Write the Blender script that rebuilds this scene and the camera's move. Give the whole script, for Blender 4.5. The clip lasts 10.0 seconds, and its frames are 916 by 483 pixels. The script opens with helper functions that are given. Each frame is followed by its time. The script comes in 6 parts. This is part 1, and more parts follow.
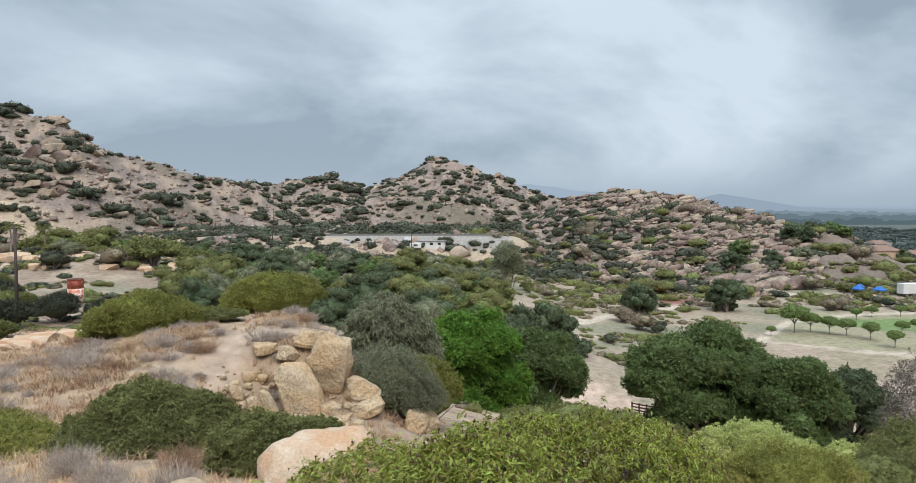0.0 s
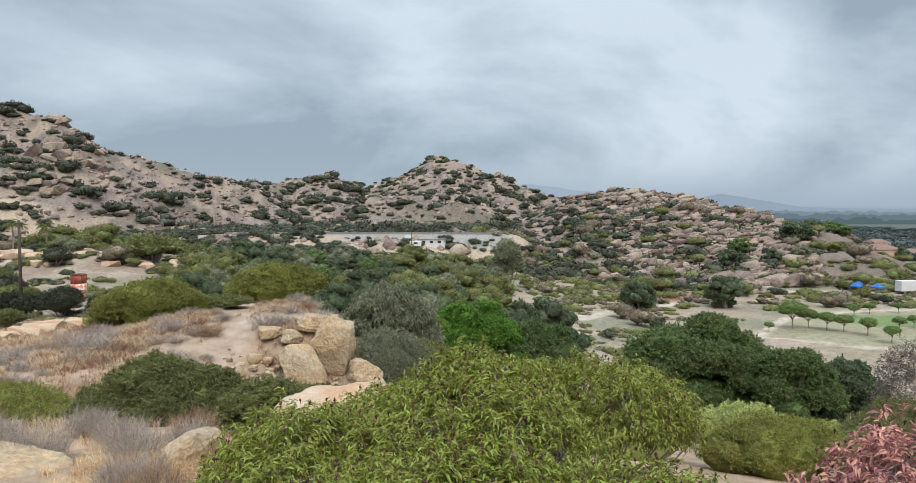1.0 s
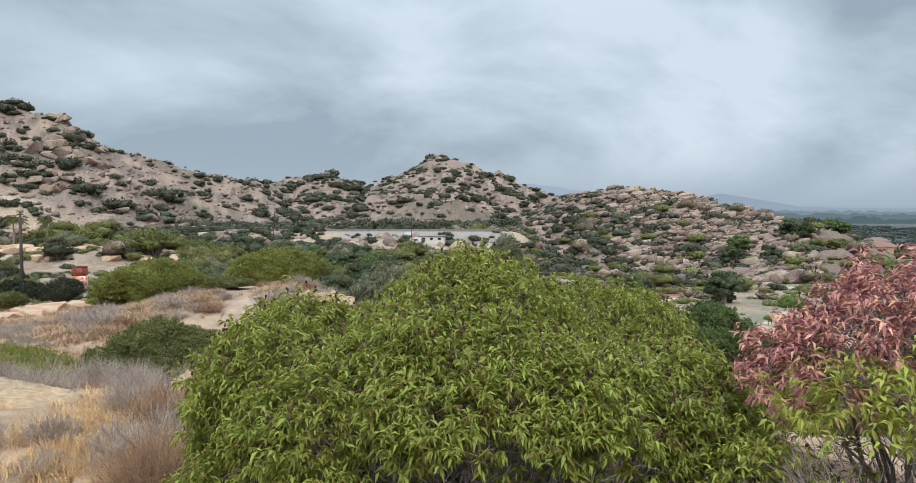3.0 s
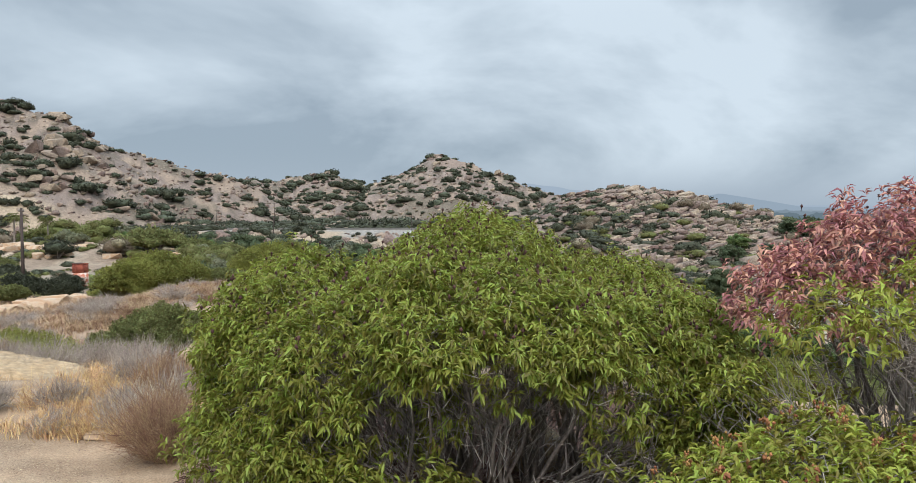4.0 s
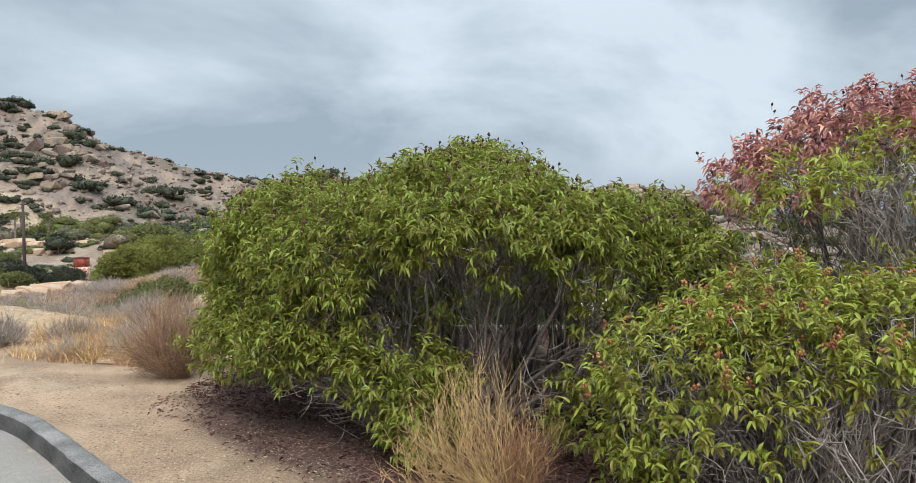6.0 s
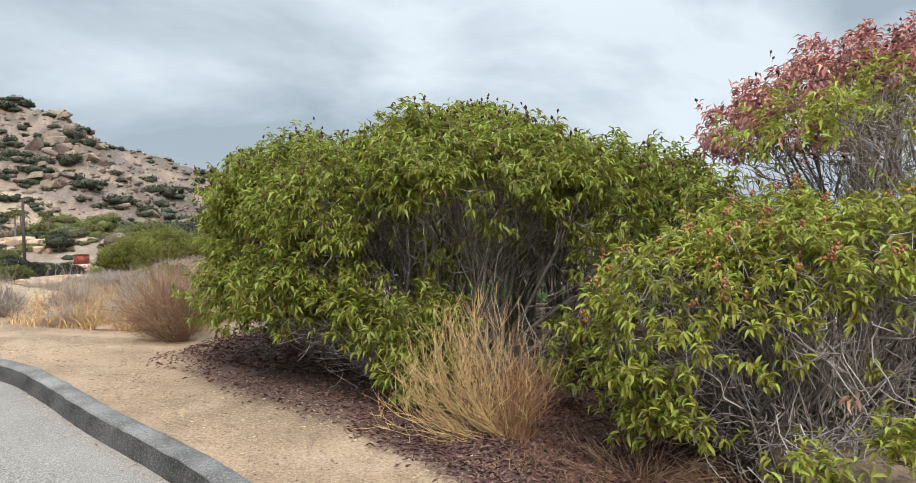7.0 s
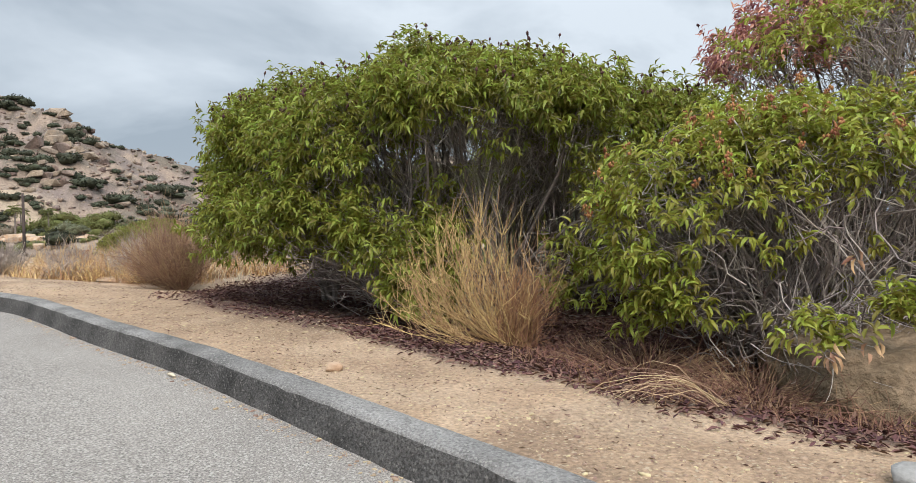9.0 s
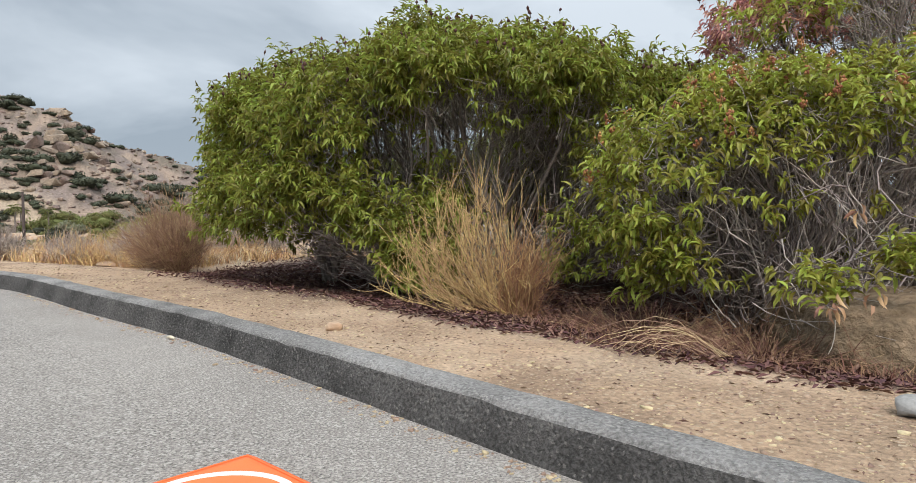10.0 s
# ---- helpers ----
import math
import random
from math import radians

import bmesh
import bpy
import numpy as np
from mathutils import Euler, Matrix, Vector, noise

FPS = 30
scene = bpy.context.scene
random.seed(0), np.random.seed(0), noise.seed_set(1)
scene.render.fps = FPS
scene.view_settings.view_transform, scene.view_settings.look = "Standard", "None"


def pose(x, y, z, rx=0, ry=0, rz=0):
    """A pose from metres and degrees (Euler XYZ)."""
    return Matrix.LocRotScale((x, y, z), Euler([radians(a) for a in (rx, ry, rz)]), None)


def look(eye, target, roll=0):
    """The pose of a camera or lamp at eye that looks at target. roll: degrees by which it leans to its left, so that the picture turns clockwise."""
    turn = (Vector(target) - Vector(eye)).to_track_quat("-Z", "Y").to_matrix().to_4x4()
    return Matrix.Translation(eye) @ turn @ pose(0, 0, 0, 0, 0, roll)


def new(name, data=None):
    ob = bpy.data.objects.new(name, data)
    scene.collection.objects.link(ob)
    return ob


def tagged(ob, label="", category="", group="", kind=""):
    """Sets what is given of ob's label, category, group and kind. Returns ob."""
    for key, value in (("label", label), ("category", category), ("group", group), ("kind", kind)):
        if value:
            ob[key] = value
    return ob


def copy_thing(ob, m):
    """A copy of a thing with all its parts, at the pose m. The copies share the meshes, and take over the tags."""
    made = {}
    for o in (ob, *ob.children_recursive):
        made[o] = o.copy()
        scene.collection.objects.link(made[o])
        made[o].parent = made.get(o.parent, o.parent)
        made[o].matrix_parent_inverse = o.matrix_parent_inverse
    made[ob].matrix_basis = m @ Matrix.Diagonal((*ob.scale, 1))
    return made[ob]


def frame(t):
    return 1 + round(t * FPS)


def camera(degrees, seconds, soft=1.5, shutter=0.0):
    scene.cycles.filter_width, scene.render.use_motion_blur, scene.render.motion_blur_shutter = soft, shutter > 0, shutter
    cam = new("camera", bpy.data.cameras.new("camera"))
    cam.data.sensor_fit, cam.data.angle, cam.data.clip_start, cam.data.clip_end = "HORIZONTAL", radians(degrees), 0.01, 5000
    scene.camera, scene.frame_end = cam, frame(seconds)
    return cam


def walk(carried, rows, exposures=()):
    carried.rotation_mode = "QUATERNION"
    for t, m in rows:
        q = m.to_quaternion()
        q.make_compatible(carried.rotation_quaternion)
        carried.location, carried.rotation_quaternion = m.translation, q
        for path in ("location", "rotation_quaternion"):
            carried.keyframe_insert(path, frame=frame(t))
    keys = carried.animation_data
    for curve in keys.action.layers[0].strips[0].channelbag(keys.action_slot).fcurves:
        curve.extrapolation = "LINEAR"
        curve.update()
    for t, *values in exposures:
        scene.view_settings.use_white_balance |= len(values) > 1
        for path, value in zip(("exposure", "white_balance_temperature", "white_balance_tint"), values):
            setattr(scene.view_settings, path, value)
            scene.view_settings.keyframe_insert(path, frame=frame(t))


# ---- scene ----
cam = camera(70.0, 10.0, soft=0.45)
# seconds, x, y, z of the descending drone; it looks along +y, tilted 2.7 degrees down
PATH = [
    (0, -0.033, 2.059, 5.716), (0.5, -0.027, 1.669, 5.342), (1, -0.037, 1.132, 4.990), (1.5, -0.040, 0.863, 4.622),
    (2, -0.034, 0.856, 4.293), (2.5, -0.038, 0.850, 3.985), (2.7, -0.037, 0.840, 3.870), (3.8, -0.045, 0.580, 3.295),
    (4.5, -0.031, 0.407, 2.923), (5, -0.026, 0.248, 2.670), (5.5, -0.019, 0.093, 2.440), (5.7, -0.005, 0.068, 2.350),
    (6.8, 0.017, 0.031, 1.848), (7, 0.020, 0.028, 1.725), (7.5, 0.020, 0.020, 1.384), (8, 0.021, 0.011, 1.148),
    (8.5, 0.016, 0.004, 1.035), (9, 0.003, -0.003, 1.024), (9.5, -0.013, -0.005, 0.927), (10, 0.000, 0.001, 0.792),
]
walk(cam, [(t, pose(x, y, z, 87.3, 0, 0)) for t, x, y, z in PATH], [(0, 0.10, 6350, 11), (5.5, 0.13, 6350, 11), (7, 0.33, 6600, 12), (8, 0.36, 6600, 13), (8.5, 0.29, 6600, 14), (9, 0.24, 6600, 14), (10, 0.16, 6600, 14)])

# ---------------------------------------------------------------- sky and sun
world = bpy.data.worlds.new("overcast")
scene.world = world
world.use_nodes = True
wn, wl = world.node_tree.nodes, world.node_tree.links
wn.clear()


def wnode(kind, **values):
    n = wn.new(kind)
    for k, v in values.items():
        n.inputs[k].default_value = v
    return n


def wmath(op, a, b=None):
    n = wn.new("ShaderNodeMath")
    n.operation = op
    for i, v in enumerate((a, b)):
        if v is None:
            continue
        if isinstance(v, (int, float)):
            n.inputs[i].default_value = v
        else:
            wl.new(v, n.inputs[i])
    return n.outputs[0]


SUN_EL, SUN_AZ = radians(50), radians(168)
w_out = wn.new("ShaderNodeOutputWorld")
w_bg = wn.new("ShaderNodeBackground")
w_sky = wn.new("ShaderNodeTexSky")
w_sky.sky_type, w_sky.sun_disc, w_sky.sun_elevation, w_sky.sun_rotation = "NISHITA", False, SUN_EL, SUN_AZ
w_tc = wn.new("ShaderNodeTexCoord")
w_sep = wn.new("ShaderNodeSeparateXYZ")
wl.new(w_tc.outputs["Generated"], w_sep.inputs[0])
up_z = wmath("MAXIMUM", w_sep.outputs["Z"], 0.0)
flat = wmath("ADD", up_z, 0.42)
w_comb = wn.new("ShaderNodeCombineXYZ")
wl.new(wmath("DIVIDE", w_sep.outputs["X"], flat), w_comb.inputs["X"])
wl.new(wmath("DIVIDE", w_sep.outputs["Y"], flat), w_comb.inputs["Y"])
w_comb.inputs["Z"].default_value = 7.7
cloud = wnode("ShaderNodeTexNoise", Scale=1.25, Detail=6.0, Roughness=0.54, Distortion=0.35)
wl.new(w_comb.outputs[0], cloud.inputs["Vector"])
ramp = wn.new("ShaderNodeValToRGB")
ramp.color_ramp.elements[0].position, ramp.color_ramp.elements[0].color = 0.38, (0.335, 0.415, 0.485, 1)
ramp.color_ramp.elements[1].position, ramp.color_ramp.elements[1].color = 0.62, (0.665, 0.765, 0.835, 1)
wl.new(cloud.outputs["Fac"], ramp.inputs[0])
# the cloud deck darkens into haze towards the horizon and brightens towards the zenith
w_map = wn.new("ShaderNodeMapRange")
w_map.interpolation_type = "SMOOTHSTEP"
w_map.inputs["From Min"].default_value, w_map.inputs["From Max"].default_value = 0.0, 0.1
wl.new(up_z, w_map.inputs["Value"])
haze = wn.new("ShaderNodeMixRGB")
haze.inputs["Color1"].default_value = (0.38, 0.46, 0.54, 1)
wl.new(w_map.outputs[0], haze.inputs["Fac"])
wl.new(ramp.outputs[0], haze.inputs["Color2"])
gain = wn.new("ShaderNodeMapRange")
gain.interpolation_type = "SMOOTHSTEP"
gain.inputs["From Min"].default_value, gain.inputs["From Max"].default_value = 0.25, 1.0
gain.inputs["To Min"].default_value, gain.inputs["To Max"].default_value = 0.97, 3.3
wl.new(w_sep.outputs["Z"], gain.inputs["Value"])
deck = wn.new("ShaderNodeVectorMath")
deck.operation = "SCALE"
wl.new(haze.outputs[0], deck.inputs[0])
wl.new(gain.outputs[0], deck.inputs["Scale"])
thin = wn.new("ShaderNodeVectorMath")
thin.operation = "SCALE"
thin.inputs["Scale"].default_value = 0.06
wl.new(w_sky.outputs[0], thin.inputs[0])
both = wn.new("ShaderNodeMixRGB")
both.inputs["Fac"].default_value = 0.93
wl.new(thin.outputs[0], both.inputs["Color1"])
wl.new(deck.outputs[0], both.inputs["Color2"])
wl.new(both.outputs[0], w_bg.inputs["Color"])
wl.new(w_bg.outputs[0], w_out.inputs["Surface"])

sun = new("sun", bpy.data.lights.new("sun", "SUN"))
sun.data.energy, sun.data.angle, sun.data.color = 2.7, radians(38), (1.0, 0.93, 0.84)
sun.matrix_world = look((0, 0, 50), (-50 * math.cos(SUN_EL) * math.sin(SUN_AZ), -50 * math.cos(SUN_EL) * math.cos(SUN_AZ), 50 - 50 * math.sin(SUN_EL)))


# ---------------------------------------------------------------- materials
def material(name, base, rough=0.85, vary=0.25, scale=8.0, fine=60.0, bump=0.3, island=0.0, attr="", second=None, translucent=0.0, metal=0.0, dist=0.02, fleck=None, broad=0.8):
    """base colour varied at two scales, with fine relief; attr: a colour attribute to multiply by; second: a second tint in patches."""
    m = bpy.data.materials.new(name)
    m.use_nodes = True
    n, l = m.node_tree.nodes, m.node_tree.links
    b = n["Principled BSDF"]
    b.inputs["Roughness"].default_value, b.inputs["Metallic"].default_value = rough, metal
    b.inputs["Specular IOR Level"].default_value = 0.3
    tc = n.new("ShaderNodeNewGeometry")
    big, small = n.new("ShaderNodeTexNoise"), n.new("ShaderNodeTexNoise")
    for t, s, d in ((big, scale, 4.0), (small, fine, 5.0)):
        t.inputs["Scale"].default_value, t.inputs["Detail"].default_value, t.inputs["Roughness"].default_value = s, d, 0.6
        l.new(tc.outputs["Position"], t.inputs["Vector"])

    def mix(kind, fac, a, c):
        x = n.new("ShaderNodeMixRGB")
        x.blend_type = kind
        for sock, v in (("Fac", fac), ("Color1", a), ("Color2", c)):
            if isinstance(v, (int, float, tuple)):
                x.inputs[sock].default_value = (*v, 1) if isinstance(v, tuple) else v
            else:
                l.new(v, x.inputs[sock])
        return x.outputs[0]

    def ranged(value, a, c, lo, hi):
        x = n.new("ShaderNodeMapRange")
        l.new(value, x.inputs["Value"])
        for k, v in (("From Min", a), ("From Max", c), ("To Min", lo), ("To Max", hi)):
            x.inputs[k].default_value = v
        return x.outputs[0]

    colour = base
    if attr:
        a = n.new("ShaderNodeAttribute")
        a.attribute_name = attr
        colour = a.outputs["Color"]
    if second:
        colour = mix("MIX", ranged(big.outputs["Fac"], 0.42, 0.6, 0.0, 1.0), colour, second)
    colour = mix("MULTIPLY", 1.0, colour, ranged(small.outputs["Fac"], 0.3, 0.7, 1 - vary, 1 + vary))
    if not second:
        colour = mix("MULTIPLY", 1.0, colour, ranged(big.outputs["Fac"], 0.3, 0.7, 1 - vary * broad, 1 + vary * broad))
    if fleck:
        tint, size, share = fleck
        v = n.new("ShaderNodeTexVoronoi")
        v.inputs["Scale"].default_value = size
        l.new(tc.outputs["Position"], v.inputs["Vector"])
        s = n.new("ShaderNodeSeparateColor")
        l.new(v.outputs["Color"], s.inputs[0])
        colour = mix("MIX", ranged(s.outputs[0], 1 - share, 1 - share + 0.02, 0.0, 0.8), colour, tint)
    if island:
        colour = mix("MULTIPLY", 1.0, colour, ranged(tc.outputs["Random Per Island"], 0, 1, 1 - island, 1 + island))
        hue = n.new("ShaderNodeHueSaturation")
        l.new(ranged(tc.outputs["Random Per Island"], 0, 1, 0.5 - island * 0.09, 0.5 + island * 0.07), hue.inputs["Hue"])
        l.new(colour, hue.inputs["Color"])
        colour = hue.outputs[0]
    if isinstance(colour, tuple):
        b.inputs["Base Color"].default_value = (*colour, 1)
    else:
        l.new(colour, b.inputs["Base Color"])
    if bump:
        bp = n.new("ShaderNodeBump")
        bp.inputs["Strength"].default_value, bp.inputs["Distance"].default_value = bump, dist
        l.new(small.outputs["Fac"], bp.inputs["Height"])
        l.new(bp.outputs[0], b.inputs["Normal"])
    if translucent:
        t = n.new("ShaderNodeBsdfTranslucent")
        l.new(colour, t.inputs["Color"])
        x = n.new("ShaderNodeMixShader")
        x.inputs[0].default_value = translucent
        l.new(b.outputs[0], x.inputs[1])
        l.new(t.outputs[0], x.inputs[2])
        l.new(x.outputs[0], n["Material Output"].inputs["Surface"])
    return m


def leaf_material(name, base, island=0.35, rough=0.5, translucent=0.4, fine=14.0, vary=0.18):
    m = material(name, base, rough=rough, vary=vary, scale=1.3 if fine > 5 else 0.12, fine=fine, bump=0 if fine > 5 else 0.8, island=island, translucent=translucent, dist=0.5)
    if fine < 5:
        m.node_tree.nodes["Principled BSDF"].inputs["Specular IOR Level"].default_value = 0.06
    return m


GROUND = material("ground", (0.3, 0.25, 0.2), rough=0.95, vary=0.36, scale=0.9, fine=42.0, bump=1.0, attr="tint", dist=0.03, fleck=((0.46, 0.37, 0.26), 85.0, 0.05))
ASPHALT = material("asphalt", (0.262, 0.240, 0.214), rough=0.9, vary=0.7, scale=0.7, fine=105.0, bump=1.0, dist=0.012, fleck=((0.44, 0.41, 0.37), 120.0, 0.14), broad=0.22)
# one asphalt twice: the upright face's shade put into its colour, the top worn lighter
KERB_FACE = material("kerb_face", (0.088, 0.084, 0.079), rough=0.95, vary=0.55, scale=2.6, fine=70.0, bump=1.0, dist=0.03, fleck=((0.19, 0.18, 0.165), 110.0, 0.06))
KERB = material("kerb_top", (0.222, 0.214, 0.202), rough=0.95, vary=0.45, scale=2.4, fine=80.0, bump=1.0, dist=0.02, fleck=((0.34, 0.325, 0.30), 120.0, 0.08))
SUMAC = leaf_material("sumac_leaf", (0.242, 0.263, 0.048), island=0.5, rough=0.4)
SUMAC_YELLOW = leaf_material("sumac_leaf_young", (0.295, 0.308, 0.052), island=0.5, rough=0.4)
SUMAC_RED = leaf_material("sumac_leaf_dead", (0.47, 0.22, 0.185), island=0.45, translucent=0.25)
OAK = leaf_material("oak_leaf", (0.135, 0.185, 0.07), fine=2.2, vary=0.32)
OAK_DARK = leaf_material("oak_leaf_dark", (0.122, 0.152, 0.085), fine=1.6, vary=0.35)
BRIGHT = leaf_material("bright_leaf", (0.135, 0.25, 0.045), fine=2.2, vary=0.3)
OLIVE = leaf_material("olive_leaf", (0.285, 0.29, 0.08), fine=4.5, vary=0.3)
GREY_GREEN = leaf_material("grey_green_leaf", (0.265, 0.275, 0.175), fine=3.0, vary=0.3)
LIME = leaf_material("lime_leaf", (0.43, 0.47, 0.17))
CHAPARRAL = leaf_material("chaparral_leaf", (0.066, 0.073, 0.048), translucent=0.1, fine=1.1, vary=0.4)
BRUSH = leaf_material("dry_brush_leaf", (0.20, 0.165, 0.115), translucent=0.1, fine=2.0, vary=0.3)
SAGE = leaf_material("sage_leaf", (0.21, 0.22, 0.085), fine=4.0, vary=0.35)
# leaf tone for the far plain, with the bluish haze mixed into it
FAR_TREE = leaf_material("far_tree_leaf", (0.062, 0.078, 0.070), translucent=0.1, fine=1.0, vary=0.35)
PARK_LEAF = leaf_material("park_leaf", (0.19, 0.26, 0.085))
BARK = material("bark", (0.20, 0.168, 0.145), vary=0.35, scale=3, fine=40, bump=0.6)
TWIG = material("grey_twig", (0.29, 0.25, 0.226), vary=0.35, scale=2, fine=30, bump=0.2, island=0.45)
DRY_GREY = material("dry_grey_stem", (0.37, 0.31, 0.265), vary=0.25, scale=1.5, fine=20, bump=0, island=0.35)
DRY_BROWN = material("dry_brown_stem", (0.31, 0.20, 0.125), vary=0.25, scale=1.5, fine=20, bump=0, island=0.35)
STRAW = material("straw_stem", (0.56, 0.385, 0.185), vary=0.2, scale=1.5, fine=20, bump=0, island=0.3)
GREY_TREE = leaf_material("grey_tree_leaf", (0.20, 0.175, 0.145), translucent=0.1)
STRAW_BASE = material("straw_stem_base", (0.34, 0.19, 0.10), vary=0.2, scale=1.5, fine=20, bump=0, island=0.3)
GRASS_DRY = material("dry_grass", (0.42, 0.30, 0.185), vary=0.2, scale=0.6, fine=9, bump=0, island=0.35, second=(0.35, 0.225, 0.14))
GRASS_GOLD = material("golden_grass", (0.56, 0.38, 0.19), vary=0.2, scale=0.6, fine=9, bump=0, island=0.35, second=(0.48, 0.30, 0.15))
GRASS_PALE = material("pale_grass", (0.50, 0.44, 0.33), vary=0.2, scale=0.6, fine=9, bump=0, island=0.3)
LITTER = material("leaf_litter", (0.135, 0.070, 0.058), vary=0.3, scale=2, fine=20, bump=0, island=0.5)
DEAD_LEAF = leaf_material("dead_leaf", (0.42, 0.245, 0.15), translucent=0.2)
RUST_BRUSH = material("rusty_stem", (0.19, 0.10, 0.062), vary=0.3, scale=1.5, fine=20, bump=0, island=0.4)
PEBBLE = material("pebble", (0.37, 0.275, 0.185), rough=0.95, vary=0.2, scale=9, fine=60, bump=0.4, island=0.42)
CHIP = material("bark_chip", (0.16, 0.10, 0.065), rough=0.95, vary=0.3, scale=9, fine=60, bump=0.2, island=0.5)
SEED_RUST = material("seed_rust", (0.33, 0.155, 0.065), vary=0.3, scale=20, fine=90, bump=0.4, island=0.3)
SEED_DARK = material("seed_dark", (0.075, 0.035, 0.03), vary=0.3, scale=20, fine=90, bump=0.4, island=0.3)
SANDSTONE = material("sandstone", (0.43, 0.305, 0.18), rough=0.95, vary=0.3, scale=0.8, fine=7.0, bump=1.0, second=(0.40, 0.315, 0.215), dist=0.14)
PALE_STONE = material("pale_stone", (0.46, 0.36, 0.265), rough=0.95, vary=0.16, scale=1.1, fine=14.0, bump=0.6, second=(0.42, 0.265, 0.16), dist=0.06)
BROWN_STONE = material("brown_stone", (0.185, 0.135, 0.085), rough=0.95, vary=0.35, scale=2.2, fine=22.0, bump=1.0, second=(0.245, 0.18, 0.118), dist=0.05)
GREY_STONE = material("grey_stone", (0.27, 0.262, 0.245), rough=0.9, vary=0.2, scale=4, fine=40, bump=0.4)
HILL_ROCK = material("hill_rock", (0.29, 0.217, 0.168), rough=0.95, vary=0.3, scale=0.16, fine=1.3, bump=1.0, island=0.32, second=(0.215, 0.168, 0.138), dist=0.6)
WOOD_POLE = material("pole_wood", (0.06, 0.045, 0.04), vary=0.3, scale=1, fine=12, bump=0.3)
RUST_RED = material("rust_red_paint", (0.20, 0.05, 0.034), vary=0.4, scale=0.9, fine=6, bump=0.2, second=(0.40, 0.12, 0.07))
FADED_RED = material("faded_red", (0.50, 0.17, 0.10), vary=0.35, scale=1.6, fine=7, bump=0.2, second=(0.66, 0.60, 0.55))
WHITE_PAINT = material("white_paint", (0.55, 0.54, 0.52), rough=0.6, vary=0.08, scale=0.5, fine=5, bump=0)
BLUE_CLOTH = material("blue_canvas", (0.03, 0.13, 0.42), rough=0.7, vary=0.12, scale=1, fine=8, bump=0)
STUCCO = material("stucco", (0.44, 0.31, 0.22), vary=0.1, scale=0.5, fine=6, bump=0.1)
ROOF_TILE = material("roof_tile", (0.20, 0.13, 0.10), vary=0.2, scale=0.6, fine=6, bump=0.4)
CONCRETE = material("concrete", (0.21, 0.20, 0.185), vary=0.14, scale=0.15, fine=2, bump=0.2)
GLASS_DARK = material("window_glass", (0.03, 0.035, 0.04), rough=0.1, vary=0.05, scale=1, fine=4, bump=0)
PAD_ORANGE = material("pad_orange", (0.82, 0.155, 0.045), rough=0.7, vary=0.06, scale=3, fine=300, bump=0.15, dist=0.002)
PAD_WHITE = material("pad_white", (0.8, 0.79, 0.77), rough=0.7, vary=0.04, scale=3, fine=300, bump=0.1, dist=0.002)
FENCE_WOOD = material("fence_wood", (0.09, 0.055, 0.04), vary=0.3, scale=2, fine=12, bump=0.3)


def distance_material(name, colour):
    """A far layer outside the place: the haze of the air before it is painted in as its own glow."""
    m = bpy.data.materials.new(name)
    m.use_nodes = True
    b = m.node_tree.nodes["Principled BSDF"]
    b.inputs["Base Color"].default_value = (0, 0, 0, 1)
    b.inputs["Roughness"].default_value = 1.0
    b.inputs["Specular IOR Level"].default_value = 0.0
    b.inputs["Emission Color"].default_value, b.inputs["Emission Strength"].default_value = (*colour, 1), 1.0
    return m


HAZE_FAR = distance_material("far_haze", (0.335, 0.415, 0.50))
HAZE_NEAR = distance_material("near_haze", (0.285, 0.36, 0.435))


# ---------------------------------------------------------------- helpers for meshes
def mesh_of(name, verts, faces, mats):
    """A mesh from arrays; faces: arrays of triangles or quads, one per material or all of one."""
    me = bpy.data.meshes.new(name)
    groups = faces if isinstance(faces, list) else [faces]
    verts = np.asarray(verts, np.float32)
    flat_ids = np.concatenate([np.asarray(g, np.int32).ravel() for g in groups])
    sizes = np.concatenate([np.full(len(g), np.asarray(g).shape[1], np.int32) for g in groups])
    me.vertices.add(len(verts))
    me.vertices.foreach_set("co", verts.ravel())
    me.loops.add(len(flat_ids))
    me.loops.foreach_set("vertex_index", flat_ids)
    me.polygons.add(len(sizes))
    me.polygons.foreach_set("loop_start", np.r_[0, np.cumsum(sizes)[:-1]].astype(np.int32))
    for m in mats if isinstance(mats, (list, tuple)) else [mats]:
        me.materials.append(m)
    if isinstance(mats, (list, tuple)) and len(mats) == len(groups):
        me.polygons.foreach_set("material_index", np.concatenate([np.full(len(g), i, np.int32) for i, g in enumerate(groups)]))
    me.update(calc_edges=True)
    me.validate()
    return me


def smooth(me):
    me.polygons.foreach_set("use_smooth", np.ones(len(me.polygons), bool))
    return me


def thing(name, x, y, z, label, category, group="", kind="", rz=0.0, data=None):
    ob = new(name, data)
    ob.matrix_basis = pose(x, y, z, 0, 0, rz)
    return tagged(ob, label, category, group, kind)


def part(name, me, parent, label="", kind=""):
    ob = new(name, me)
    ob.parent = parent
    return tagged(ob, label, kind=kind)


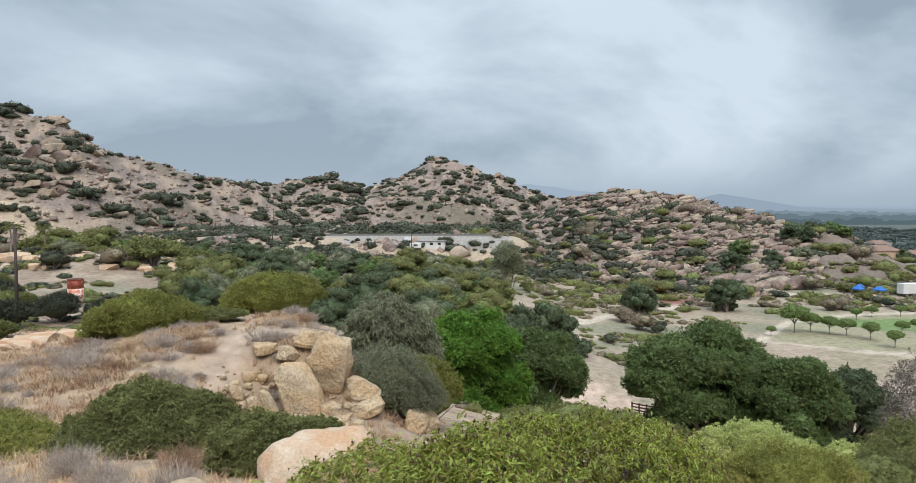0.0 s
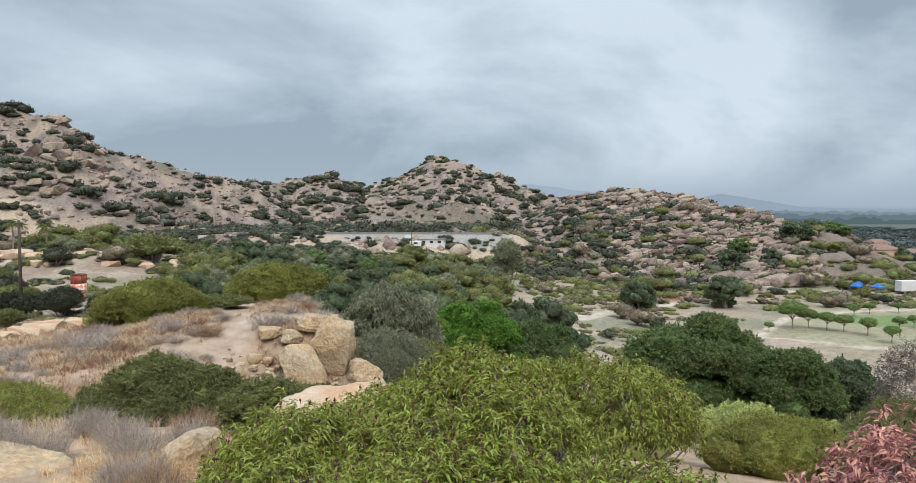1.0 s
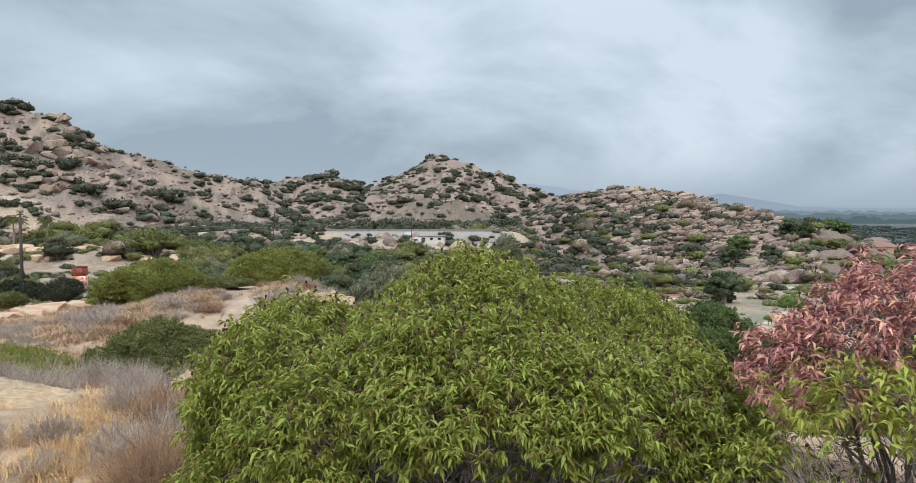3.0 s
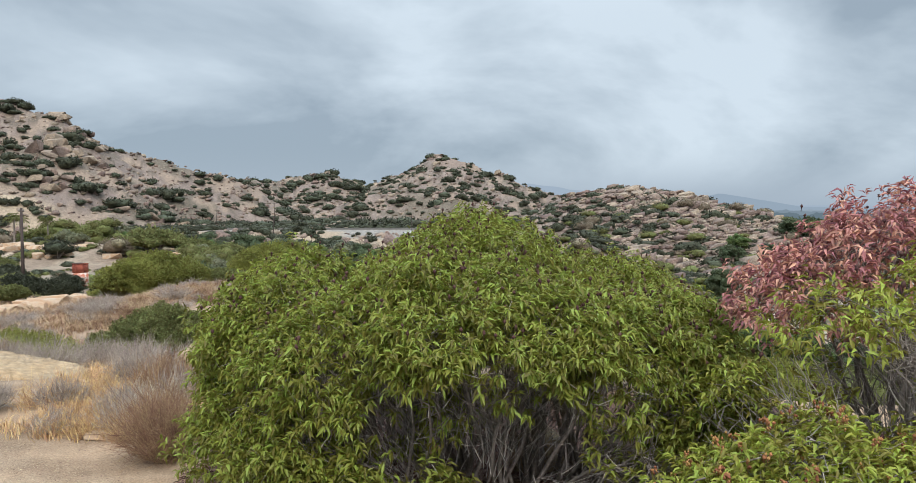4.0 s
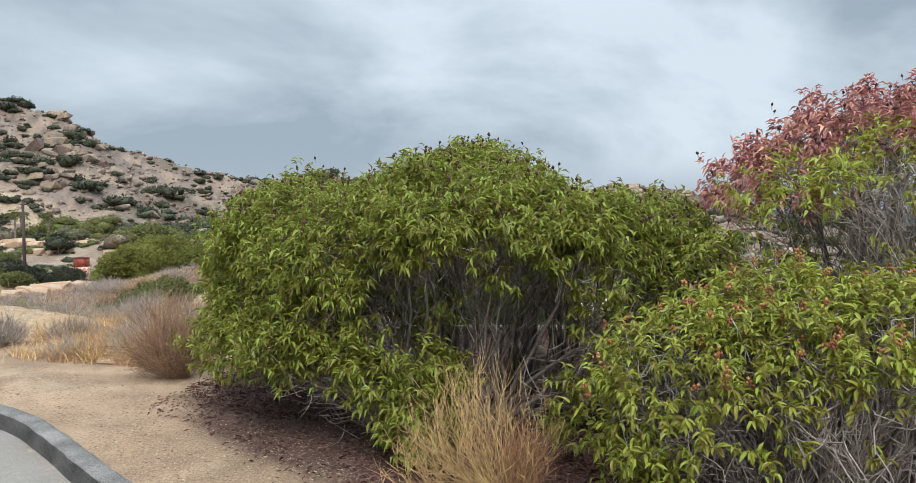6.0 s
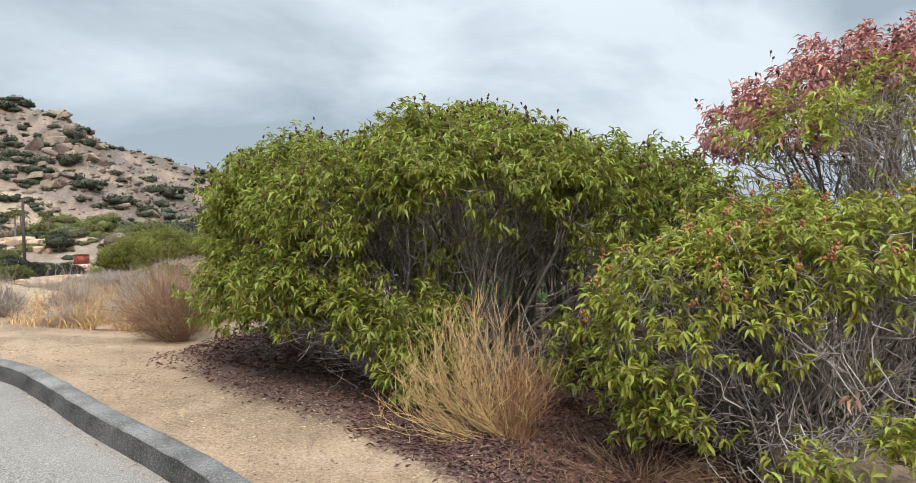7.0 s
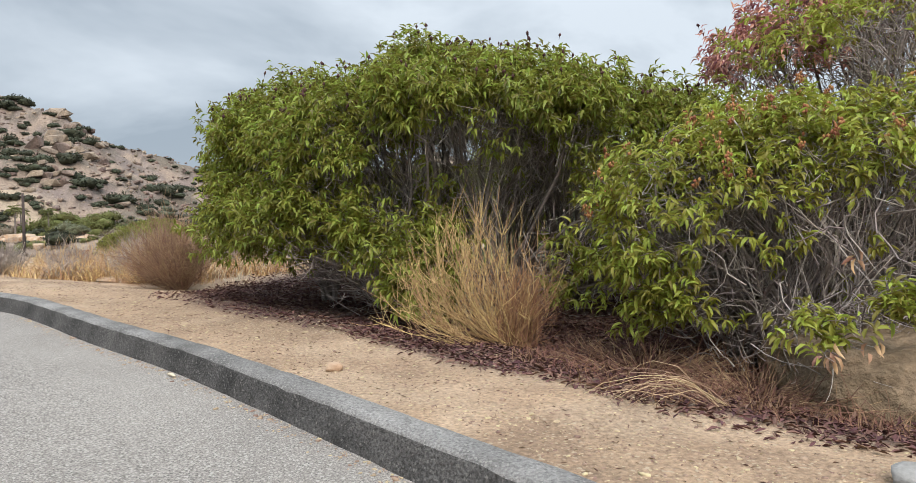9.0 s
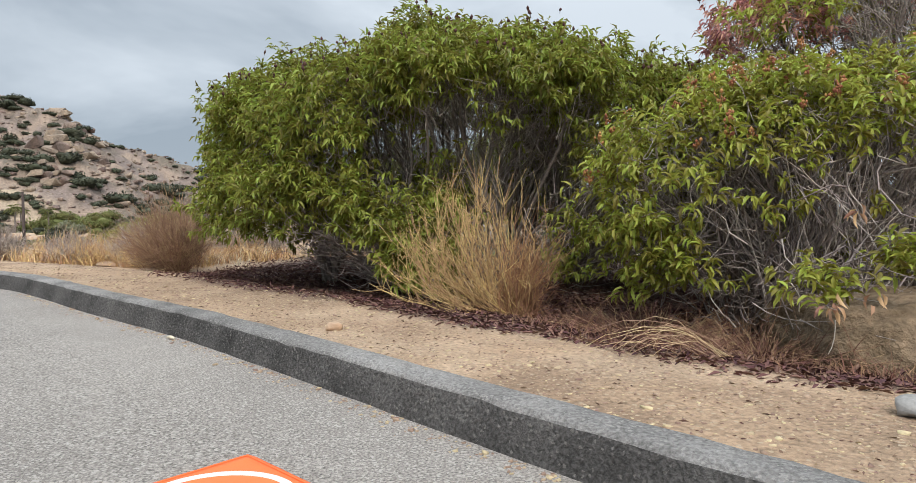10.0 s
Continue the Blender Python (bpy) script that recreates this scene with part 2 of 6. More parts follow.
def lattice(ix, iy, seed):
    h = (ix.astype(np.int64) * 374761393 + iy.astype(np.int64) * 668265263 + seed * 974634777) & 0xFFFFFFFF
    h = ((h ^ (h >> 13)) * 1274126177) & 0xFFFFFFFF
    return ((h ^ (h >> 16)) & 0xFFFF) / 65535.0


def vnoise(x, y, seed=0):
    x, y = np.asarray(x, float), np.asarray(y, float)
    ix, iy = np.floor(x), np.floor(y)
    fx, fy = x - ix, y - iy
    fx, fy = fx * fx * (3 - 2 * fx), fy * fy * (3 - 2 * fy)
    a, b = lattice(ix, iy, seed), lattice(ix + 1, iy, seed)
    c, d = lattice(ix, iy + 1, seed), lattice(ix + 1, iy + 1, seed)
    return (a + (b - a) * fx) * (1 - fy) + (c + (d - c) * fx) * fy


def fbm(x, y, seed=0, octaves=4):
    """Noise about 0, within about -1 to 1."""
    total, amp = 0.0, 0.5
    for o in range(octaves):
        total = total + amp * (2 * vnoise(np.asarray(x) * 2**o, np.asarray(y) * 2**o, seed + o * 7) - 1)
        amp *= 0.5
    return total


def ss(a, b, v):
    t = np.clip((np.asarray(v, float) - a) / (b - a), 0, 1)
    return t * t * (3 - 2 * t)


# ---------------------------------------------------------------- the ground
# the kerb's road-side foot, from behind the drone to the far bend
KERB_KEYS = [(5.2, -3.0), (2.57, -0.38), (1.17, 1.045), (0.165, 2.08), (-0.79, 3.085), (-1.8, 4.1), (-2.85, 5.02), (-3.95, 6.05), (-4.75, 6.66), (-7.2, 8.0), (-10.5, 9.1), (-15, 9.9), (-24, 10.3)]


def spline(keys, step):
    """A smooth line through the keys, resampled evenly."""
    p = np.array(keys, float)
    p = np.vstack([2 * p[0] - p[1], p, 2 * p[-1] - p[-2]])
    out = []
    for i in range(1, len(p) - 2):
        t = np.linspace(0, 1, 40, endpoint=False)[:, None]
        a, b, c, d = p[i - 1], p[i], p[i + 1], p[i + 2]
        out.append(0.5 * (2 * b + (c - a) * t + (2 * a - 5 * b + 4 * c - d) * t**2 + (3 * b - a - 3 * c + d) * t**3))
    out = np.vstack(out + [p[-2:-1]])
    s = np.r_[0, np.cumsum(np.linalg.norm(np.diff(out, axis=0), axis=1))]
    n = np.arange(0, s[-1], step)
    return np.stack([np.interp(n, s, out[:, k]) for k in range(out.shape[1])], 1)


KERB_LINE = spline(KERB_KEYS, 0.12)
_d = np.gradient(KERB_LINE, axis=0)
_d /= np.linalg.norm(_d, axis=1)[:, None]
KERB_OUT = np.stack([_d[:, 1], -_d[:, 0]], 1)  # towards the dirt strip


def kerb_side(x, y):
    """Metres beyond the kerb's foot, towards the bushes; negative on the road."""
    x, y = np.asarray(x, float), np.asarray(y, float)
    shape = x.shape
    q = np.stack([x.ravel(), y.ravel()], 1)
    out = np.full(len(q), 99.0)
    near = np.abs(q).max(1) < 26
    if near.any():
        pts = q[near]
        best, side = np.full(len(pts), 1e9), np.zeros(len(pts))
        for k, n in zip(KERB_LINE, KERB_OUT):
            v = pts - k
            d2 = (v * v).sum(1)
            hit = d2 < best
            best[hit], side[hit] = d2[hit], v[hit] @ n
        out[near] = np.where(best < 0.5, side, np.sqrt(best) * np.sign(side))
    return out.reshape(shape)


# ridge lines: (x, y, z) along each crest, with the fall across and the fall towards the road
RIDGES = [
    (0.62, 0.44, [(-420, 400, 105), (-285, 402, 74), (-236, 392, 57), (-228, 398, 47), (-194, 420, 36), (-160, 442, 27), (-146, 462, 21), (-150, 520, 20)]),
    (0.50, 0.30, [(-300, 560, 40), (-190, 566, 29), (-160, 570, 29), (-147, 602, 36), (-120, 602, 38.5), (-103, 622, 32), (-90, 642, 28), (-61, 648, 40), (-34, 650, 51), (-20, 648, 57.5), (-8, 648, 55), (9, 642, 50), (37, 632, 38), (64, 620, 27), (89, 590, 17)]),
    (0.42, 0.19, [(66, 470, 10), (88, 440, 15.5), (113, 440, 18.0), (146, 432, 14.2), (164, 430, 7), (180, 412, -3), (190, 384, -8.5), (192, 366, -12)]),
    (0.30, 0.16, [(36, 262, -14.5), (45, 252, -15.5)]),
]


def ridge_height(x, y):
    best = np.full(np.shape(x), -60.0)
    wob = fbm(x / 60.0, y / 60.0, 5) * 22
    for ks, kf, keys in RIDGES:
        k = np.array(keys, float)
        for a, b in zip(k[:-1], k[1:]):
            ab = b[:2] - a[:2]
            t = np.clip(((x - a[0]) * ab[0] + (y - a[1]) * ab[1]) / (ab @ ab), 0, 1)
            dx, dy = x - (a[0] + t * ab[0]), y - (a[1] + t * ab[1])
            drop = np.sqrt((ks * dx) ** 2 + (np.where(dy < 0, kf, ks) * dy) ** 2)
            drop = drop * (1 + 0.012 * wob)
            best = np.maximum(best, a[2] + t * (b[2] - a[2]) - drop)
    return best


def height(x, y):
    x, y = np.asarray(x, float), np.asarray(y, float)
    valley = -18 - 8 * np.tanh(x / 30.0) - 1.2 * ss(100, 170, y) * ss(20, 60, x)
    # the bluff on which the road lies falls to the valley; its left part runs on as a mound
    by_rocks = ss(-14.5, -9.5, x) * ss(22, 28, y)
    mound = 0.12 - (2.7 + 1.9 * by_rocks) * ss(11, 28, y) + (ss(-30, -15, x) + 2.0 * by_rocks) * ss(30 + 4.3 * by_rocks, 42 - 3.4 * by_rocks, y)
    mound = mound - 1.0 * ss(-16, -25, x) * ss(30, 42, y)
    left = mound + (valley - mound) * ss(47, 96, y)
    f = np.clip((y + 0.15 * np.maximum(x, 0) - 10.5) / 74, 0, 1.2)
    right = 0.12 + (valley - 0.12) * (1 - np.sqrt((1 - f) ** 2 + 0.012) + 0.0055) * ss(9, 17, y)
    right = np.maximum(right, valley)
    edge = 7.0 - 0.42 * np.clip(y - 8, 0, 60)
    w = 1 - ss(-2.2, 2.8, x - edge + 1.5 * fbm(x / 6, y / 6, 3))
    z = left * w + right * (1 - w)
    # the pale knoll beyond the tank
    z = z + 4.5 * np.exp(-(((x + 106) / 30) ** 2 + ((y - 176) / 20) ** 2))
    # the railway bank
    bank = ss(255, 284, y) * (1 - ss(22, 50, x))
    z = z + (-5.0 - z) * bank
    rh = ridge_height(x, y)
    far = ss(150, 330, np.hypot(x, y))
    rocky = far * np.clip((rh - z + 6) / 16.0, 0, 1)
    z = np.maximum(z, rh)
    z = z + rocky * (4.6 * fbm(x / 26, y / 26, 11) + 2.2 * np.abs(fbm(x / 9, y / 9, 12)) * 2 - 1.2)
    rough = ss(9, 30, np.hypot(x, y))
    z = z + rough * (1 - bank) * 0.35 * fbm(x / 5, y / 5, 21, 3)
    # the road lies a kerb's height lower
    k = kerb_side(x, y)
    z = z - 0.17 * ss(0.9, 2.6, k)
    z = z + np.where(np.abs(k) < 90, 0.018 * fbm(x * 1.6, y * 1.6, 31, 3) + 0.008 * fbm(x * 7, y * 7, 32, 3) * ss(0.3, 0.6, k), 0)
    return np.where(k < 0.12, np.minimum(z, -0.06), z)


def h1(x, y):
    return float(height(np.array([x]), np.array([y]))[0])


LIT = [(-0.6, 7.6, 2.75), (1.6, 6.2, 2.6), (3.2, 4.2, 2.2), (2.0, 3.9, 1.5), (4.5, 6.5, 3.0), (0.6, 4.9, 1.4), (-1.8, 8.6, 1.6), (0.0, 10.0, 3.4), (3.5, 9.0, 3.2)]


def in_park(x, y):
    """The open park: dry lawn and bare dirt inside its trail."""
    x, y = np.asarray(x, float), np.asarray(y, float)
    return ss(-2, 3, x - np.interp(y, [92, 133, 172], [51, 61, 88])) * ss(92, 97, y) * ss(177, 171, y)


def ground_tint(x, y):
    """Base colour of the ground by what covers it."""
    n1, n2 = fbm(x / 3.0, y / 3.0, 41), fbm(x / 0.7, y / 0.7, 42)
    r = np.hypot(x, y)
    c = np.zeros((*np.shape(x), 3))

    def lay(colour, share):
        s = np.clip(share, 0, 1)[..., None]
        c[...] = c * (1 - s) + np.array(colour) * s

    lay((0.36, 0.29, 0.21), np.ones(np.shape(x)))
    lay((0.378, 0.264, 0.172), ss(45, 20, r))
    n3 = fbm(x / 0.3, y / 0.3, 51)
    lay((0.30, 0.205, 0.135), 0.8 * ss(0.02, 0.35, n3) * ss(45, 20, r))
    lay((0.43, 0.315, 0.215), 0.8 * ss(0.05, 0.35, n2) * ss(45, 20, r))
    # dry grass on the bluff and its mound
    lay((0.30, 0.215, 0.145), ss(-0.25, 0.15, n1 + 0.1) * ss(8, 12, y) * ss(70, 50, y))
    lay((0.325, 0.235, 0.165), ss(0.05, 0.3, fbm(x / 5, y / 5, 44)) * ss(18, 24, y) * ss(70, 50, y))
    lay((0.225, 0.168, 0.125), 0.8 * ss(0.0, 0.3, fbm(x / 1.6, y / 1.6, 55)) * ss(24, 28, y) * ss(60, 50, y))
    # trail on the mound
    tx = -9.8 - 0.27 * (y - 28) - 1.2 * np.sin(y / 4.0)
    lay((0.34, 0.255, 0.19), ss(1.5, 0.6, np.abs(x - tx) + 0.5 * n1) * ss(27, 31, y) * ss(46, 42, y))
    lay((0.34, 0.265, 0.20), ss(0.9, 0.4, np.abs(y - 41 - 0.06 * (x + 10)) + 0.5 * n1) * ss(-14, -12, x) * ss(-5, -8, x))
    # fallen leaves under the bushes
    lit = np.zeros(np.shape(x))
    for lx, ly, lr in LIT:
        lit = np.maximum(lit, ss(1.0, 0.78, np.hypot(x - lx, y - ly) / lr + 0.16 * n2))
    lit = lit * ss(0.95, 1.3, kerb_side(x, y) + 0.12 * n2)
    lay((0.115, 0.068, 0.055), lit)
    # valley: scrub soil, sand flats, the park
    vall = ss(60, 90, y)
    lay((0.265, 0.212, 0.158), vall)
    lay((0.18, 0.17, 0.115), vall * ss(-0.1, 0.3, fbm(x / 14, y / 14, 45)))
    lay((0.30, 0.245, 0.185), ss(0.0, 0.2, fbm(x / 9, y / 7, 46)) * ss(84, 92, y) * ss(150, 120, y) * ss(12, 20, x) * ss(75, 45, x))
    lay((0.41, 0.31, 0.24), ss(9.5, 7.5, np.hypot((x - 18.5) * 0.9, (y - 83) * 0.95) + 2 * n1))
    park = in_park(x, y)
    lay((0.29, 0.225, 0.172), park)
    lay((0.235, 0.195, 0.135), park * ss(0.0, 0.25, fbm(x / 12, y / 9, 47)))
    lawn = park * ss(0, 3, y - 134 + 0.65 * (x - 61))
    lay((0.235, 0.215, 0.135), lawn)
    lay((0.12, 0.175, 0.06), lawn * ss(0.30, 0.75, ss(144, 150, y) * ss(168, 160, y) * ss(88, 96, x) + 0.25 * n1))
    for a, b, wid in (((61, 133), (81, 120), 1.1), ((81, 120), (130, 100), 1.1), ((61, 133), (79, 158), 1.2), ((79, 158), (101, 170), 1.2), ((101, 170), (160, 182), 1.3), ((54, 95), (90, 91), 1.3), ((26, 143), (39, 162), 2.0), ((48, 170), (72, 195), 1.6), ((84, 214), (132, 211), 1.8), ((88, 240), (112, 292), 2.5)):
        a, b = np.array(a, float), np.array(b, float)
        ab = b - a
        t = np.clip(((x - a[0]) * ab[0] + (y - a[1]) * ab[1]) / (ab @ ab), 0, 1)
        lay((0.39, 0.33, 0.26), ss(wid * 1.25, wid * 0.8, np.hypot(x - a[0] - t * ab[0], y - a[1] - t * ab[1]) + 0.5 * n1))
    lay((0.20, 0.075, 0.06), ss(10, 7, np.hypot((x - 64), (y - 199) * 0.7) + 3 * n1))
    lay((0.37, 0.30, 0.225), ss(1.2, 0.5, np.hypot((x + 104) / 34, (y - 172) / 24) + 0.5 * n1))
    lay((0.34, 0.27, 0.20), ss(52, 58, y) * ss(112, 100, y) * ss(-24, -32, x + 0.05 * y))
    # brown soil and dry scrub among the pale rocks of the near slope
    lay((0.215, 0.16, 0.118), 0.9 * ss(-0.22, 0.12, fbm(x / 7, y / 7, 54)) * ss(55, 62, y) * ss(240, 215, y) * ss(-22, -30, x))
    # railway bank: pale cut slopes, ballast along the top
    bank = ss(250, 262, y) * (1 - ss(20, 34, x))
    lay((0.29, 0.225, 0.165), bank)
    lay((0.34, 0.27, 0.19), bank * ss(-0.1, 0.2, fbm(x / 12, y / 8, 48)))
    lay((0.23, 0.215, 0.195), ss(268, 271, y + 2 * n1) * ss(294, 288, y) * ss(-52, -46, x) * (1 - ss(18, 26, x)))
    lay((0.24, 0.225, 0.205), ss(279, 280.5, y) * ss(287, 285, y) * (1 - ss(18, 26, x)) * ss(-175, -165, x))
    lay((0.33, 0.33, 0.32), ss(3.2, 2.2, np.abs(x + 19 + 0.05 * (y - 262))) * ss(252, 258, y) * ss(284, 280, y))
    # hills
    rh = np.maximum(ss(-2, 4, ridge_height(x, y) - (-18 - 8 * np.tanh(x / 30.0))) * ss(285, 305, y + np.where(x > 30, 60, 0)), ss(288, 294, y) * (1 - ss(30, 50, x)))
    # greyed soil tones: the hills' distance haze is put into their colour
    lay((0.18, 0.140, 0.12), rh)
    lay((0.24, 0.187, 0.155), rh * ss(0.0, 0.25, fbm(x / 5, y / 9, 52)))
    lay((0.125, 0.10, 0.08), rh * ss(0.02, 0.22, fbm(x / 4, y / 6, 53)))
    lay((0.125, 0.105, 0.078), 0.8 * rh * ss(0.0, 0.3, fbm(x / 30, y / 30, 49)))
    lay((0.25, 0.19, 0.145), rh * ss(0.10, 0.28, fbm(x / 11, y / 11, 50)))
    # spur soil darkened: shade in the gaps between blocks put into its colour
    lay((0.125, 0.098, 0.078), 0.75 * rh * ss(55, 105, x) * ss(480, 460, y))
    lay((0.21, 0.155, 0.125), ss(20, 10, np.hypot(x + 8, (y - 636) * 0.6) + 5 * n1))
    lay((0.40, 0.31, 0.22), ss(11, 7, np.hypot(x + 86, (y - 632) * 0.4)))
    # far plain made bluish: haze put into the ground colour
    lay((0.062, 0.075, 0.072), ss(480, 700, r) * ss(0.25, 0.35, x / np.maximum(y, 1)))
    return c


def build_ground():
    front = np.radians(np.arange(-46, 46.01, 0.16))
    back = np.radians(np.arange(47.5, 312.6, 2.5))
    th = np.concatenate([front, back])
    r = [0.4]
    while r[-1] < 4850:
        r.append(r[-1] * (1.028 if r[-1] < 40 else 1.0135 if r[-1] < 700 else 1.09))
    r = np.array(r)
    R, T = np.meshgrid(r, th, indexing="ij")
    X, Y = R * np.sin(T), R * np.cos(T)
    Z = height(X, Y)
    nr, nt = R.shape
    verts = np.stack([X, Y, Z], -1).reshape(-1, 3)
    i, j = np.meshgrid(np.arange(nr - 1), np.arange(nt), indexing="ij")
    a, b = i * nt + j, i * nt + (j + 1) % nt
    quads = np.stack([a, a + nt, b + nt, b], -1).reshape(-1, 4)
    cap = np.array([[nr * nt, k, (k + 1) % nt] for k in range(nt)])
    verts = np.vstack([verts, [[0, 0, -0.06]]])
    me = mesh_of("ground", verts, [quads, cap], GROUND)
    smooth(me)
    tint = ground_tint(verts[:, 0], verts[:, 1])
    at = me.attributes.new("tint", "FLOAT_COLOR", "POINT")
    at.data.foreach_set("color", np.c_[tint, np.ones(len(tint))].astype(np.float32).ravel())
    return tagged(new("ground", me), "dry tan earth falling to a scrubby valley under rocky hills", "ground", kind="structure")


build_ground()


def build_road():
    line, out = KERB_LINE, KERB_OUT
    offs = np.array([0.10, -0.06, -0.35, -1.0, -2.2, -4.0, -6.5])
    V = np.array([[*(p + n * o), 0.0 - 0.01 * max(0, -o - 0.3)] for p, n in zip(line, out) for o in offs])
    m = len(offs)
    F = np.array([[i * m + j, i * m + j + 1, (i + 1) * m + j + 1, (i + 1) * m + j] for i in range(len(line) - 1) for j in range(m - 1)])
    tagged(new("road", smooth(mesh_of("road", V, F, ASPHALT))), "worn light grey asphalt road beside the kerb", "road", kind="structure")
    # kerb: battered face, rounded nose, uneven top
    prof = [(-0.012, -0.03), (0.0, 0.012), (0.016, 0.056), (0.030, 0.106), (0.038, 0.136), (0.054, 0.151), (0.09, 0.156), (0.15, 0.155), (0.195, 0.149), (0.215, 0.128), (0.225, 0.02)]
    rng = np.random.default_rng(3)
    V = []
    for i in range(len(line)):
        s = i * 0.12
        for o, z in prof:
            wob = 0.0035 * fbm(np.array([s * 1.1]), np.array([o * 9 + z * 9]), 61, 3)[0] + 0.0022 * rng.normal()
            V.append([*(line[i] + out[i] * (o + wob * (z > 0))), z + (0.7 * wob if z > 0.1 else 0)])
    m = len(prof)
    F = np.array([[i * m + j, (i + 1) * m + j, (i + 1) * m + j + 1, i * m + j + 1] for i in range(len(line) - 1) for j in range(m - 1)])
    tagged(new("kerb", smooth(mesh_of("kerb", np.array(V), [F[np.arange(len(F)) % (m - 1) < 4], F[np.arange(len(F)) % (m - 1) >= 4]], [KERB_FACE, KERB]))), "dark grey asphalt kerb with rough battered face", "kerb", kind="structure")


build_road()


# ---------------------------------------------------------------- plants: leaves, stems, shrubs, trees
def unit(v):
    return v / np.maximum(np.linalg.norm(v, axis=-1, keepdims=True), 1e-9)


def leaves_at(P, D, L, W, rng, bend=0.5, fold=0.5, full=2):
    """Folded, drooping blades: P base, D way, L length, W width. Returns vertices and triangles."""
    n = len(P)
    up = unit(np.array([0, 0, 1.0]) + 0.35 * rng.normal(size=(n, 3)))
    S = unit(np.cross(D, up))
    N = unit(np.cross(S, D))
    L, W = L[:, None], W[:, None]
    bend = (bend * (0.6 + 0.8 * rng.random(n)))[:, None]
    if full == 2:
        c1 = P + D * L * 0.36 + N * L * 0.02
        c2 = P + D * L * 0.74 - N * L * bend * 0.22
        tip = P + D * L * 0.96 - N * L * bend * 0.62
        lift = N * W * fold
        V = np.stack([P, c1 - S * W * 0.5 + lift, c1, c1 + S * W * 0.5 + lift, c2 - S * W * 0.42 + lift * 0.8, c2, c2 + S * W * 0.42 + lift * 0.8, tip], 1)
        T = np.array([[0, 2, 1], [0, 3, 2], [1, 2, 5], [1, 5, 4], [2, 3, 6], [2, 6, 5], [4, 5, 7], [5, 6, 7]])
    elif full == 1:
        c = P + D * L * 0.45
        lift = N * W * fold
        tip = P + D * L * 0.97 - N * L * bend * 0.5
        V = np.stack([P, c - S * W * 0.5 + lift, c, c + S * W * 0.5 + lift, tip], 1)
        T = np.array([[0, 2, 1], [0, 3, 2], [1, 2, 4], [2, 3, 4]])
    else:
        mid = P + D * L * 0.5 + N * W * fold * 0.4
        tip = P + D * L - N * L * bend * 0.4
        V = np.stack([P, mid - S * W * 0.5, tip, mid + S * W * 0.5], 1)
        T = np.array([[0, 2, 1], [0, 3, 2]])
    F = (np.arange(n) * V.shape[1])[:, None, None] + T[None]
    return V.reshape(-1, 3), F.reshape(-1, 3)


def crown_points(lobes, count, rng, low=-0.35, shell=(0.86, 1.03), lump=0.16, keep=None, zmin=None):
    """Points on the outer shell of a group of ellipsoid lobes (x, y, z, rx, ry, rz), with gaps, and the way outward."""
    lob = np.array(lobes, float)
    area = (lob[:, 3] * lob[:, 4] + lob[:, 3] * lob[:, 5] + lob[:, 4] * lob[:, 5])
    pts, outs = [], []
    got = 0
    for _ in range(12):
        n = int(count * 1.7)
        k = rng.choice(len(lob), n, p=area / area.sum())
        d = unit(rng.normal(size=(n, 3)))
        d = d[(ok := d[:, 2] > low)]
        k = k[ok]
        c, r = lob[k, :3], lob[k, 3:]
        s = rng.uniform(*shell, size=len(d))
        bumps = np.sin(d[:, 0] * 5.1 + k * 2.1) * np.sin(d[:, 1] * 4.3 + k) * np.sin(d[:, 2] * 4.7 + k * 1.7) + 0.6 * np.sin(d[:, 0] * 11 + d[:, 2] * 9 + k) * np.sin(d[:, 1] * 10.3 - d[:, 2] * 7)
        p = c + d * r * (s + lump * bumps)[:, None]
        inside = np.zeros(len(p), bool)
        for i, e in enumerate(lob):
            q = (((p - e[:3]) / e[3:]) ** 2).sum(1)
            inside |= (q < 0.66) & (k != i)
        good = ~inside
        if zmin is not None:
            good &= p[:, 2] > zmin
        if keep is not None:
            good &= keep(p, rng)
        pts.append(p[good])
        outs.append(unit(d / r)[good])
        got += good.sum()
        if got >= count:
            break
    return np.vstack(pts)[:count], np.vstack(outs)[:count]


def rosettes(P, O, per, L, W, rng, droop=0.45, up=0.5, bend=0.6, fold=0.5, full=2, spread=(0.5, 1.35), stem=0.0):
    """Leaves round each twig end: P the ends, O the ways outward."""
    n = len(P)
    axis = unit(O + np.array([0, 0, up]) + 0.3 * rng.normal(size=(n, 3)))
    rep = np.repeat(np.arange(n), per)
    A = axis[rep]
    side = unit(np.cross(A, rng.normal(size=A.shape)))
    ang = rng.uniform(*spread, size=len(rep))[:, None]
    D = unit(A * np.cos(ang) + side * np.sin(ang) - np.array([0, 0, droop]) * rng.uniform(0.4, 1.3, size=(len(rep), 1)))
    size = rng.uniform(0.7, 1.2, size=len(rep))
    B = P[rep] - A * (rng.random((len(rep), 1)) * L * 1.3) + D * stem
    return leaves_at(B, D, L * size, W * size, rng, bend, fold, full)


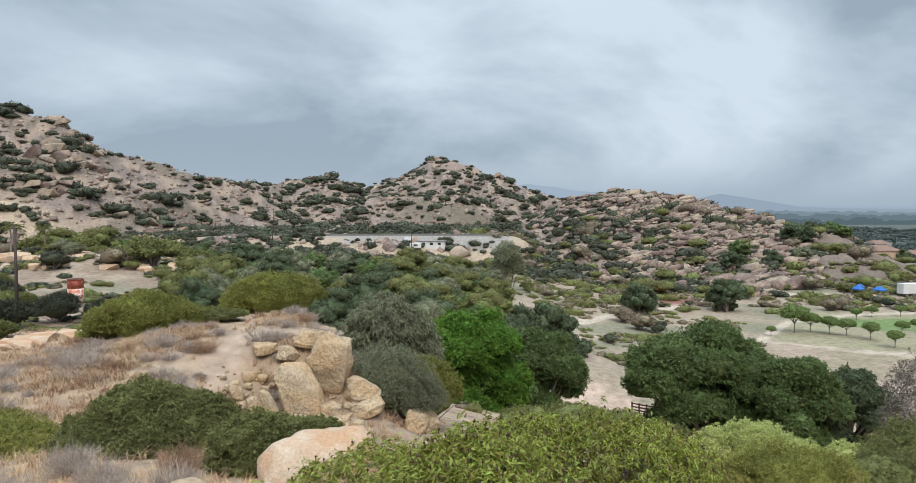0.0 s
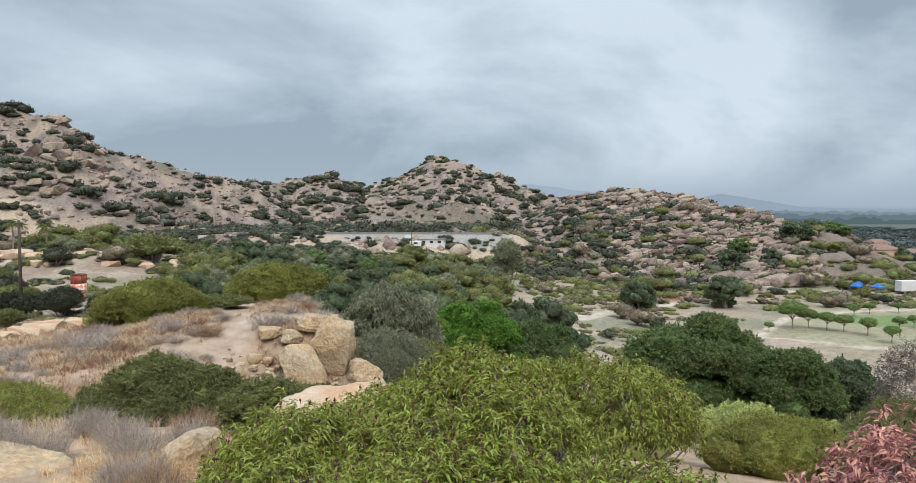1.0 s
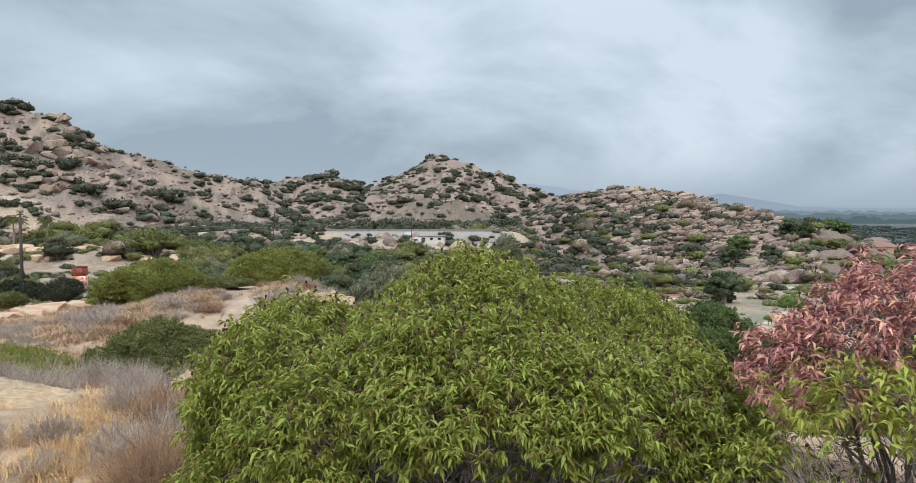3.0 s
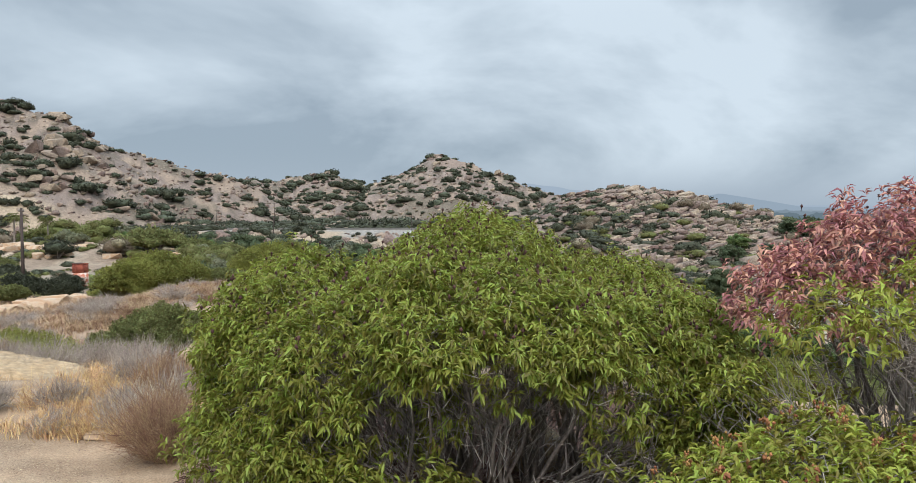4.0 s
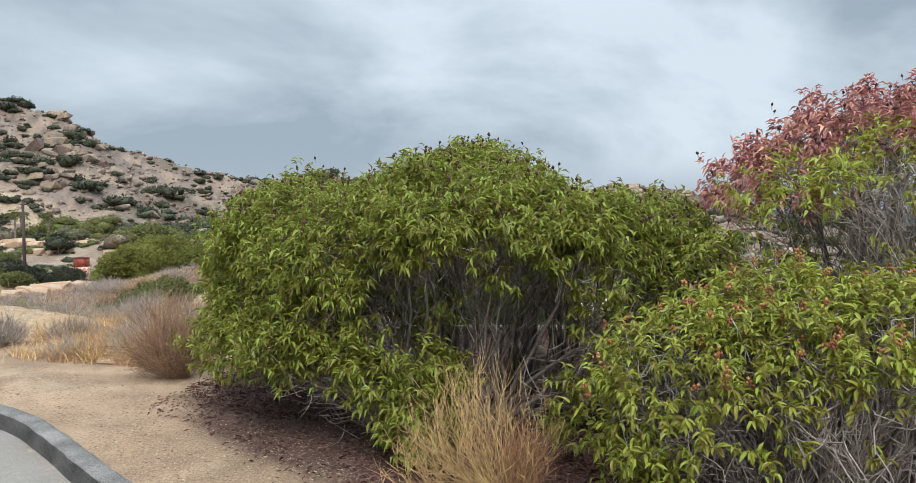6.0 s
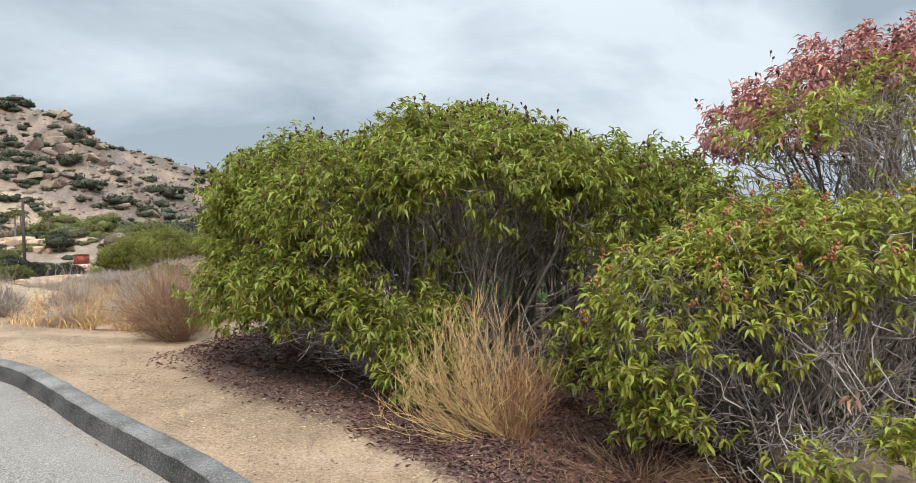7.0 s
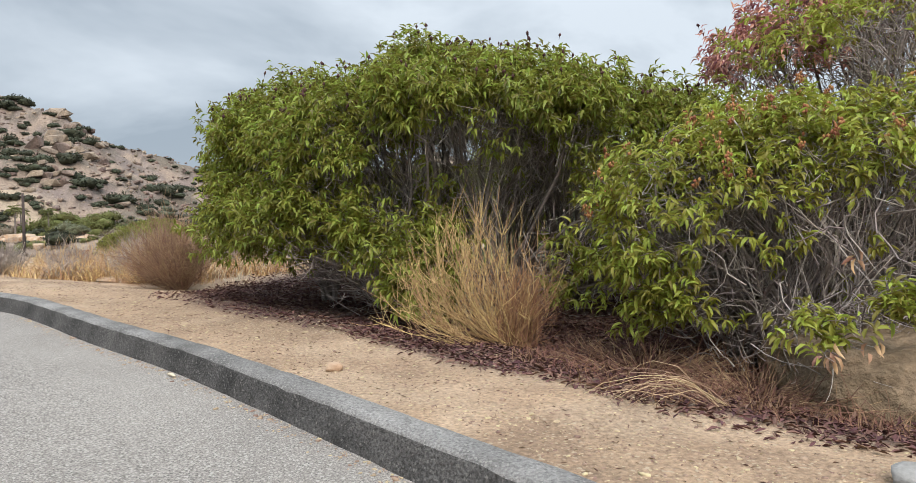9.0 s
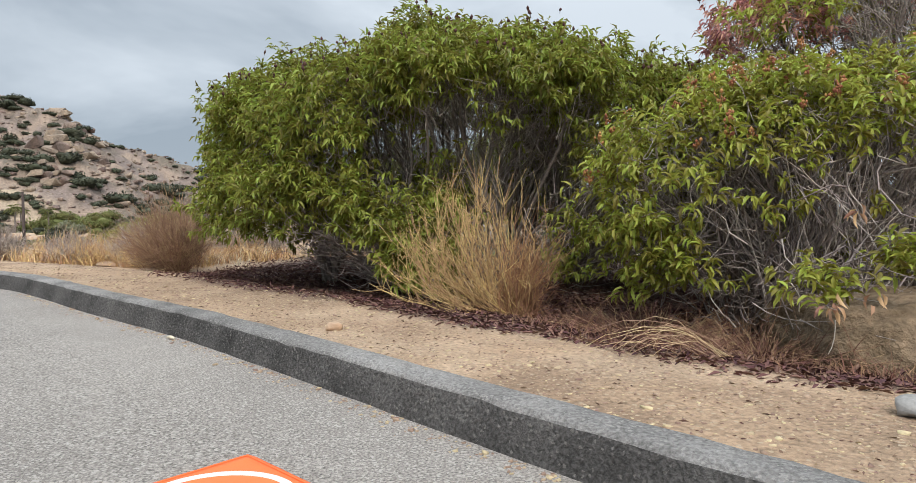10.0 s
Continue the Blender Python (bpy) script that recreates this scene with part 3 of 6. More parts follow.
def tubes(paths, sides=4):
    """Tapered tubes: each path is (points, radii)."""
    V, F, base = [], [], 0
    ring = np.arange(sides) / sides * 2 * math.pi
    for n in sorted({len(p) for p, _ in paths}):
        pts = np.array([p for p, _ in paths if len(p) == n], float)
        rad = np.array([r for p, r in paths if len(p) == n], float)
        d = unit(np.gradient(pts, axis=1))
        ref = np.where(np.abs(d[..., 2:3]) > 0.9, [1.0, 0, 0], [0, 0, 1.0])
        s = unit(np.cross(d, ref))
        u = np.cross(s, d)
        ringpts = pts[:, :, None] + rad[..., None, None] * (np.cos(ring)[:, None] * s[:, :, None] + np.sin(ring)[:, None] * u[:, :, None])
        V.append(ringpts.reshape(-1, 3))
        k, i, j = np.meshgrid(np.arange(len(pts)), np.arange(n - 1), np.arange(sides), indexing="ij")
        a, b = base + (k * n + i) * sides + j, base + (k * n + i) * sides + (j + 1) % sides
        F.append(np.stack([a, b, b + sides, a + sides], -1).reshape(-1, 4))
        base += len(pts) * n * sides
    return np.vstack(V), np.vstack(F)


def bezier(a, b, c, n=6):
    t = np.linspace(0, 1, n)[:, None]
    return (1 - t) ** 2 * np.asarray(a) + 2 * t * (1 - t) * np.asarray(b) + t**2 * np.asarray(c)


def limbs(root, ends, rng, r0, r1=0.012, rise=0.55, wob=0.12, n=7):
    """Stems that leave the root, rise and bend out to their ends."""
    out = []
    for e in ends:
        e = np.asarray(e, float)
        a = np.asarray(root, float) + np.r_[rng.normal(size=2) * r0 * 1.6, 0]
        m = a + (e - a) * 0.45 + np.array([0, 0, (e[2] - a[2]) * (rise - 0.45)]) + rng.normal(size=3) * wob * np.linalg.norm(e - a) * 0.5
        p = bezier(a, m, e, n) + np.r_[np.zeros((1, 3)), rng.normal(size=(n - 1, 3)) * wob * 0.12 * np.linalg.norm(e - a)]
        out.append((p, np.linspace(r0 * rng.uniform(0.6, 1), r1, n)))
    return out


def twigs_to(ends, stems, rng, r=0.0045, n=6, sag=0.25, reach=0.75):
    """Crooked twigs from the stems to the leafy ends."""
    nodes = np.vstack([p[2:] for p, _ in stems])
    out = []
    for e in ends:
        d2 = ((nodes - e) ** 2).sum(1)
        k = nodes[rng.choice(np.argpartition(d2, 6)[:6])] + rng.normal(size=3) * 0.05
        if (far := np.linalg.norm(e - k)) > reach:
            k = e + (k - e) * reach / far + rng.normal(size=3) * 0.12
        m = (k + e) / 2 + rng.normal(size=3) * sag * np.linalg.norm(e - k)
        p = bezier(k, m, e, n)
        p[1:-1] += rng.normal(size=(n - 2, 3)) * 0.024
        out.append((p, np.linspace(r * 1.6, r * 0.5, n)))
    return out


def seed_heads(P, rng, size, bits=1):
    """Small upright knobbly spikes, single or in ragged clusters."""
    if bits > 1:
        P = np.repeat(P, bits, axis=0) + rng.normal(size=(len(P) * bits, 3)) * size * [0.55, 0.55, 0.6]
    V, F, base = [], [], 0
    for p in P:
        h, w = size * rng.uniform(0.75, 1.2), size * rng.uniform(0.32, 0.48)
        lean = rng.normal(size=2) * 0.15 * h
        for z, r in ((-0.9, 0.10), (0.0, 0.22), (0.28, 1.0), (0.62, 0.85), (1.0, 0.08)):
            a = np.arange(5) / 5 * 2 * math.pi + rng.random() * 2
            rr = w * r * rng.uniform(0.75, 1.25, size=5)
            V.append(np.c_[p[0] + lean[0] * z + rr * np.cos(a), p[1] + lean[1] * z + rr * np.sin(a), np.full(5, p[2] + h * z)])
        for i in range(4):
            for j in range(5):
                F.append([base + i * 5 + j, base + i * 5 + (j + 1) % 5, base + (i + 1) * 5 + (j + 1) % 5, base + (i + 1) * 5 + j])
        base += 25
    return np.vstack(V), np.array(F)


def sumac(name, x, y, lobes, label, seed, tips, leaf, mat, stems=9, twigs=700, per=10, low=-0.35, seeds=(0, SEED_RUST), keep=None, up=0.45, droop=0.5, loose=0, zmin=0.12, lump=0.13, shell=(0.84, 1.03), stem_r=0.035, inner=0, tangle=0, seed_size=0.07, full=1, seed_up=0.12, bits=1, reach=0.75, clump=1, wide=0.09, roots=((0, 0),)):
    """A laurel-leaved shrub: crooked stems, twigs, and drooping folded leaves in tufts along the shoot ends."""
    rng = np.random.default_rng(seed)
    z = h1(x, y)
    top = thing(name, x, y, z, label, "shrub")
    P0, O0 = crown_points(lobes, tips // clump, rng, low, shell, lump, keep, zmin)
    # each shoot carries a few tufts about its end, the hindmost deeper in the crown
    rep = np.repeat(np.arange(len(P0)), clump)
    back = rng.random(len(rep)) ** 1.5 * (clump > 1)
    P = P0[rep] + rng.normal(size=(len(rep), 3)) * wide * (clump > 1) * [1, 1, 0.7] - O0[rep] * back[:, None] * wide * 2.2
    O = O0[rep]
    ends = P0[rng.choice(len(P0), min(stems * 3, len(P0)), replace=False)] * 0.86
    base = np.array([(*r, -0.05) for r in roots], float)
    main = []
    for e in ends:
        d = np.hypot(*(base[:, :2] - e[:2]).T) + rng.normal(size=len(base)) * 0.35
        main += limbs(base[d.argmin()], [e], rng, stem_r, stem_r * 0.3, 0.6, 0.16, 8)
    for limb in main:
        V, F = tubes([limb], 5)
        part("stem", smooth(mesh_of("stem", V, F, BARK)), top, "crooked dark grey stem")
    tw = twigs_to(P0[rng.choice(len(P0), min(twigs, len(P0)), replace=False)] * 0.95, main, rng, 0.0036, sag=0.2, reach=reach)
    nodes = np.vstack([p[2:] for p, _ in main])
    ways = np.vstack([unit(np.gradient(p, axis=0))[2:] for p, _ in main])
    lob = np.array(lobes, float)
    for _ in range(tangle):
        k = rng.integers(len(nodes))
        a = nodes[k] + rng.normal(size=3) * 0.12
        e = a + ways[k] * rng.uniform(0.05, 0.45) + rng.normal(size=3).clip(-1.6, 1.6) * [0.16, 0.16, 0.12]
        e[2] = max(e[2], 0.03)
        if ((((e - lob[:, :3]) / lob[:, 3:]) ** 2).sum(1) > 0.8).all() and e[2] > 0.6:
            continue
        tw.append((bezier(a, (a + e) / 2 + rng.normal(size=3) * 0.06, e, 5), np.linspace(0.0046, 0.0016, 5)))
    V, F = tubes(tw, 3)
    part("twig_mass", mesh_of("twig_mass", V, F, TWIG), top, "bare grey twigs", kind="stuff")
    L, W = leaf
    V, F = rosettes(P, O, per, L, W, rng, droop, up, full=full)
    if inner:
        P2, O2 = crown_points(lobes, inner, rng, low, (0.55, 0.85), lump, keep, zmin)
        V2, F2 = rosettes(P2, O2, per, L, W, rng, droop, up, full=0)
        V, F = np.vstack([V, V2]), np.vstack([F, F2 + len(V)])
    part("foliage", mesh_of("foliage", V, F, mat), top, kind="stuff")
    if loose:
        chosen = rng.choice(len(P), loose, replace=False)
        meshes = []
        for v in range(6):
            lv, lf = leaves_at(np.zeros((1, 3)), unit(np.array([[1.0, 0, -0.35 - 0.1 * v]])), np.array([L * (0.9 + 0.06 * v)]), np.array([W * 1.05]), rng, 0.7, 0.5)
            meshes.append(mesh_of("leaf", lv, lf, mat))
        for q in chosen:
            ob = part("leaf", meshes[int(rng.integers(6))], top)
            ob.matrix_basis = Matrix.Translation(P[q] + O[q] * 0.03) @ Euler((rng.normal() * 0.4, rng.normal() * 0.4, rng.random() * 6.28)).to_matrix().to_4x4()
    if seeds[0]:
        hi = P0[(O0[:, 2] > seed_up) & (P0[:, 2] > 0.45 * P0[:, 2].max())]
        S = hi[rng.choice(len(hi), min(seeds[0], len(hi)), replace=False)]
        V, F = seed_heads(S + [0, 0, 0.028 + seed_size * 0.3], rng, seed_size, bits)
        part("seed_head_mass", smooth(mesh_of("seed_head_mass", V, F, seeds[1])), top, "upright knobbly dried flower heads", kind="stuff")
    return top, P, O, rng


def joined(chunks):
    V, F, base = [], [], 0
    for v, f in chunks:
        V.append(v)
        F.append(f + base)
        base += len(v)
    return np.vstack(V), np.vstack(F)


ICO = {}
for _sub in (1, 2, 3):
    _bm = bmesh.new()
    bmesh.ops.create_icosphere(_bm, subdivisions=_sub, radius=1.0)
    ICO[_sub] = (np.array([v.co[:] for v in _bm.verts]), np.array([[v.index for v in f.verts] for f in _bm.faces]))
    _bm.free()


def core_of(lobes, rng, shrink=0.86, sub=2, rough=0.14):
    """The dense leaf mass inside a crown: lumpy rounded clumps, one for each lobe."""
    V, F, base = [], [], 0
    for l in lobes:
        v, f = ICO[sub]
        a, b = rng.normal(size=(3, 3)) * 2.6, rng.normal(size=(3, 3)) * 5.0
        wob = 1 + rough * (np.sin(v @ a + rng.random(3) * 6).sum(1) / 1.7 + 0.5 * np.sin(v @ b + rng.random(3) * 6).sum(1) / 1.7)
        V.append(np.array(l[:3]) + v * np.array(l[3:]) * shrink * wob[:, None])
        F.append(f + base)
        base += len(v)
    return np.vstack(V), np.vstack(F)


def tree(name, x, y, lobes, label, seed, clumps, leaf, mat, trunk=0.3, per=7, category="tree", group="", z=None, low=-0.5, droop=0.2, lump=0.2, full=False, shell=(0.72, 1.04), core=0.84, sub=2, fine=0.62, bole=0.0):
    """A tapered trunk, limbs and a crown: a lumpy leaf mass under many small leaf sprays with gaps. Lobes are given from the tree's base."""
    rng = np.random.default_rng(seed)
    top = thing(name, x, y, h1(x, y) if z is None else z, label, category, group)
    P, O = crown_points(lobes, clumps, rng, low, (max(shell[0], core), shell[1]) if core else shell, lump * (0.7 if core else 1.0), None, 0.1)
    ends = [np.array(l[:3]) + [0, 0, l[5] * 0.3] for l in lobes] + list(P[rng.choice(len(P), 8, replace=False)] * 0.9)
    stems = limbs((0, 0, bole - 0.3 * (bole == 0)), ends, rng, trunk * (0.55 if bole else 1.0), trunk * 0.15, 0.62, 0.08, 6)
    if bole:
        stems.append((np.array([[0, 0, -0.3], [0.03, 0, bole * 0.5], [0, 0.02, bole + 0.1]]), (trunk * 1.2, trunk, trunk * 0.85)))
    V, F = tubes(stems, 6)
    part("trunk", smooth(mesh_of("trunk", V, F, BARK)), top, "dark tapered trunk with limbs")
    V, F = rosettes(P, O, per, leaf[0] * fine, leaf[1] * fine, rng, droop, 0.25, 0.4, 0.4, full, (0.3, 1.5))
    if core:
        V, F = joined([(V, F), core_of(lobes, rng, core, sub)])
    part("crown", smooth(mesh_of("crown", V, F, mat)), top, kind="stuff")
    return top


def lumpy(lobe_count, width, tall, rng):
    """Lobes for a round crown or shrub standing on the ground."""
    out = [(0, 0, tall * 0.52, width * 0.42, width * 0.42, tall * 0.48)]
    for _ in range(lobe_count - 1):
        a, r = rng.random() * 6.28, rng.uniform(0.18, 0.34) * width
        s = rng.uniform(0.24, 0.34) * width
        out.append((r * math.cos(a), r * math.sin(a), tall * rng.uniform(0.35, 0.68), s, s, tall * rng.uniform(0.24, 0.34)))
    return out


def dry_shrub(name, x, y, label, seed, count, tall, spread, mat, lean=(0, 0), r=0.004, forks=2, curl=0.3, z=None):
    """A fan of thin bare stems from one root, each forking."""
    rng = np.random.default_rng(seed)
    top = thing(name, x, y, h1(x, y) if z is None else z, label, "dry shrub")
    paths, tips = [], []
    for _ in range(count):
        a, f = rng.random() * 6.28, math.sqrt(rng.random())
        e = np.array([math.cos(a) * spread * f + lean[0], math.sin(a) * spread * f + lean[1], tall * rng.uniform(0.55, 1.0) * (1 - 0.45 * f * f)])
        b = np.array([rng.normal() * 0.05 * tall, rng.normal() * 0.05 * tall, -0.03])
        m = b + (e - b) * 0.5 + np.array([-lean[0] * 0.3, -lean[1] * 0.3, -0.12 * tall]) * curl + rng.normal(size=3) * 0.08 * tall
        m[:2] += (e[:2] - b[:2]) * curl * 0.5
        p = bezier(b, m, e, 7)
        p[2:] += rng.normal(size=(5, 3)) * 0.022 * tall
        paths.append((p, np.linspace(r * 1.5, r * 0.5, 7)))
        for _ in range(forks):
            k = rng.integers(2, 6)
            t = p[k] + (p[min(k + 1, 6)] - p[k]) * 1.6 + rng.normal(size=3) * 0.15 * tall
            paths.append((bezier(p[k], (p[k] + t) / 2 + rng.normal(size=3) * 0.03 * tall, t, 4), np.linspace(r, r * 0.35, 4)))
    for kind_name, n in (("stem_mass", 7), ("twig_mass", 4)):
        chosen = [p for p in paths if len(p[0]) == n]
        if chosen:
            V, F = tubes(chosen, 3)
            part(kind_name, mesh_of(kind_name, V, F, mat), top, kind="stuff")
    return top


def grass_blades(X, Y, Z, rng, tall, width=0.006, lean=1.9):
    n = len(X)
    a = rng.random(n) * 6.28
    h = tall * rng.uniform(0.25, 1.0, n)
    out = h * lean * rng.uniform(0.1, 1.0, n)
    d = np.c_[np.cos(a), np.sin(a), np.zeros(n)]
    s = np.c_[-np.sin(a), np.cos(a), np.zeros(n)] * (width * rng.uniform(0.6, 1.3, n))[:, None]
    b = np.c_[X, Y, Z]
    m = b + d * (out * 0.3)[:, None] + np.c_[np.zeros((n, 2)), h * 0.6]
    t = b + d * out[:, None] + np.c_[np.zeros((n, 2)), h]
    V = np.stack([b - s, b + s, m + s * 0.8, m - s * 0.8, t], 1).reshape(-1, 3)
    i = np.arange(n)[:, None] * 5
    return V, [i + np.array([[0, 1, 2, 3]]), i + np.array([[3, 2, 4]])]


def grass(name, spots, label, seed, per, tall, mat, width=0.006, category="grass"):
    """Tufts: spots of (x, y, radius, share)."""
    rng = np.random.default_rng(seed)
    X, Y = [], []
    for x, y, r, share in spots:
        n = int(per * share)
        tuft = rng.normal(size=(max(3, n // 26), 2)) * r * 0.55
        k = rng.integers(len(tuft), size=n)
        X.append(x + tuft[k, 0] + rng.normal(size=n) * 0.07 * (1 + r * 0.15))
        Y.append(y + tuft[k, 1] + rng.normal(size=n) * 0.07 * (1 + r * 0.15))
    X, Y = np.concatenate(X), np.concatenate(Y)
    ok = kerb_side(X, Y) > 0.5
    X, Y = X[ok], Y[ok]
    V, F = grass_blades(X, Y, height(X, Y) - 0.02, rng, tall, width)
    return tagged(new(name, mesh_of(name, V, F, mat)), label, category, kind="stuff")


# ---------------------------------------------------------------- stones
def rock_mesh(name, size, seed, mat, detail=3, block=0.5, rough=0.16, crack=0.0):
    """A weathered boulder: a blocky ball, cut by joints, with noise at three scales."""
    bm = bmesh.new()
    bmesh.ops.create_icosphere(bm, subdivisions=detail, radius=1.0)
    off = Vector((seed * 3.7, seed * 1.3, seed * 7.1))
    rnd = random.Random(seed)
    cuts = [(Vector((rnd.gauss(0, 1), rnd.gauss(0, 1), rnd.gauss(0, 0.7))).normalized(), rnd.uniform(0.62, 0.86)) for _ in range(6)]
    for v in bm.verts:
        d = v.co.normalized()
        m = max(abs(d.x), abs(d.y), abs(d.z))
        p = d * (1 - block) + d / m * block * 0.82
        for n, c in cuts:
            over = p.dot(n) - c
            if over > 0:
                p = p - n * over * 0.8
        f = 1 + rough * noise.noise(d * 1.4 + off) + rough * 0.5 * noise.noise(d * 3.3 + off) + rough * 0.22 * noise.noise(d * 8 + off)
        if crack:
            f -= crack * max(0, 0.12 - abs(noise.noise(Vector((d.x, d.y, d.z * 2.6)) * 1.2 + off))) * 6
        p = p * f
        v.co = Vector((p.x * size[0], p.y * size[1], p.z * size[2]))
    me = bpy.data.meshes.new(name)
    bm.to_mesh(me)
    bm.free()
    me.materials.append(mat)
    return smooth(me)


def boulder(x, y, size, label, seed, mat=SANDSTONE, rot=(0, 0, 0), sink=0.25, z=None, detail=4, block=0.45, name="boulder", category="rock", group="", crack=0.06, rough=0.16):
    ob = new(name, rock_mesh(name, size, seed, mat, detail, block, rough, crack))
    ob.matrix_basis = pose(x, y, (h1(x, y) + size[2] * (1 - 2 * sink)) if z is None else z, *rot)
    return tagged(ob, label, category, group)


def scatter(template, places, rng, squash=(0.8, 1.2), dip=0.0):
    """Copies of a template mesh joined into one: places of (x, y, z, size)."""
    TV = np.empty((len(template.vertices), 3), np.float32)
    template.vertices.foreach_get("co", TV.ravel())
    TV = TV.reshape(-1, 3)
    TF = np.array([list(p.vertices) for p in template.polygons])
    n = len(places)
    a = rng.random(n) * 6.28
    s = places[:, 3:4] * rng.uniform(*squash, size=(n, 3))
    c, sn = np.cos(a)[:, None], np.sin(a)[:, None]
    x = TV[None, :, 0] * s[:, :1]
    y = TV[None, :, 1] * s[:, 1:2]
    z = TV[None, :, 2] * s[:, 2:]
    x, y = x * c - y * sn, x * sn + y * c
    V = np.stack([x, y, z + dip * x], -1) + places[:, None, :3]
    F = (np.arange(n) * len(TV))[:, None, None] + TF[None]
    return V.reshape(-1, 3), F.reshape(-1, TF.shape[1])


def shard_mesh(name, size, seed, mat, points=12):
    """An angular block: the hull of a few points in a box."""
    rnd = random.Random(seed)
    bm = bmesh.new()
    for _ in range(points):
        p = Vector((rnd.uniform(-1, 1), rnd.uniform(-1, 1), rnd.uniform(-1, 1)))
        p = p / max(abs(p.x), abs(p.y), abs(p.z)) * rnd.uniform(0.8, 1.0)
        bm.verts.new((p.x * size[0], p.y * size[1], p.z * size[2]))
    made = bmesh.ops.convex_hull(bm, input=bm.verts)
    bmesh.ops.delete(bm, geom=[g for g in made["geom_interior"] if isinstance(g, bmesh.types.BMVert)], context="VERTS")
    bmesh.ops.triangulate(bm, faces=bm.faces)
    me = bpy.data.meshes.new(name)
    bm.to_mesh(me)
    bm.free()
    me.materials.append(mat)
    return me


# ---------------------------------------------------------------- the bushes by the road
BIG_AT, FRONT_AT = (0.0, 7.3), (2.5, 4.35)


def hollow(p, rng):
    """The front of the big bush is open at mid height, where its stems show; below it thins out to the ground."""
    x, y, z = p[:, 0] + BIG_AT[0], p[:, 1] + BIG_AT[1], p[:, 2] - 0.05
    edge = 1.92 - 0.20 * np.abs(x - 0.2) + 0.16 * np.sin(x * 5.3)
    gap = (x > -0.85) & (x < 1.7) & (z < edge) & (z > 0.98 - 0.55 * (x > 0.15)) & (y < 8.2)
    back = (y > 8.2) & (z < 2.15) & (x > -1.7)
    side = (x < -0.9) & (z < 0.95) & (y < 8.6)
    foot = (z < 0.52) & (x > -2.7) & (y < 9) & ~((y < 5.95) & (x < 0.2) & (x > -0.75))
    draw = rng.random(len(p))
    return ~(gap & (draw > 0.10)) & ~(back & (draw > 0.08)) & ~(side & (draw > 0.45)) & ~(foot & (draw > 0.12))


BIG = [(0.1, 8.75, 1.85, 1.60, 1.8, 1.18), (0.25, 9.3, 2.1, 0.95, 1.1, 1.15), (2.15, 6.45, 1.45, 0.6, 0.7, 0.72), (2.0, 5.95, 0.85, 0.5, 0.5, 0.55), (0.35, 6.85, 1.80, 1.28, 1.36, 0.92), (-0.45, 7.3, 1.75, 1.1, 1.3, 0.98), (-1.05, 6.95, 1.58, 1.05, 1.2, 0.90), (-1.9, 7.75, 1.56, 1.08, 1.15, 1.00), (-1.95, 8.5, 1.70, 1.0, 1.2, 1.05), (2.1, 6.9, 2.0, 0.5, 0.5, 0.42), (-0.35, 6.7, 2.35, 0.55, 0.6, 0.45),
       (1.35, 6.75, 1.62, 0.85, 1.05, 0.84), (2.0, 7.5, 1.42, 1.05, 1.3, 0.98), (-2.1, 7.15, 0.85, 0.80, 0.75, 0.70), (-1.45, 6.45, 0.95, 0.75, 0.65, 0.62), (-0.55, 5.85, 0.78, 0.72, 0.42, 0.44), (-0.32, 5.55, 0.38, 0.34, 0.26, 0.32),
       (1.30, 5.85, 0.80, 0.52, 0.42, 0.55), (0.95, 5.65, 0.45, 0.30, 0.25, 0.30), (-0.2, 5.95, 2.02, 0.62, 0.55, 0.45), (0.9, 6.0, 1.98, 0.6, 0.5, 0.42)]
BIG = [(a - BIG_AT[0], b - BIG_AT[1], c + 0.05, *r) for a, b, c, *r in BIG]
big_bush = sumac("laurel_sumac_bush", *BIG_AT, BIG, "large domed laurel sumac bush with drooping yellow-green leaves", 11, 13200, (0.096, 0.026), SUMAC, stems=38, twigs=1500, per=9, low=-0.8, zmin=0.04, seeds=(760, SEED_DARK), keep=hollow, stem_r=0.034, inner=500, loose=260, tangle=11000, seed_size=0.041, seed_up=0.42, clump=6, wide=0.085, lump=0.11, shell=(0.82, 1.03), roots=((0, 0), (0.7, -0.1), (-0.8, 0.2), (0.3, -0.6), (-1.5, 0.4), (1.3, 0.3), (0, 1.2), (-0.3, -0.5), (0.8, 0.9)))


def sparse_low(p, rng):
    share = np.interp(p[:, 2], [0.3, 0.85, 1.12, 1.42], [0.07, 0.10, 0.22, 1.0])
    share = np.where((p[:, 0] < -1.05) | ((p[:, 1] < -0.9) & (p[:, 2] < 0.9)), 0.34, share)
    return rng.random(len(p)) < share * np.where(p[:, 0] > 0.0, 0.62, 1.0)


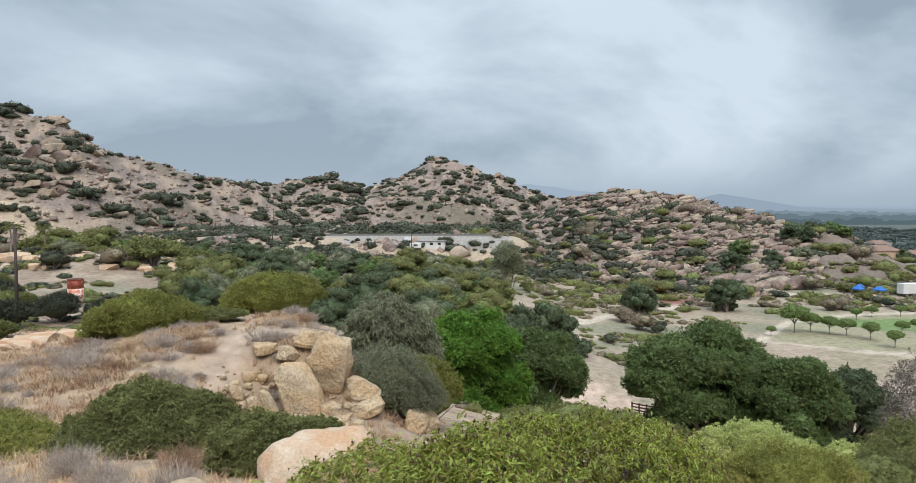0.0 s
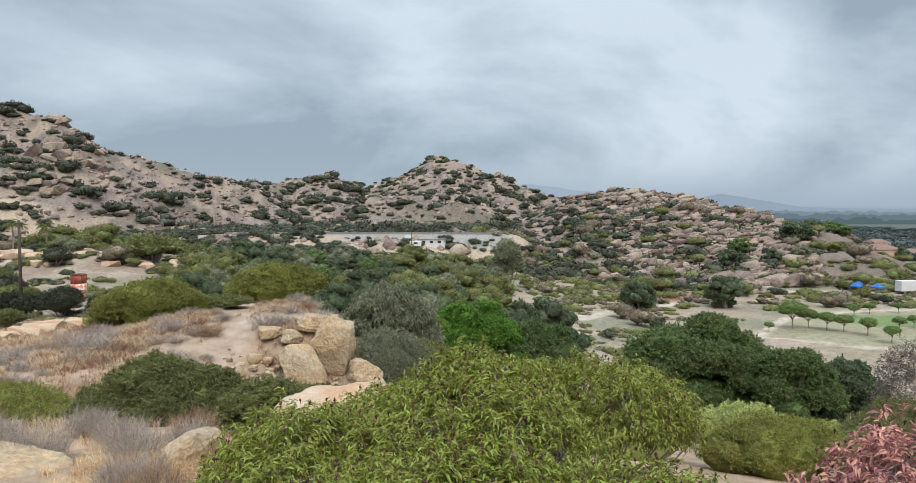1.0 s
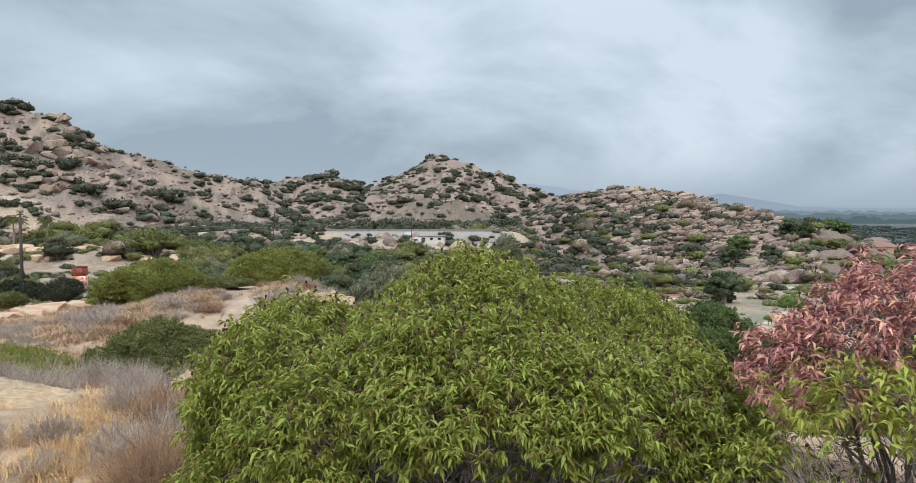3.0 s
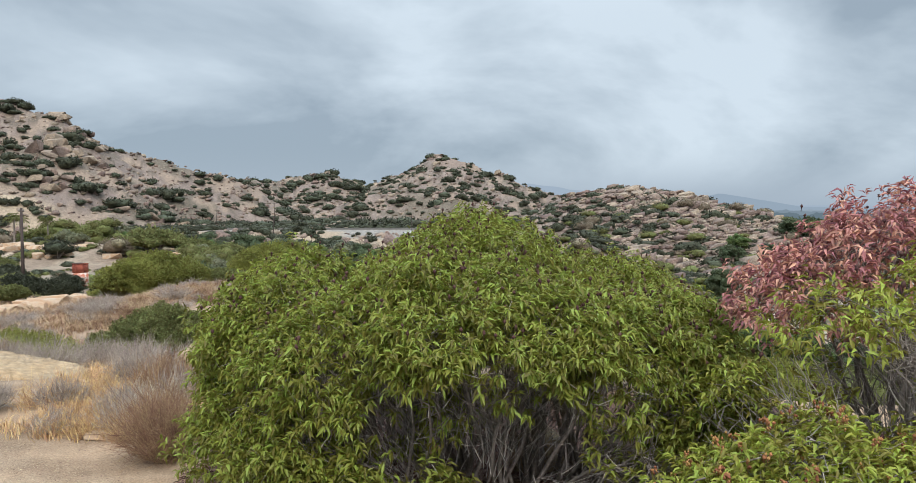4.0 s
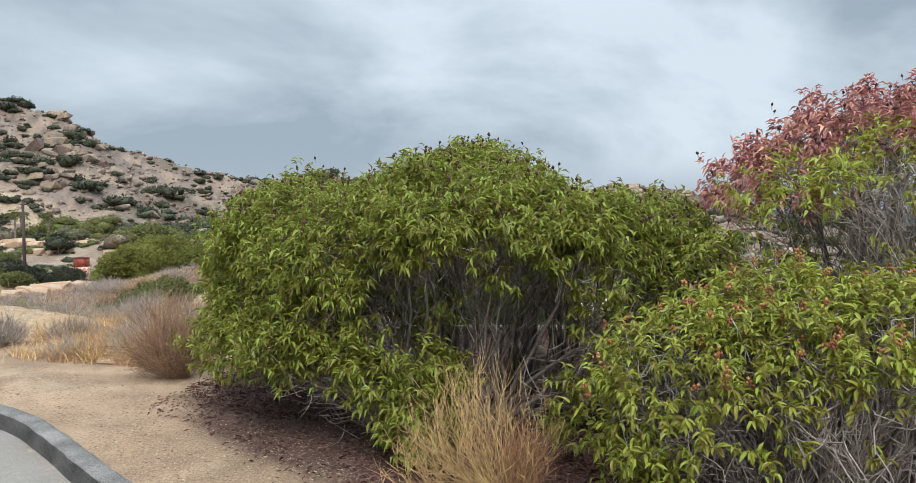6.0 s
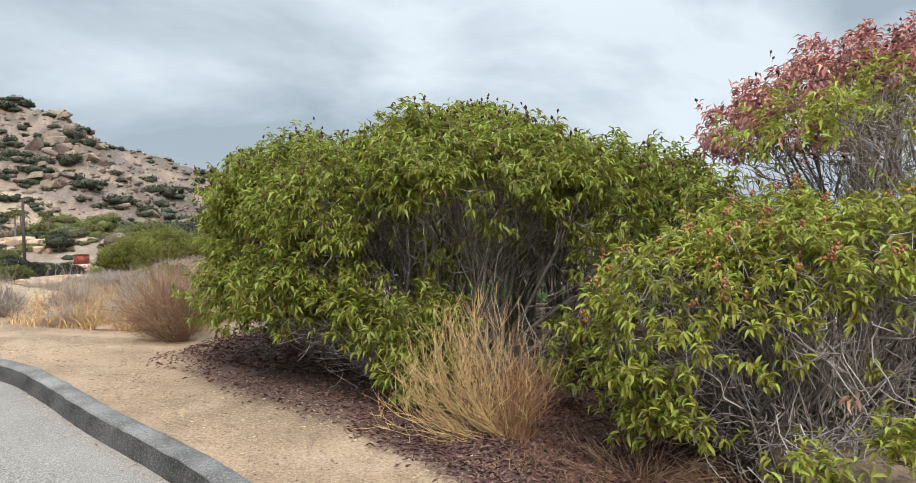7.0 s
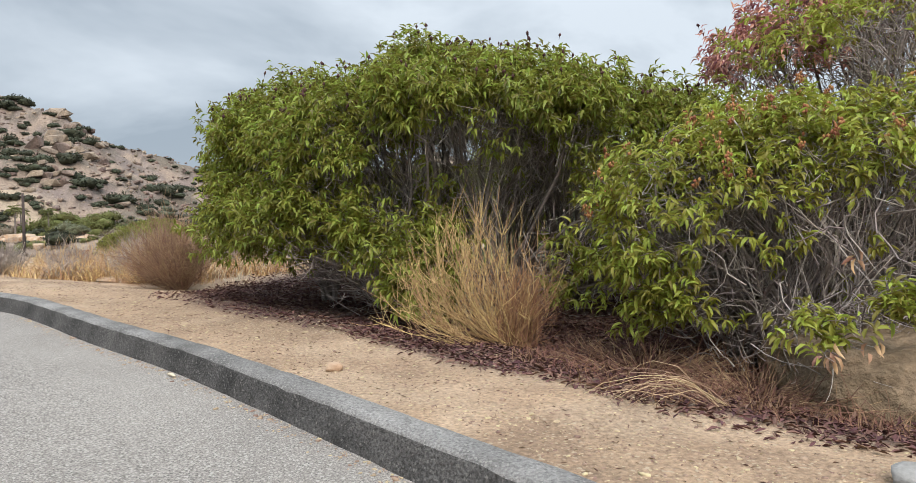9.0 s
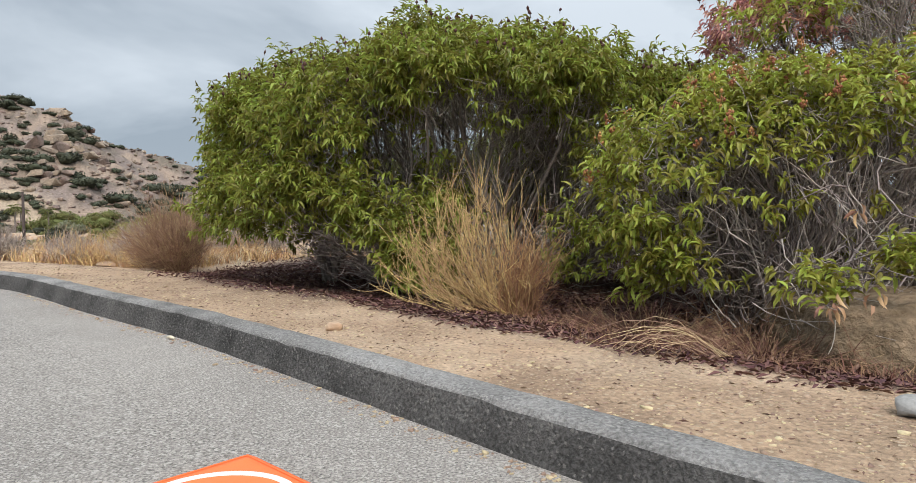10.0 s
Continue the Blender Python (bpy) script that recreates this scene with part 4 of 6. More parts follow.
FRONT = [(a, b, c - 0.1, *r) for a, b, c, *r in [(0.1, 0.1, 1.27, 1.35, 1.0, 0.72), (-0.8, 0.0, 1.10, 0.8, 0.8, 0.66), (1.3, 0.2, 1.25, 1.2, 1.0, 0.72), (-0.75, -0.1, 0.60, 0.75, 0.6, 0.4), (0.7, -0.4, 0.70, 0.9, 0.5, 0.4), (-1.22, 0.0, 0.95, 0.42, 0.42, 0.45), (-0.95, -0.3, 0.60, 0.36, 0.35, 0.3), (-0.72, -1.15, 0.61, 0.2, 0.16, 0.1), (-0.2, -1.1, 0.75, 0.24, 0.16, 0.1)]]
front_bush = sumac("laurel_sumac_bush", *FRONT_AT, FRONT, "laurel sumac bush with curled yellow-green leaves and rusty flower heads", 12, 3000, (0.074, 0.020), SUMAC_YELLOW, stems=16, twigs=900, per=8, full=2, low=-0.6, seeds=(150, SEED_RUST), keep=sparse_low, stem_r=0.026, loose=260, tangle=5600, seed_size=0.024, seed_up=0.3, bits=7, reach=0.4, clump=3, wide=0.06, shell=(0.80, 1.06), droop=0.35, roots=((0, 0), (-0.5, 0.1), (0.6, 0.1), (-0.2, -0.3)))

BACK_GREEN = [(0.0, 0.0, 2.42, 1.03, 0.77, 0.58), (-0.85, 0.2, 2.30, 0.62, 0.6, 0.58), (1.12, 0.0, 2.55, 1.12, 0.77, 0.62), (-1.15, 0.1, 1.5, 0.55, 0.5, 0.5), (-0.3, 0.2, 1.9, 0.8, 0.6, 0.5), (-1.5, 0.45, 1.7, 0.45, 0.5, 0.55), (-1.25, 0.5, 0.95, 0.5, 0.5, 0.45)]
sumac("laurel_sumac_bush", 3.62, 5.05, BACK_GREEN, "tall open laurel sumac bush with bare grey branches inside", 13, 1000, (0.084, 0.024), SUMAC_YELLOW, stems=16, twigs=700, per=7, low=-0.1, seeds=(40, SEED_DARK), stem_r=0.034, tangle=4200, seed_size=0.045, clump=3, wide=0.08, shell=(0.75, 1.05), roots=((0, 0), (-0.6, 0.1), (0.5, 0)))

RED = [(0.0, 0.0, 2.62, 1.22, 0.89, 0.86), (-1.0, 0.0, 2.30, 0.72, 0.70, 0.66), (1.22, 0.16, 2.85, 1.22, 0.97, 0.93)]
sumac("dead_sumac_bush", 3.9, 6.0, RED, "tall dying sumac bush with dry reddish-brown leaves", 14, 1750, (0.088, 0.025), SUMAC_RED, stems=12, twigs=700, per=8, low=0.05, seeds=(130, SEED_DARK), stem_r=0.034, tangle=1300, seed_size=0.034, clump=3, wide=0.07)

BEHIND = [(0, 0, 1.65, 1.4, 1.3, 0.95), (-1.2, 0.2, 1.6, 1.2, 1.2, 0.9), (0.9, 0.6, 1.3, 0.9, 1.0, 0.8)]
sumac("laurel_sumac_bush", 2.5, 12.2, BEHIND, "olive-green laurel sumac bush on the slope behind", 15, 3300, (0.10, 0.032), SUMAC, stems=8, twigs=300, per=8, seeds=(160, SEED_DARK), seed_size=0.045, clump=3)
sumac("laurel_sumac_bush", -1.0, 12.6, [(0, 0, 0.9, 2.0, 1.4, 1.1), (1.5, 0.3, 1.0, 1.4, 1.3, 1.1)], "olive-green laurel sumac bush on the slope behind", 16, 2800, (0.10, 0.032), SUMAC, stems=6, twigs=300, per=8, seeds=(80, SEED_DARK), seed_size=0.045, clump=3)

# a few sprays of dead leaves still hanging
for bush, (lx, ly, lz), count, seed in ((big_bush[0], (-0.25, -1.1, 1.16), 12, 61), (front_bush[0], (-0.77, -1.35, 0.40), 9, 62), (front_bush[0], (-0.55, -1.3, 0.42), 4, 63), (front_bush[0], (-0.5, -1.1, 0.85), 5, 64)):
    rngd = np.random.default_rng(seed)
    V, F = leaves_at(np.array([lx, ly, lz]) + rngd.normal(size=(count, 3)) * 0.02, unit(rngd.normal(size=(count, 3)) * [0.6, 0.6, 0.3] + [0, 0, -0.7]), rngd.uniform(0.06, 0.085, count), np.full(count, 0.02), rngd, 0.6, 0.5)
    part("dead_leaf_spray", mesh_of("dead_leaf_spray", V, F, DEAD_LEAF), bush, "dry pinkish-brown dead leaves")

# ---------------------------------------------------------------- stones by the road
boulder(2.50, 3.60, (0.80, 0.62, 0.46), "brown weathered boulder under the sumac", 5, BROWN_STONE, rot=(0, 6, 12), sink=0.48, crack=0.08, block=0.55, detail=5)
boulder(1.53, 2.12, (0.11, 0.075, 0.04), "flat grey stone at the edge of the dirt", 6, GREY_STONE, rot=(0, 0, 15), sink=0.2, name="flat_stone", detail=3)
boulder(1.0, 8.7, (0.42, 0.3, 0.32), "brown stone among the bush stems", 7, BROWN_STONE, rot=(0, 10, 30), detail=3)
boulder(-9.6, 14.7, (1.7, 1.0, 0.62), "smooth tan boulder with an orange weathered side", 8, SANDSTONE, rot=(0, 3, -14), sink=0.60, block=0.3, crack=0)
boulder(-5.55, 14.6, (0.62, 0.5, 0.62), "pointed tan sandstone boulder in dry grass", 9, SANDSTONE, rot=(0, 22, 20), sink=0.28, block=0.5)
boulder(-3.0, 16.2, (1.5, 1.2, 1.35), "big pale sandstone boulder among bushes", 10, PALE_STONE, rot=(0, -16, 10), sink=0.40, block=0.35, crack=0)
boulder(-5.1, 9.7, (0.36, 0.22, 0.06), "pale flat stone set in the dirt", 12, PALE_STONE, rot=(0, 0, -10), sink=0.3, name="flat_stone", detail=3)
boulder(-0.70, 3.66, (0.055, 0.04, 0.035), "small tan stone on the dirt strip", 13, PALE_STONE, name="small_stone", detail=3)
boulder(1.55, 2.05, (0.06, 0.045, 0.035), "small tan stone on the dirt strip", 14, PALE_STONE, name="small_stone", detail=3)

# the outcrop on the mound: leaning slabs, rounded heads and rubble
OUTCROP = [
    (-6.85, 36.0, -2.35, (1.25, 0.95, 1.85), (6, 10, 8), "tall upright sandstone block of the outcrop", 21),
    (-8.05, 34.8, -3.5, (1.12, 0.95, 2.1), (-4, -19, 6), "tall leaning sandstone slab of the outcrop", 22),
    (-8.75, 35.8, -2.35, (0.8, 0.8, 0.9), (0, -25, 20), "rounded sandstone head of the outcrop", 23),
    (-9.25, 33.9, -4.2, (0.4, 0.5, 1.25), (0, -27, 0), "narrow leaning sandstone slab of the outcrop", 24),
    (-6.55, 34.6, -4.7, (0.75, 0.7, 0.85), (0, 6, 0), "blocky sandstone foot of the outcrop", 25),
    (-5.0, 35.8, -3.3, (0.95, 0.9, 0.85), (0, 8, 40), "layered brown sandstone block of the outcrop", 26),
    (-4.7, 35.2, -4.3, (0.95, 0.8, 0.5), (0, -9, 10), "layered brown sandstone ledge of the outcrop", 27),
    (-2.3, 36.4, -4.3, (0.8, 0.7, 0.75), (0, 10, 40), "broken pale sandstone block of the outcrop", 28),
    (-1.5, 37.0, -4.9, (0.5, 0.5, 0.7), (0, -12, 10), "broken pale sandstone block of the outcrop", 40),
    (-8.1, 38.2, -1.45, (1.15, 0.9, 0.55), (0, 8, 0), "flat-topped sandstone rock on the mound", 29),
    (-6.9, 43.0, -1.0, (1.25, 0.9, 0.5), (0, 4, 12), "rounded pale sandstone rock on the mound", 30),
    (-8.6, 43.6, -1.3, (0.8, 0.7, 0.5), (0, 4, 50), "rounded pale sandstone rock on the mound", 41),
    (-10.6, 37.6, -1.7, (0.72, 0.6, 0.42), (0, 0, 30), "rounded sandstone rock on the mound", 31),
    (-9.3, 37.2, -2.0, (0.65, 0.6, 0.45), (0, 12, 60), "rounded sandstone rock on the mound", 32),
    (-11.2, 34.6, -3.1, (0.36, 0.4, 0.62), (0, -18, 10), "leaning tan stone beside the outcrop", 33),
    (-10.2, 34.2, -3.3, (0.42, 0.45, 0.62), (0, -30, 0), "leaning tan stone beside the outcrop", 34),
    (-9.7, 34.3, -3.4, (0.4, 0.45, 0.75), (0, -30, 0), "leaning tan stone beside the outcrop", 42),
    (-11.6, 31.6, -3.0, (0.45, 0.4, 0.45), (0, 0, 20), "rounded tan stone beside the outcrop", 35),
    (-10.5, 31.2, -3.45, (0.52, 0.42, 0.4), (0, 10, 0), "rounded tan stone beside the outcrop", 36),
    (-11.7, 34.9, -2.6, (0.28, 0.25, 0.22), (0, 0, 0), "small tan stone beside the outcrop", 37),
    (-10.3, 35.2, -2.6, (0.26, 0.25, 0.2), (0, 0, 40), "small tan stone beside the outcrop", 38),
    (-10.9, 35.6, -2.4, (0.22, 0.25, 0.18), (0, 0, 80), "small tan stone beside the outcrop", 39),
    (-9.5, 32.0, -4.3, (0.36, 0.3, 0.25), (0, 0, 80), "small tan stone beside the outcrop", 43),
    (-8.6, 32.6, -4.7, (0.3, 0.3, 0.22), (0, 0, 30), "small tan stone beside the outcrop", 44),
    (-10.0, 32.8, -3.8, (0.24, 0.3, 0.2), (0, 0, 10), "small tan stone beside the outcrop", 45),
]
for x, y, z, size, rot, label, seed in OUTCROP:
    boulder(x, y, size, label, seed, SANDSTONE, rot, z=min(z, h1(x, y) + size[2] * 0.75), block=0.55, group="sandstone outcrop", rough=0.15, detail=5, crack=0.035)
rng0 = np.random.default_rng(90)
rub = rng0.uniform((-12.6, 29.5), (-4.5, 36.5), (260, 2))
rs = np.minimum(0.07 + rng0.exponential(0.09, 260), 0.4)
V, F = scatter(shard_mesh("rubble", (1.1, 0.9, 0.8), 78, SANDSTONE, 16), np.c_[rub, height(rub[:, 0], rub[:, 1]) + rs * 0.3, rs], rng0)
tagged(new("outcrop_rubble", mesh_of("outcrop_rubble", V, F, SANDSTONE)), "tan sandstone rubble round the outcrop", "rubble", kind="stuff")
pale = [shard_mesh("slab", (1.3, 0.9, 0.65), 70 + i, PALE_STONE, 26) for i in range(3)]
for i in range(16):
    t = i / 15
    x, y = -31.5 + 2.2 * math.sin(math.pi * t) + rng0.normal() * 0.5, 45 + 17 * t + rng0.normal() * 0.5
    ob = thing("rock_slab", x, y, h1(x, y) - 0.05, "pale jointed sandstone slab on the slope", "rock", "pale slabs", rz=-20 + rng0.random() * 40, data=pale[i % 3])
    ob.scale = (0.95, 1.0, 0.8 + 0.5 * t)

# ---------------------------------------------------------------- shrubs of the mound
def shrub(name, x, y, lobes, label, seed, clumps, leaf, mat, per=8, **more):
    return tree(name, x, y, lobes, label, seed, int(clumps * 1.5), leaf, mat, trunk=0.07, per=per, category="shrub", low=-0.15, lump=0.2, **{"sub": 3 if y < 62 else 2, "core": 0.78, **more})


shrub("dark_green_shrub", -10.7, 25.0, [(-0.6, 0.4, 1.45, 2.1, 2.0, 1.45), (0.9, 0.2, 1.25, 1.9, 2.0, 1.25), (-1.7, -0.9, 1.0, 1.5, 1.7, 1.15), (0.4, -1.3, 0.95, 1.6, 1.4, 1.1), (2.0, -0.6, 0.8, 1.2, 1.5, 1.0), (-0.7, -1.7, 0.7, 1.2, 1.1, 0.85), (-1.9, -2.2, 0.45, 1.0, 0.9, 0.6), (1.6, -2.0, 0.5, 1.0, 0.8, 0.65)], "wide dark green lemonade berry shrub on the mound", 41, 11000, (0.15, 0.08), SAGE, per=8, core=0.76)
shrub("olive_shrub", -16.2, 24.0, [(0, 0, 0.4, 2.2, 2.0, 0.95), (-2.2, 0.4, 0.35, 2.0, 1.8, 0.85), (1.8, -0.6, 0.3, 1.5, 1.4, 0.8)], "low brownish-olive shrub in dry grass", 55, 2400, (0.14, 0.06), OLIVE)
for i, (x, y, w) in enumerate([(-24.0, 47.0, 4.6), (-22.0, 50.0, 4.8), (-33.0, 43.5, 3.4), (-16.8, 46.5, 3.6), (-36.5, 45.0, 4.0)]):
    shrub("green_shrub", x, y, lumpy(5, w, w * 0.24, np.random.default_rng(220 + i)), "low bright olive-green shrub at the mound's edge", 230 + i, 1300, (0.24, 0.12), (OLIVE, SAGE)[i % 2])
shrub("dark_green_shrub", -5.6, 20.6, [(0, 0, 0.5, 1.7, 1.5, 1.1), (1.2, 0.3, 0.5, 1.2, 1.2, 0.9)], "dense green shrub beside the boulder", 42, 4200, (0.14, 0.08), SAGE, per=8, core=0.76)
shrub("green_shrub", -20.5, 45.0, [(0, 0, 1.0, 3.3, 2.4, 1.7), (-2.2, -0.5, 0.6, 1.8, 1.6, 1.3), (2.2, 0, 0.7, 1.6, 1.6, 1.2)], "rounded green shrub on the mound", 43, 3200, (0.2, 0.1), OLIVE)
shrub("green_shrub", -15.6, 58.0, [(0, 0, 2.0, 4.2, 2.6, 2.0), (-2.6, 0, 1.4, 2.2, 2.0, 1.5)], "yellow-green shrub behind the mound", 44, 2600, (0.24, 0.13), OLIVE)
shrub("grey_green_shrub", -3.9, 38.2, [(0, 0, 1.7, 2.6, 2.2, 2.2), (1.5, -0.6, 1.0, 1.8, 1.6, 1.6), (-1.2, 0, 1.6, 1.3, 1.3, 1.3)], "twiggy grey-green shrub beside the outcrop", 45, 3600, (0.2, 0.05), GREY_GREEN, core=0.6)
shrub("green_shrub", -2.0, 40.5, [(0, 0, 2.0, 2.2, 1.8, 2.2)], "yellow-green shrub beside the outcrop", 46, 1700, (0.2, 0.08), OLIVE)
shrub("lime_shrub", 16.0, 37, [(0, 0, 1.3, 2.2, 1.6, 1.5), (2.0, -0.5, 0.8, 1.6, 1.4, 1.2), (-1.8, 0.3, 1.2, 1.4, 1.3, 1.2)], "pale lime-green flowering shrub on the slope", 47, 2300, (0.2, 0.08), LIME)
shrub("lime_shrub", 21.0, 36.5, [(0, 0, 0.9, 1.6, 1.3, 1.3), (1.3, -0.2, 0.8, 1.3, 1.2, 1.0)], "pale lime-green flowering shrub on the slope", 48, 1300, (0.2, 0.08), LIME)
shrub("olive_shrub", 21.0, 31.0, [(0, 0, 1.6, 2.6, 2.0, 2.0), (2.2, 0, 1.8, 2.2, 1.8, 2.0)], "rounded olive-green shrub on the slope", 49, 2600, (0.19, 0.08), SAGE)
shrub("green_shrub", 9.0, 51.0, [(0, 0, 1.0, 3.2, 2.4, 1.4), (-3.6, 0.5, 0.9, 2.4, 2.0, 1.2), (3.4, 0.2, 0.8, 2.0, 1.8, 1.1)], "spreading yellow-green shrub on the slope", 50, 2800, (0.2, 0.08), SAGE)
shrub("olive_shrub", 10.5, 22.5, [(0, 0, 0.9, 1.8, 1.5, 1.2), (1.3, 0.3, 0.8, 1.3, 1.2, 1.0), (-1.3, 0.2, 0.7, 1.2, 1.1, 0.9)], "rounded olive-green shrub on the slope", 52, 2400, (0.13, 0.05), OLIVE)
shrub("green_shrub", 15.5, 25.0, [(0, 0, 1.0, 1.9, 1.5, 1.4), (1.5, 0.2, 0.9, 1.4, 1.3, 1.1)], "rounded green shrub on the slope", 53, 2000, (0.14, 0.055), SAGE)
shrub("lime_shrub", 7.0, 25.5, [(0, 0, 0.9, 1.5, 1.3, 1.1), (-1.2, 0.2, 0.7, 1.1, 1.0, 0.9)], "pale lime-green flowering shrub on the slope", 54, 1500, (0.14, 0.05), LIME)
shrub("green_shrub", 18.0, 60.0, [(0, 0, 0.9, 3.0, 2.2, 1.3)], "spreading green shrub on the slope", 51, 1400, (0.22, 0.1), SAGE)
for i, (x, y, w, mat) in enumerate([(-38, 52, 3.4, SAGE), (-34.5, 51, 2.2, SAGE), (-43, 55, 3.0, OLIVE), (-47, 70, 5.5, CHAPARRAL), (-58, 96, 7, CHAPARRAL), (-51, 95, 6, CHAPARRAL), (-70, 103, 6, SAGE), (-44, 90, 5, CHAPARRAL), (-77, 112, 7, CHAPARRAL), (-84, 120, 8, SAGE), (-29, 66, 6.0, SAGE), (-37, 74, 6, CHAPARRAL), (-24, 62, 4.2, SAGE)]):
    shrub("green_shrub", x, y, lumpy(4, w, w * 0.62, np.random.default_rng(200 + i)), "rounded green shrub on the dry slope", 60 + i, int(350 + 90 * w), (0.34, 0.17), mat)

# ---------------------------------------------------------------- dry brush and grass
dry_shrub("dry_brown_shrub", -3.80, 8.85, "dry reddish-brown twiggy bush at the dirt's edge", 71, 380, 1.1, 0.58, DRY_BROWN, (-0.1, 0), 0.003, 4)
yb = thing("straw_broom_bush", 0.46, 5.0, h1(0.46, 5.0), "dry straw-yellow broom-like bush swept to one side", "dry shrub")
rngb = np.random.default_rng(73)
brooms = []
for _ in range(95):
    f = rngb.random() ** 1.15
    # stems leave the base low, sweep out to one side and curl upward
    x1 = np.interp(f, [0, 0.5, 0.85, 1], [-0.88, -0.45, 0.02, 0.24]) + rngb.normal() * 0.09
    z1 = np.interp(f, [0, 0.3, 0.7, 1], [0.55, 0.76, 1.05, 0.84]) * rngb.uniform(0.5, 1.06)
    e = np.array([x1, rngb.normal() * 0.28 - 0.15 * (1 - f), z1])
    b = np.r_[rngb.normal(size=2) * 0.05, -0.02]
    p = bezier(b, [x1 * rngb.uniform(0.55, 1.15) + rngb.normal() * 0.09, e[1] * 0.7 + rngb.normal() * 0.08, z1 * rngb.uniform(0.05, 0.45)], e, 9)
    p[2:] += rngb.normal(size=(7, 3)) * 0.015
    brooms.append((p, np.linspace(0.0038, 0.0012, 9)))
    for k in range(3, 9):
        for _ in range(3):
            t = p[k] + (p[k] - p[k - 1]) * rngb.uniform(0.3, 1.2) + rngb.normal(size=3) * [0.055, 0.055, 0.04] + [0, 0, 0.045]
            brooms.append((bezier(p[k], (p[k] + t) / 2 + rngb.normal(size=3) * 0.015 - [0, 0, 0.01], t, 4), (0.0021, 0.0018, 0.0014, 0.0007)))
V, F = tubes(brooms, 3)
part("stem_mass", mesh_of("stem_mass", V, F, STRAW), yb, kind="stuff")
V, F = tubes([(bezier(rngb.normal(size=3) * [0.07, 0.07, 0], rngb.normal(size=3) * [0.14, 0.12, 0.06] + [0.02, 0, 0.2], rngb.normal(size=3) * [0.17, 0.15, 0.16] + [0.10, 0, 0.45], 4), (0.003, 0.0022, 0.0016, 0.0008)) for _ in range(420)], 3)
part("base_mass", mesh_of("base_mass", V, F, STRAW_BASE), yb, "rusty brown dead stems at the base", kind="stuff")
for i, (x, y, tall, mat, n) in enumerate([(-5.2, 10.6, 0.6, DRY_GREY, 150), (-4.6, 11.4, 0.75, DRY_GREY, 150), (-6.6, 11.2, 0.5, DRY_GREY, 130), (-7.7, 10.9, 0.55, DRY_GREY, 200), (-6.0, 12.8, 0.8, DRY_GREY, 260), (-9.6, 12.4, 0.75, DRY_GREY, 240), (-3.9, 12.6, 0.9, DRY_GREY, 240), (-4.6, 14.0, 0.8, DRY_BROWN, 200), (-10.8, 14.6, 0.7, DRY_GREY, 220), (-4.9, 10.0, 0.55, DRY_GREY, 110), (-5.9, 9.9, 0.42, DRY_GREY, 90), (-4.3, 9.7, 0.7, DRY_BROWN, 200), (-5.2, 12.0, 0.8, DRY_BROWN, 220), (-9.5, 15.6, 0.9, DRY_GREY, 240), (-7.2, 15.4, 0.8, DRY_GREY, 240), (-12.8, 18.2, 0.9, DRY_BROWN, 220), (-10.2, 18.8, 0.9, DRY_GREY, 240), (-7.6, 19.6, 0.8, DRY_BROWN, 200), (-6.4, 16.5, 0.8, DRY_GREY, 220), (-8.6, 17.5, 0.8, DRY_GREY, 220), (-11.5, 17.0, 0.9, DRY_GREY, 220)]):
    dry_shrub("dry_grey_shrub" if mat is DRY_GREY else "dry_brown_shrub", x, y, "dry ash-grey twiggy buckwheat bush in tan grass" if mat is DRY_GREY else "dry brown twiggy bush in tan grass", 80 + i, n, tall, tall * 0.85, mat, (0, 0), 0.0045, 4, curl=0.8)
mound_dry = []
for i in range(190):
    x, y = -27 + 23 * rng0.random(), 26.5 + 23 * rng0.random()
    if (abs(x + 11) < 4.2 and y < 29) or (x > -9.6 and 30 < y < 37.5) or abs(x + 9.8 + 0.27 * (y - 28)) < 1.1:
        continue
    k = len(mound_dry)
    if k < 8:
        tall = 0.55 + 0.07 * k
        mound_dry.append(dry_shrub("dry_grey_shrub", x, y, "dry mauve-grey twiggy bush on the mound", 120 + i, 130, tall, tall * 1.2, DRY_BROWN if k % 3 == 2 else DRY_GREY, (0, 0), 0.009, 3))
    else:
        copy_thing(mound_dry[i % 8], pose(x, y, h1(x, y) - 0.05, 0, 0, rng0.random() * 360) @ Matrix.Scale(rng0.uniform(0.5, 1.05), 4))
for i, (x, y, tall, mat) in enumerate([(-4.6, 9.9, 0.42, GRASS_GOLD), (-5.4, 10.0, 0.5, GRASS_GOLD), (-6.0, 10.4, 0.36, GRASS_GOLD), (-5.0, 10.9, 0.55, GRASS_PALE), (-6.7, 11.6, 0.6, GRASS_GOLD), (-8.8, 11.3, 0.55, GRASS_GOLD), (-5.6, 12.2, 0.6, GRASS_GOLD), (-4.3, 11.9, 0.6, GRASS_GOLD), (-10.2, 12.0, 0.5, GRASS_GOLD), (-5.2, 13.4, 0.55, GRASS_GOLD), (-6.6, 14.0, 0.5, GRASS_GOLD), (-11.8, 13.2, 0.55, GRASS_GOLD)]):
    dry_shrub("dry_grass_tuft", x, y, "curly golden dry grass tangle by the path", 140 + i, 230, tall, tall * 1.35, mat, (0, 0), 0.003, 2, curl=1.6)
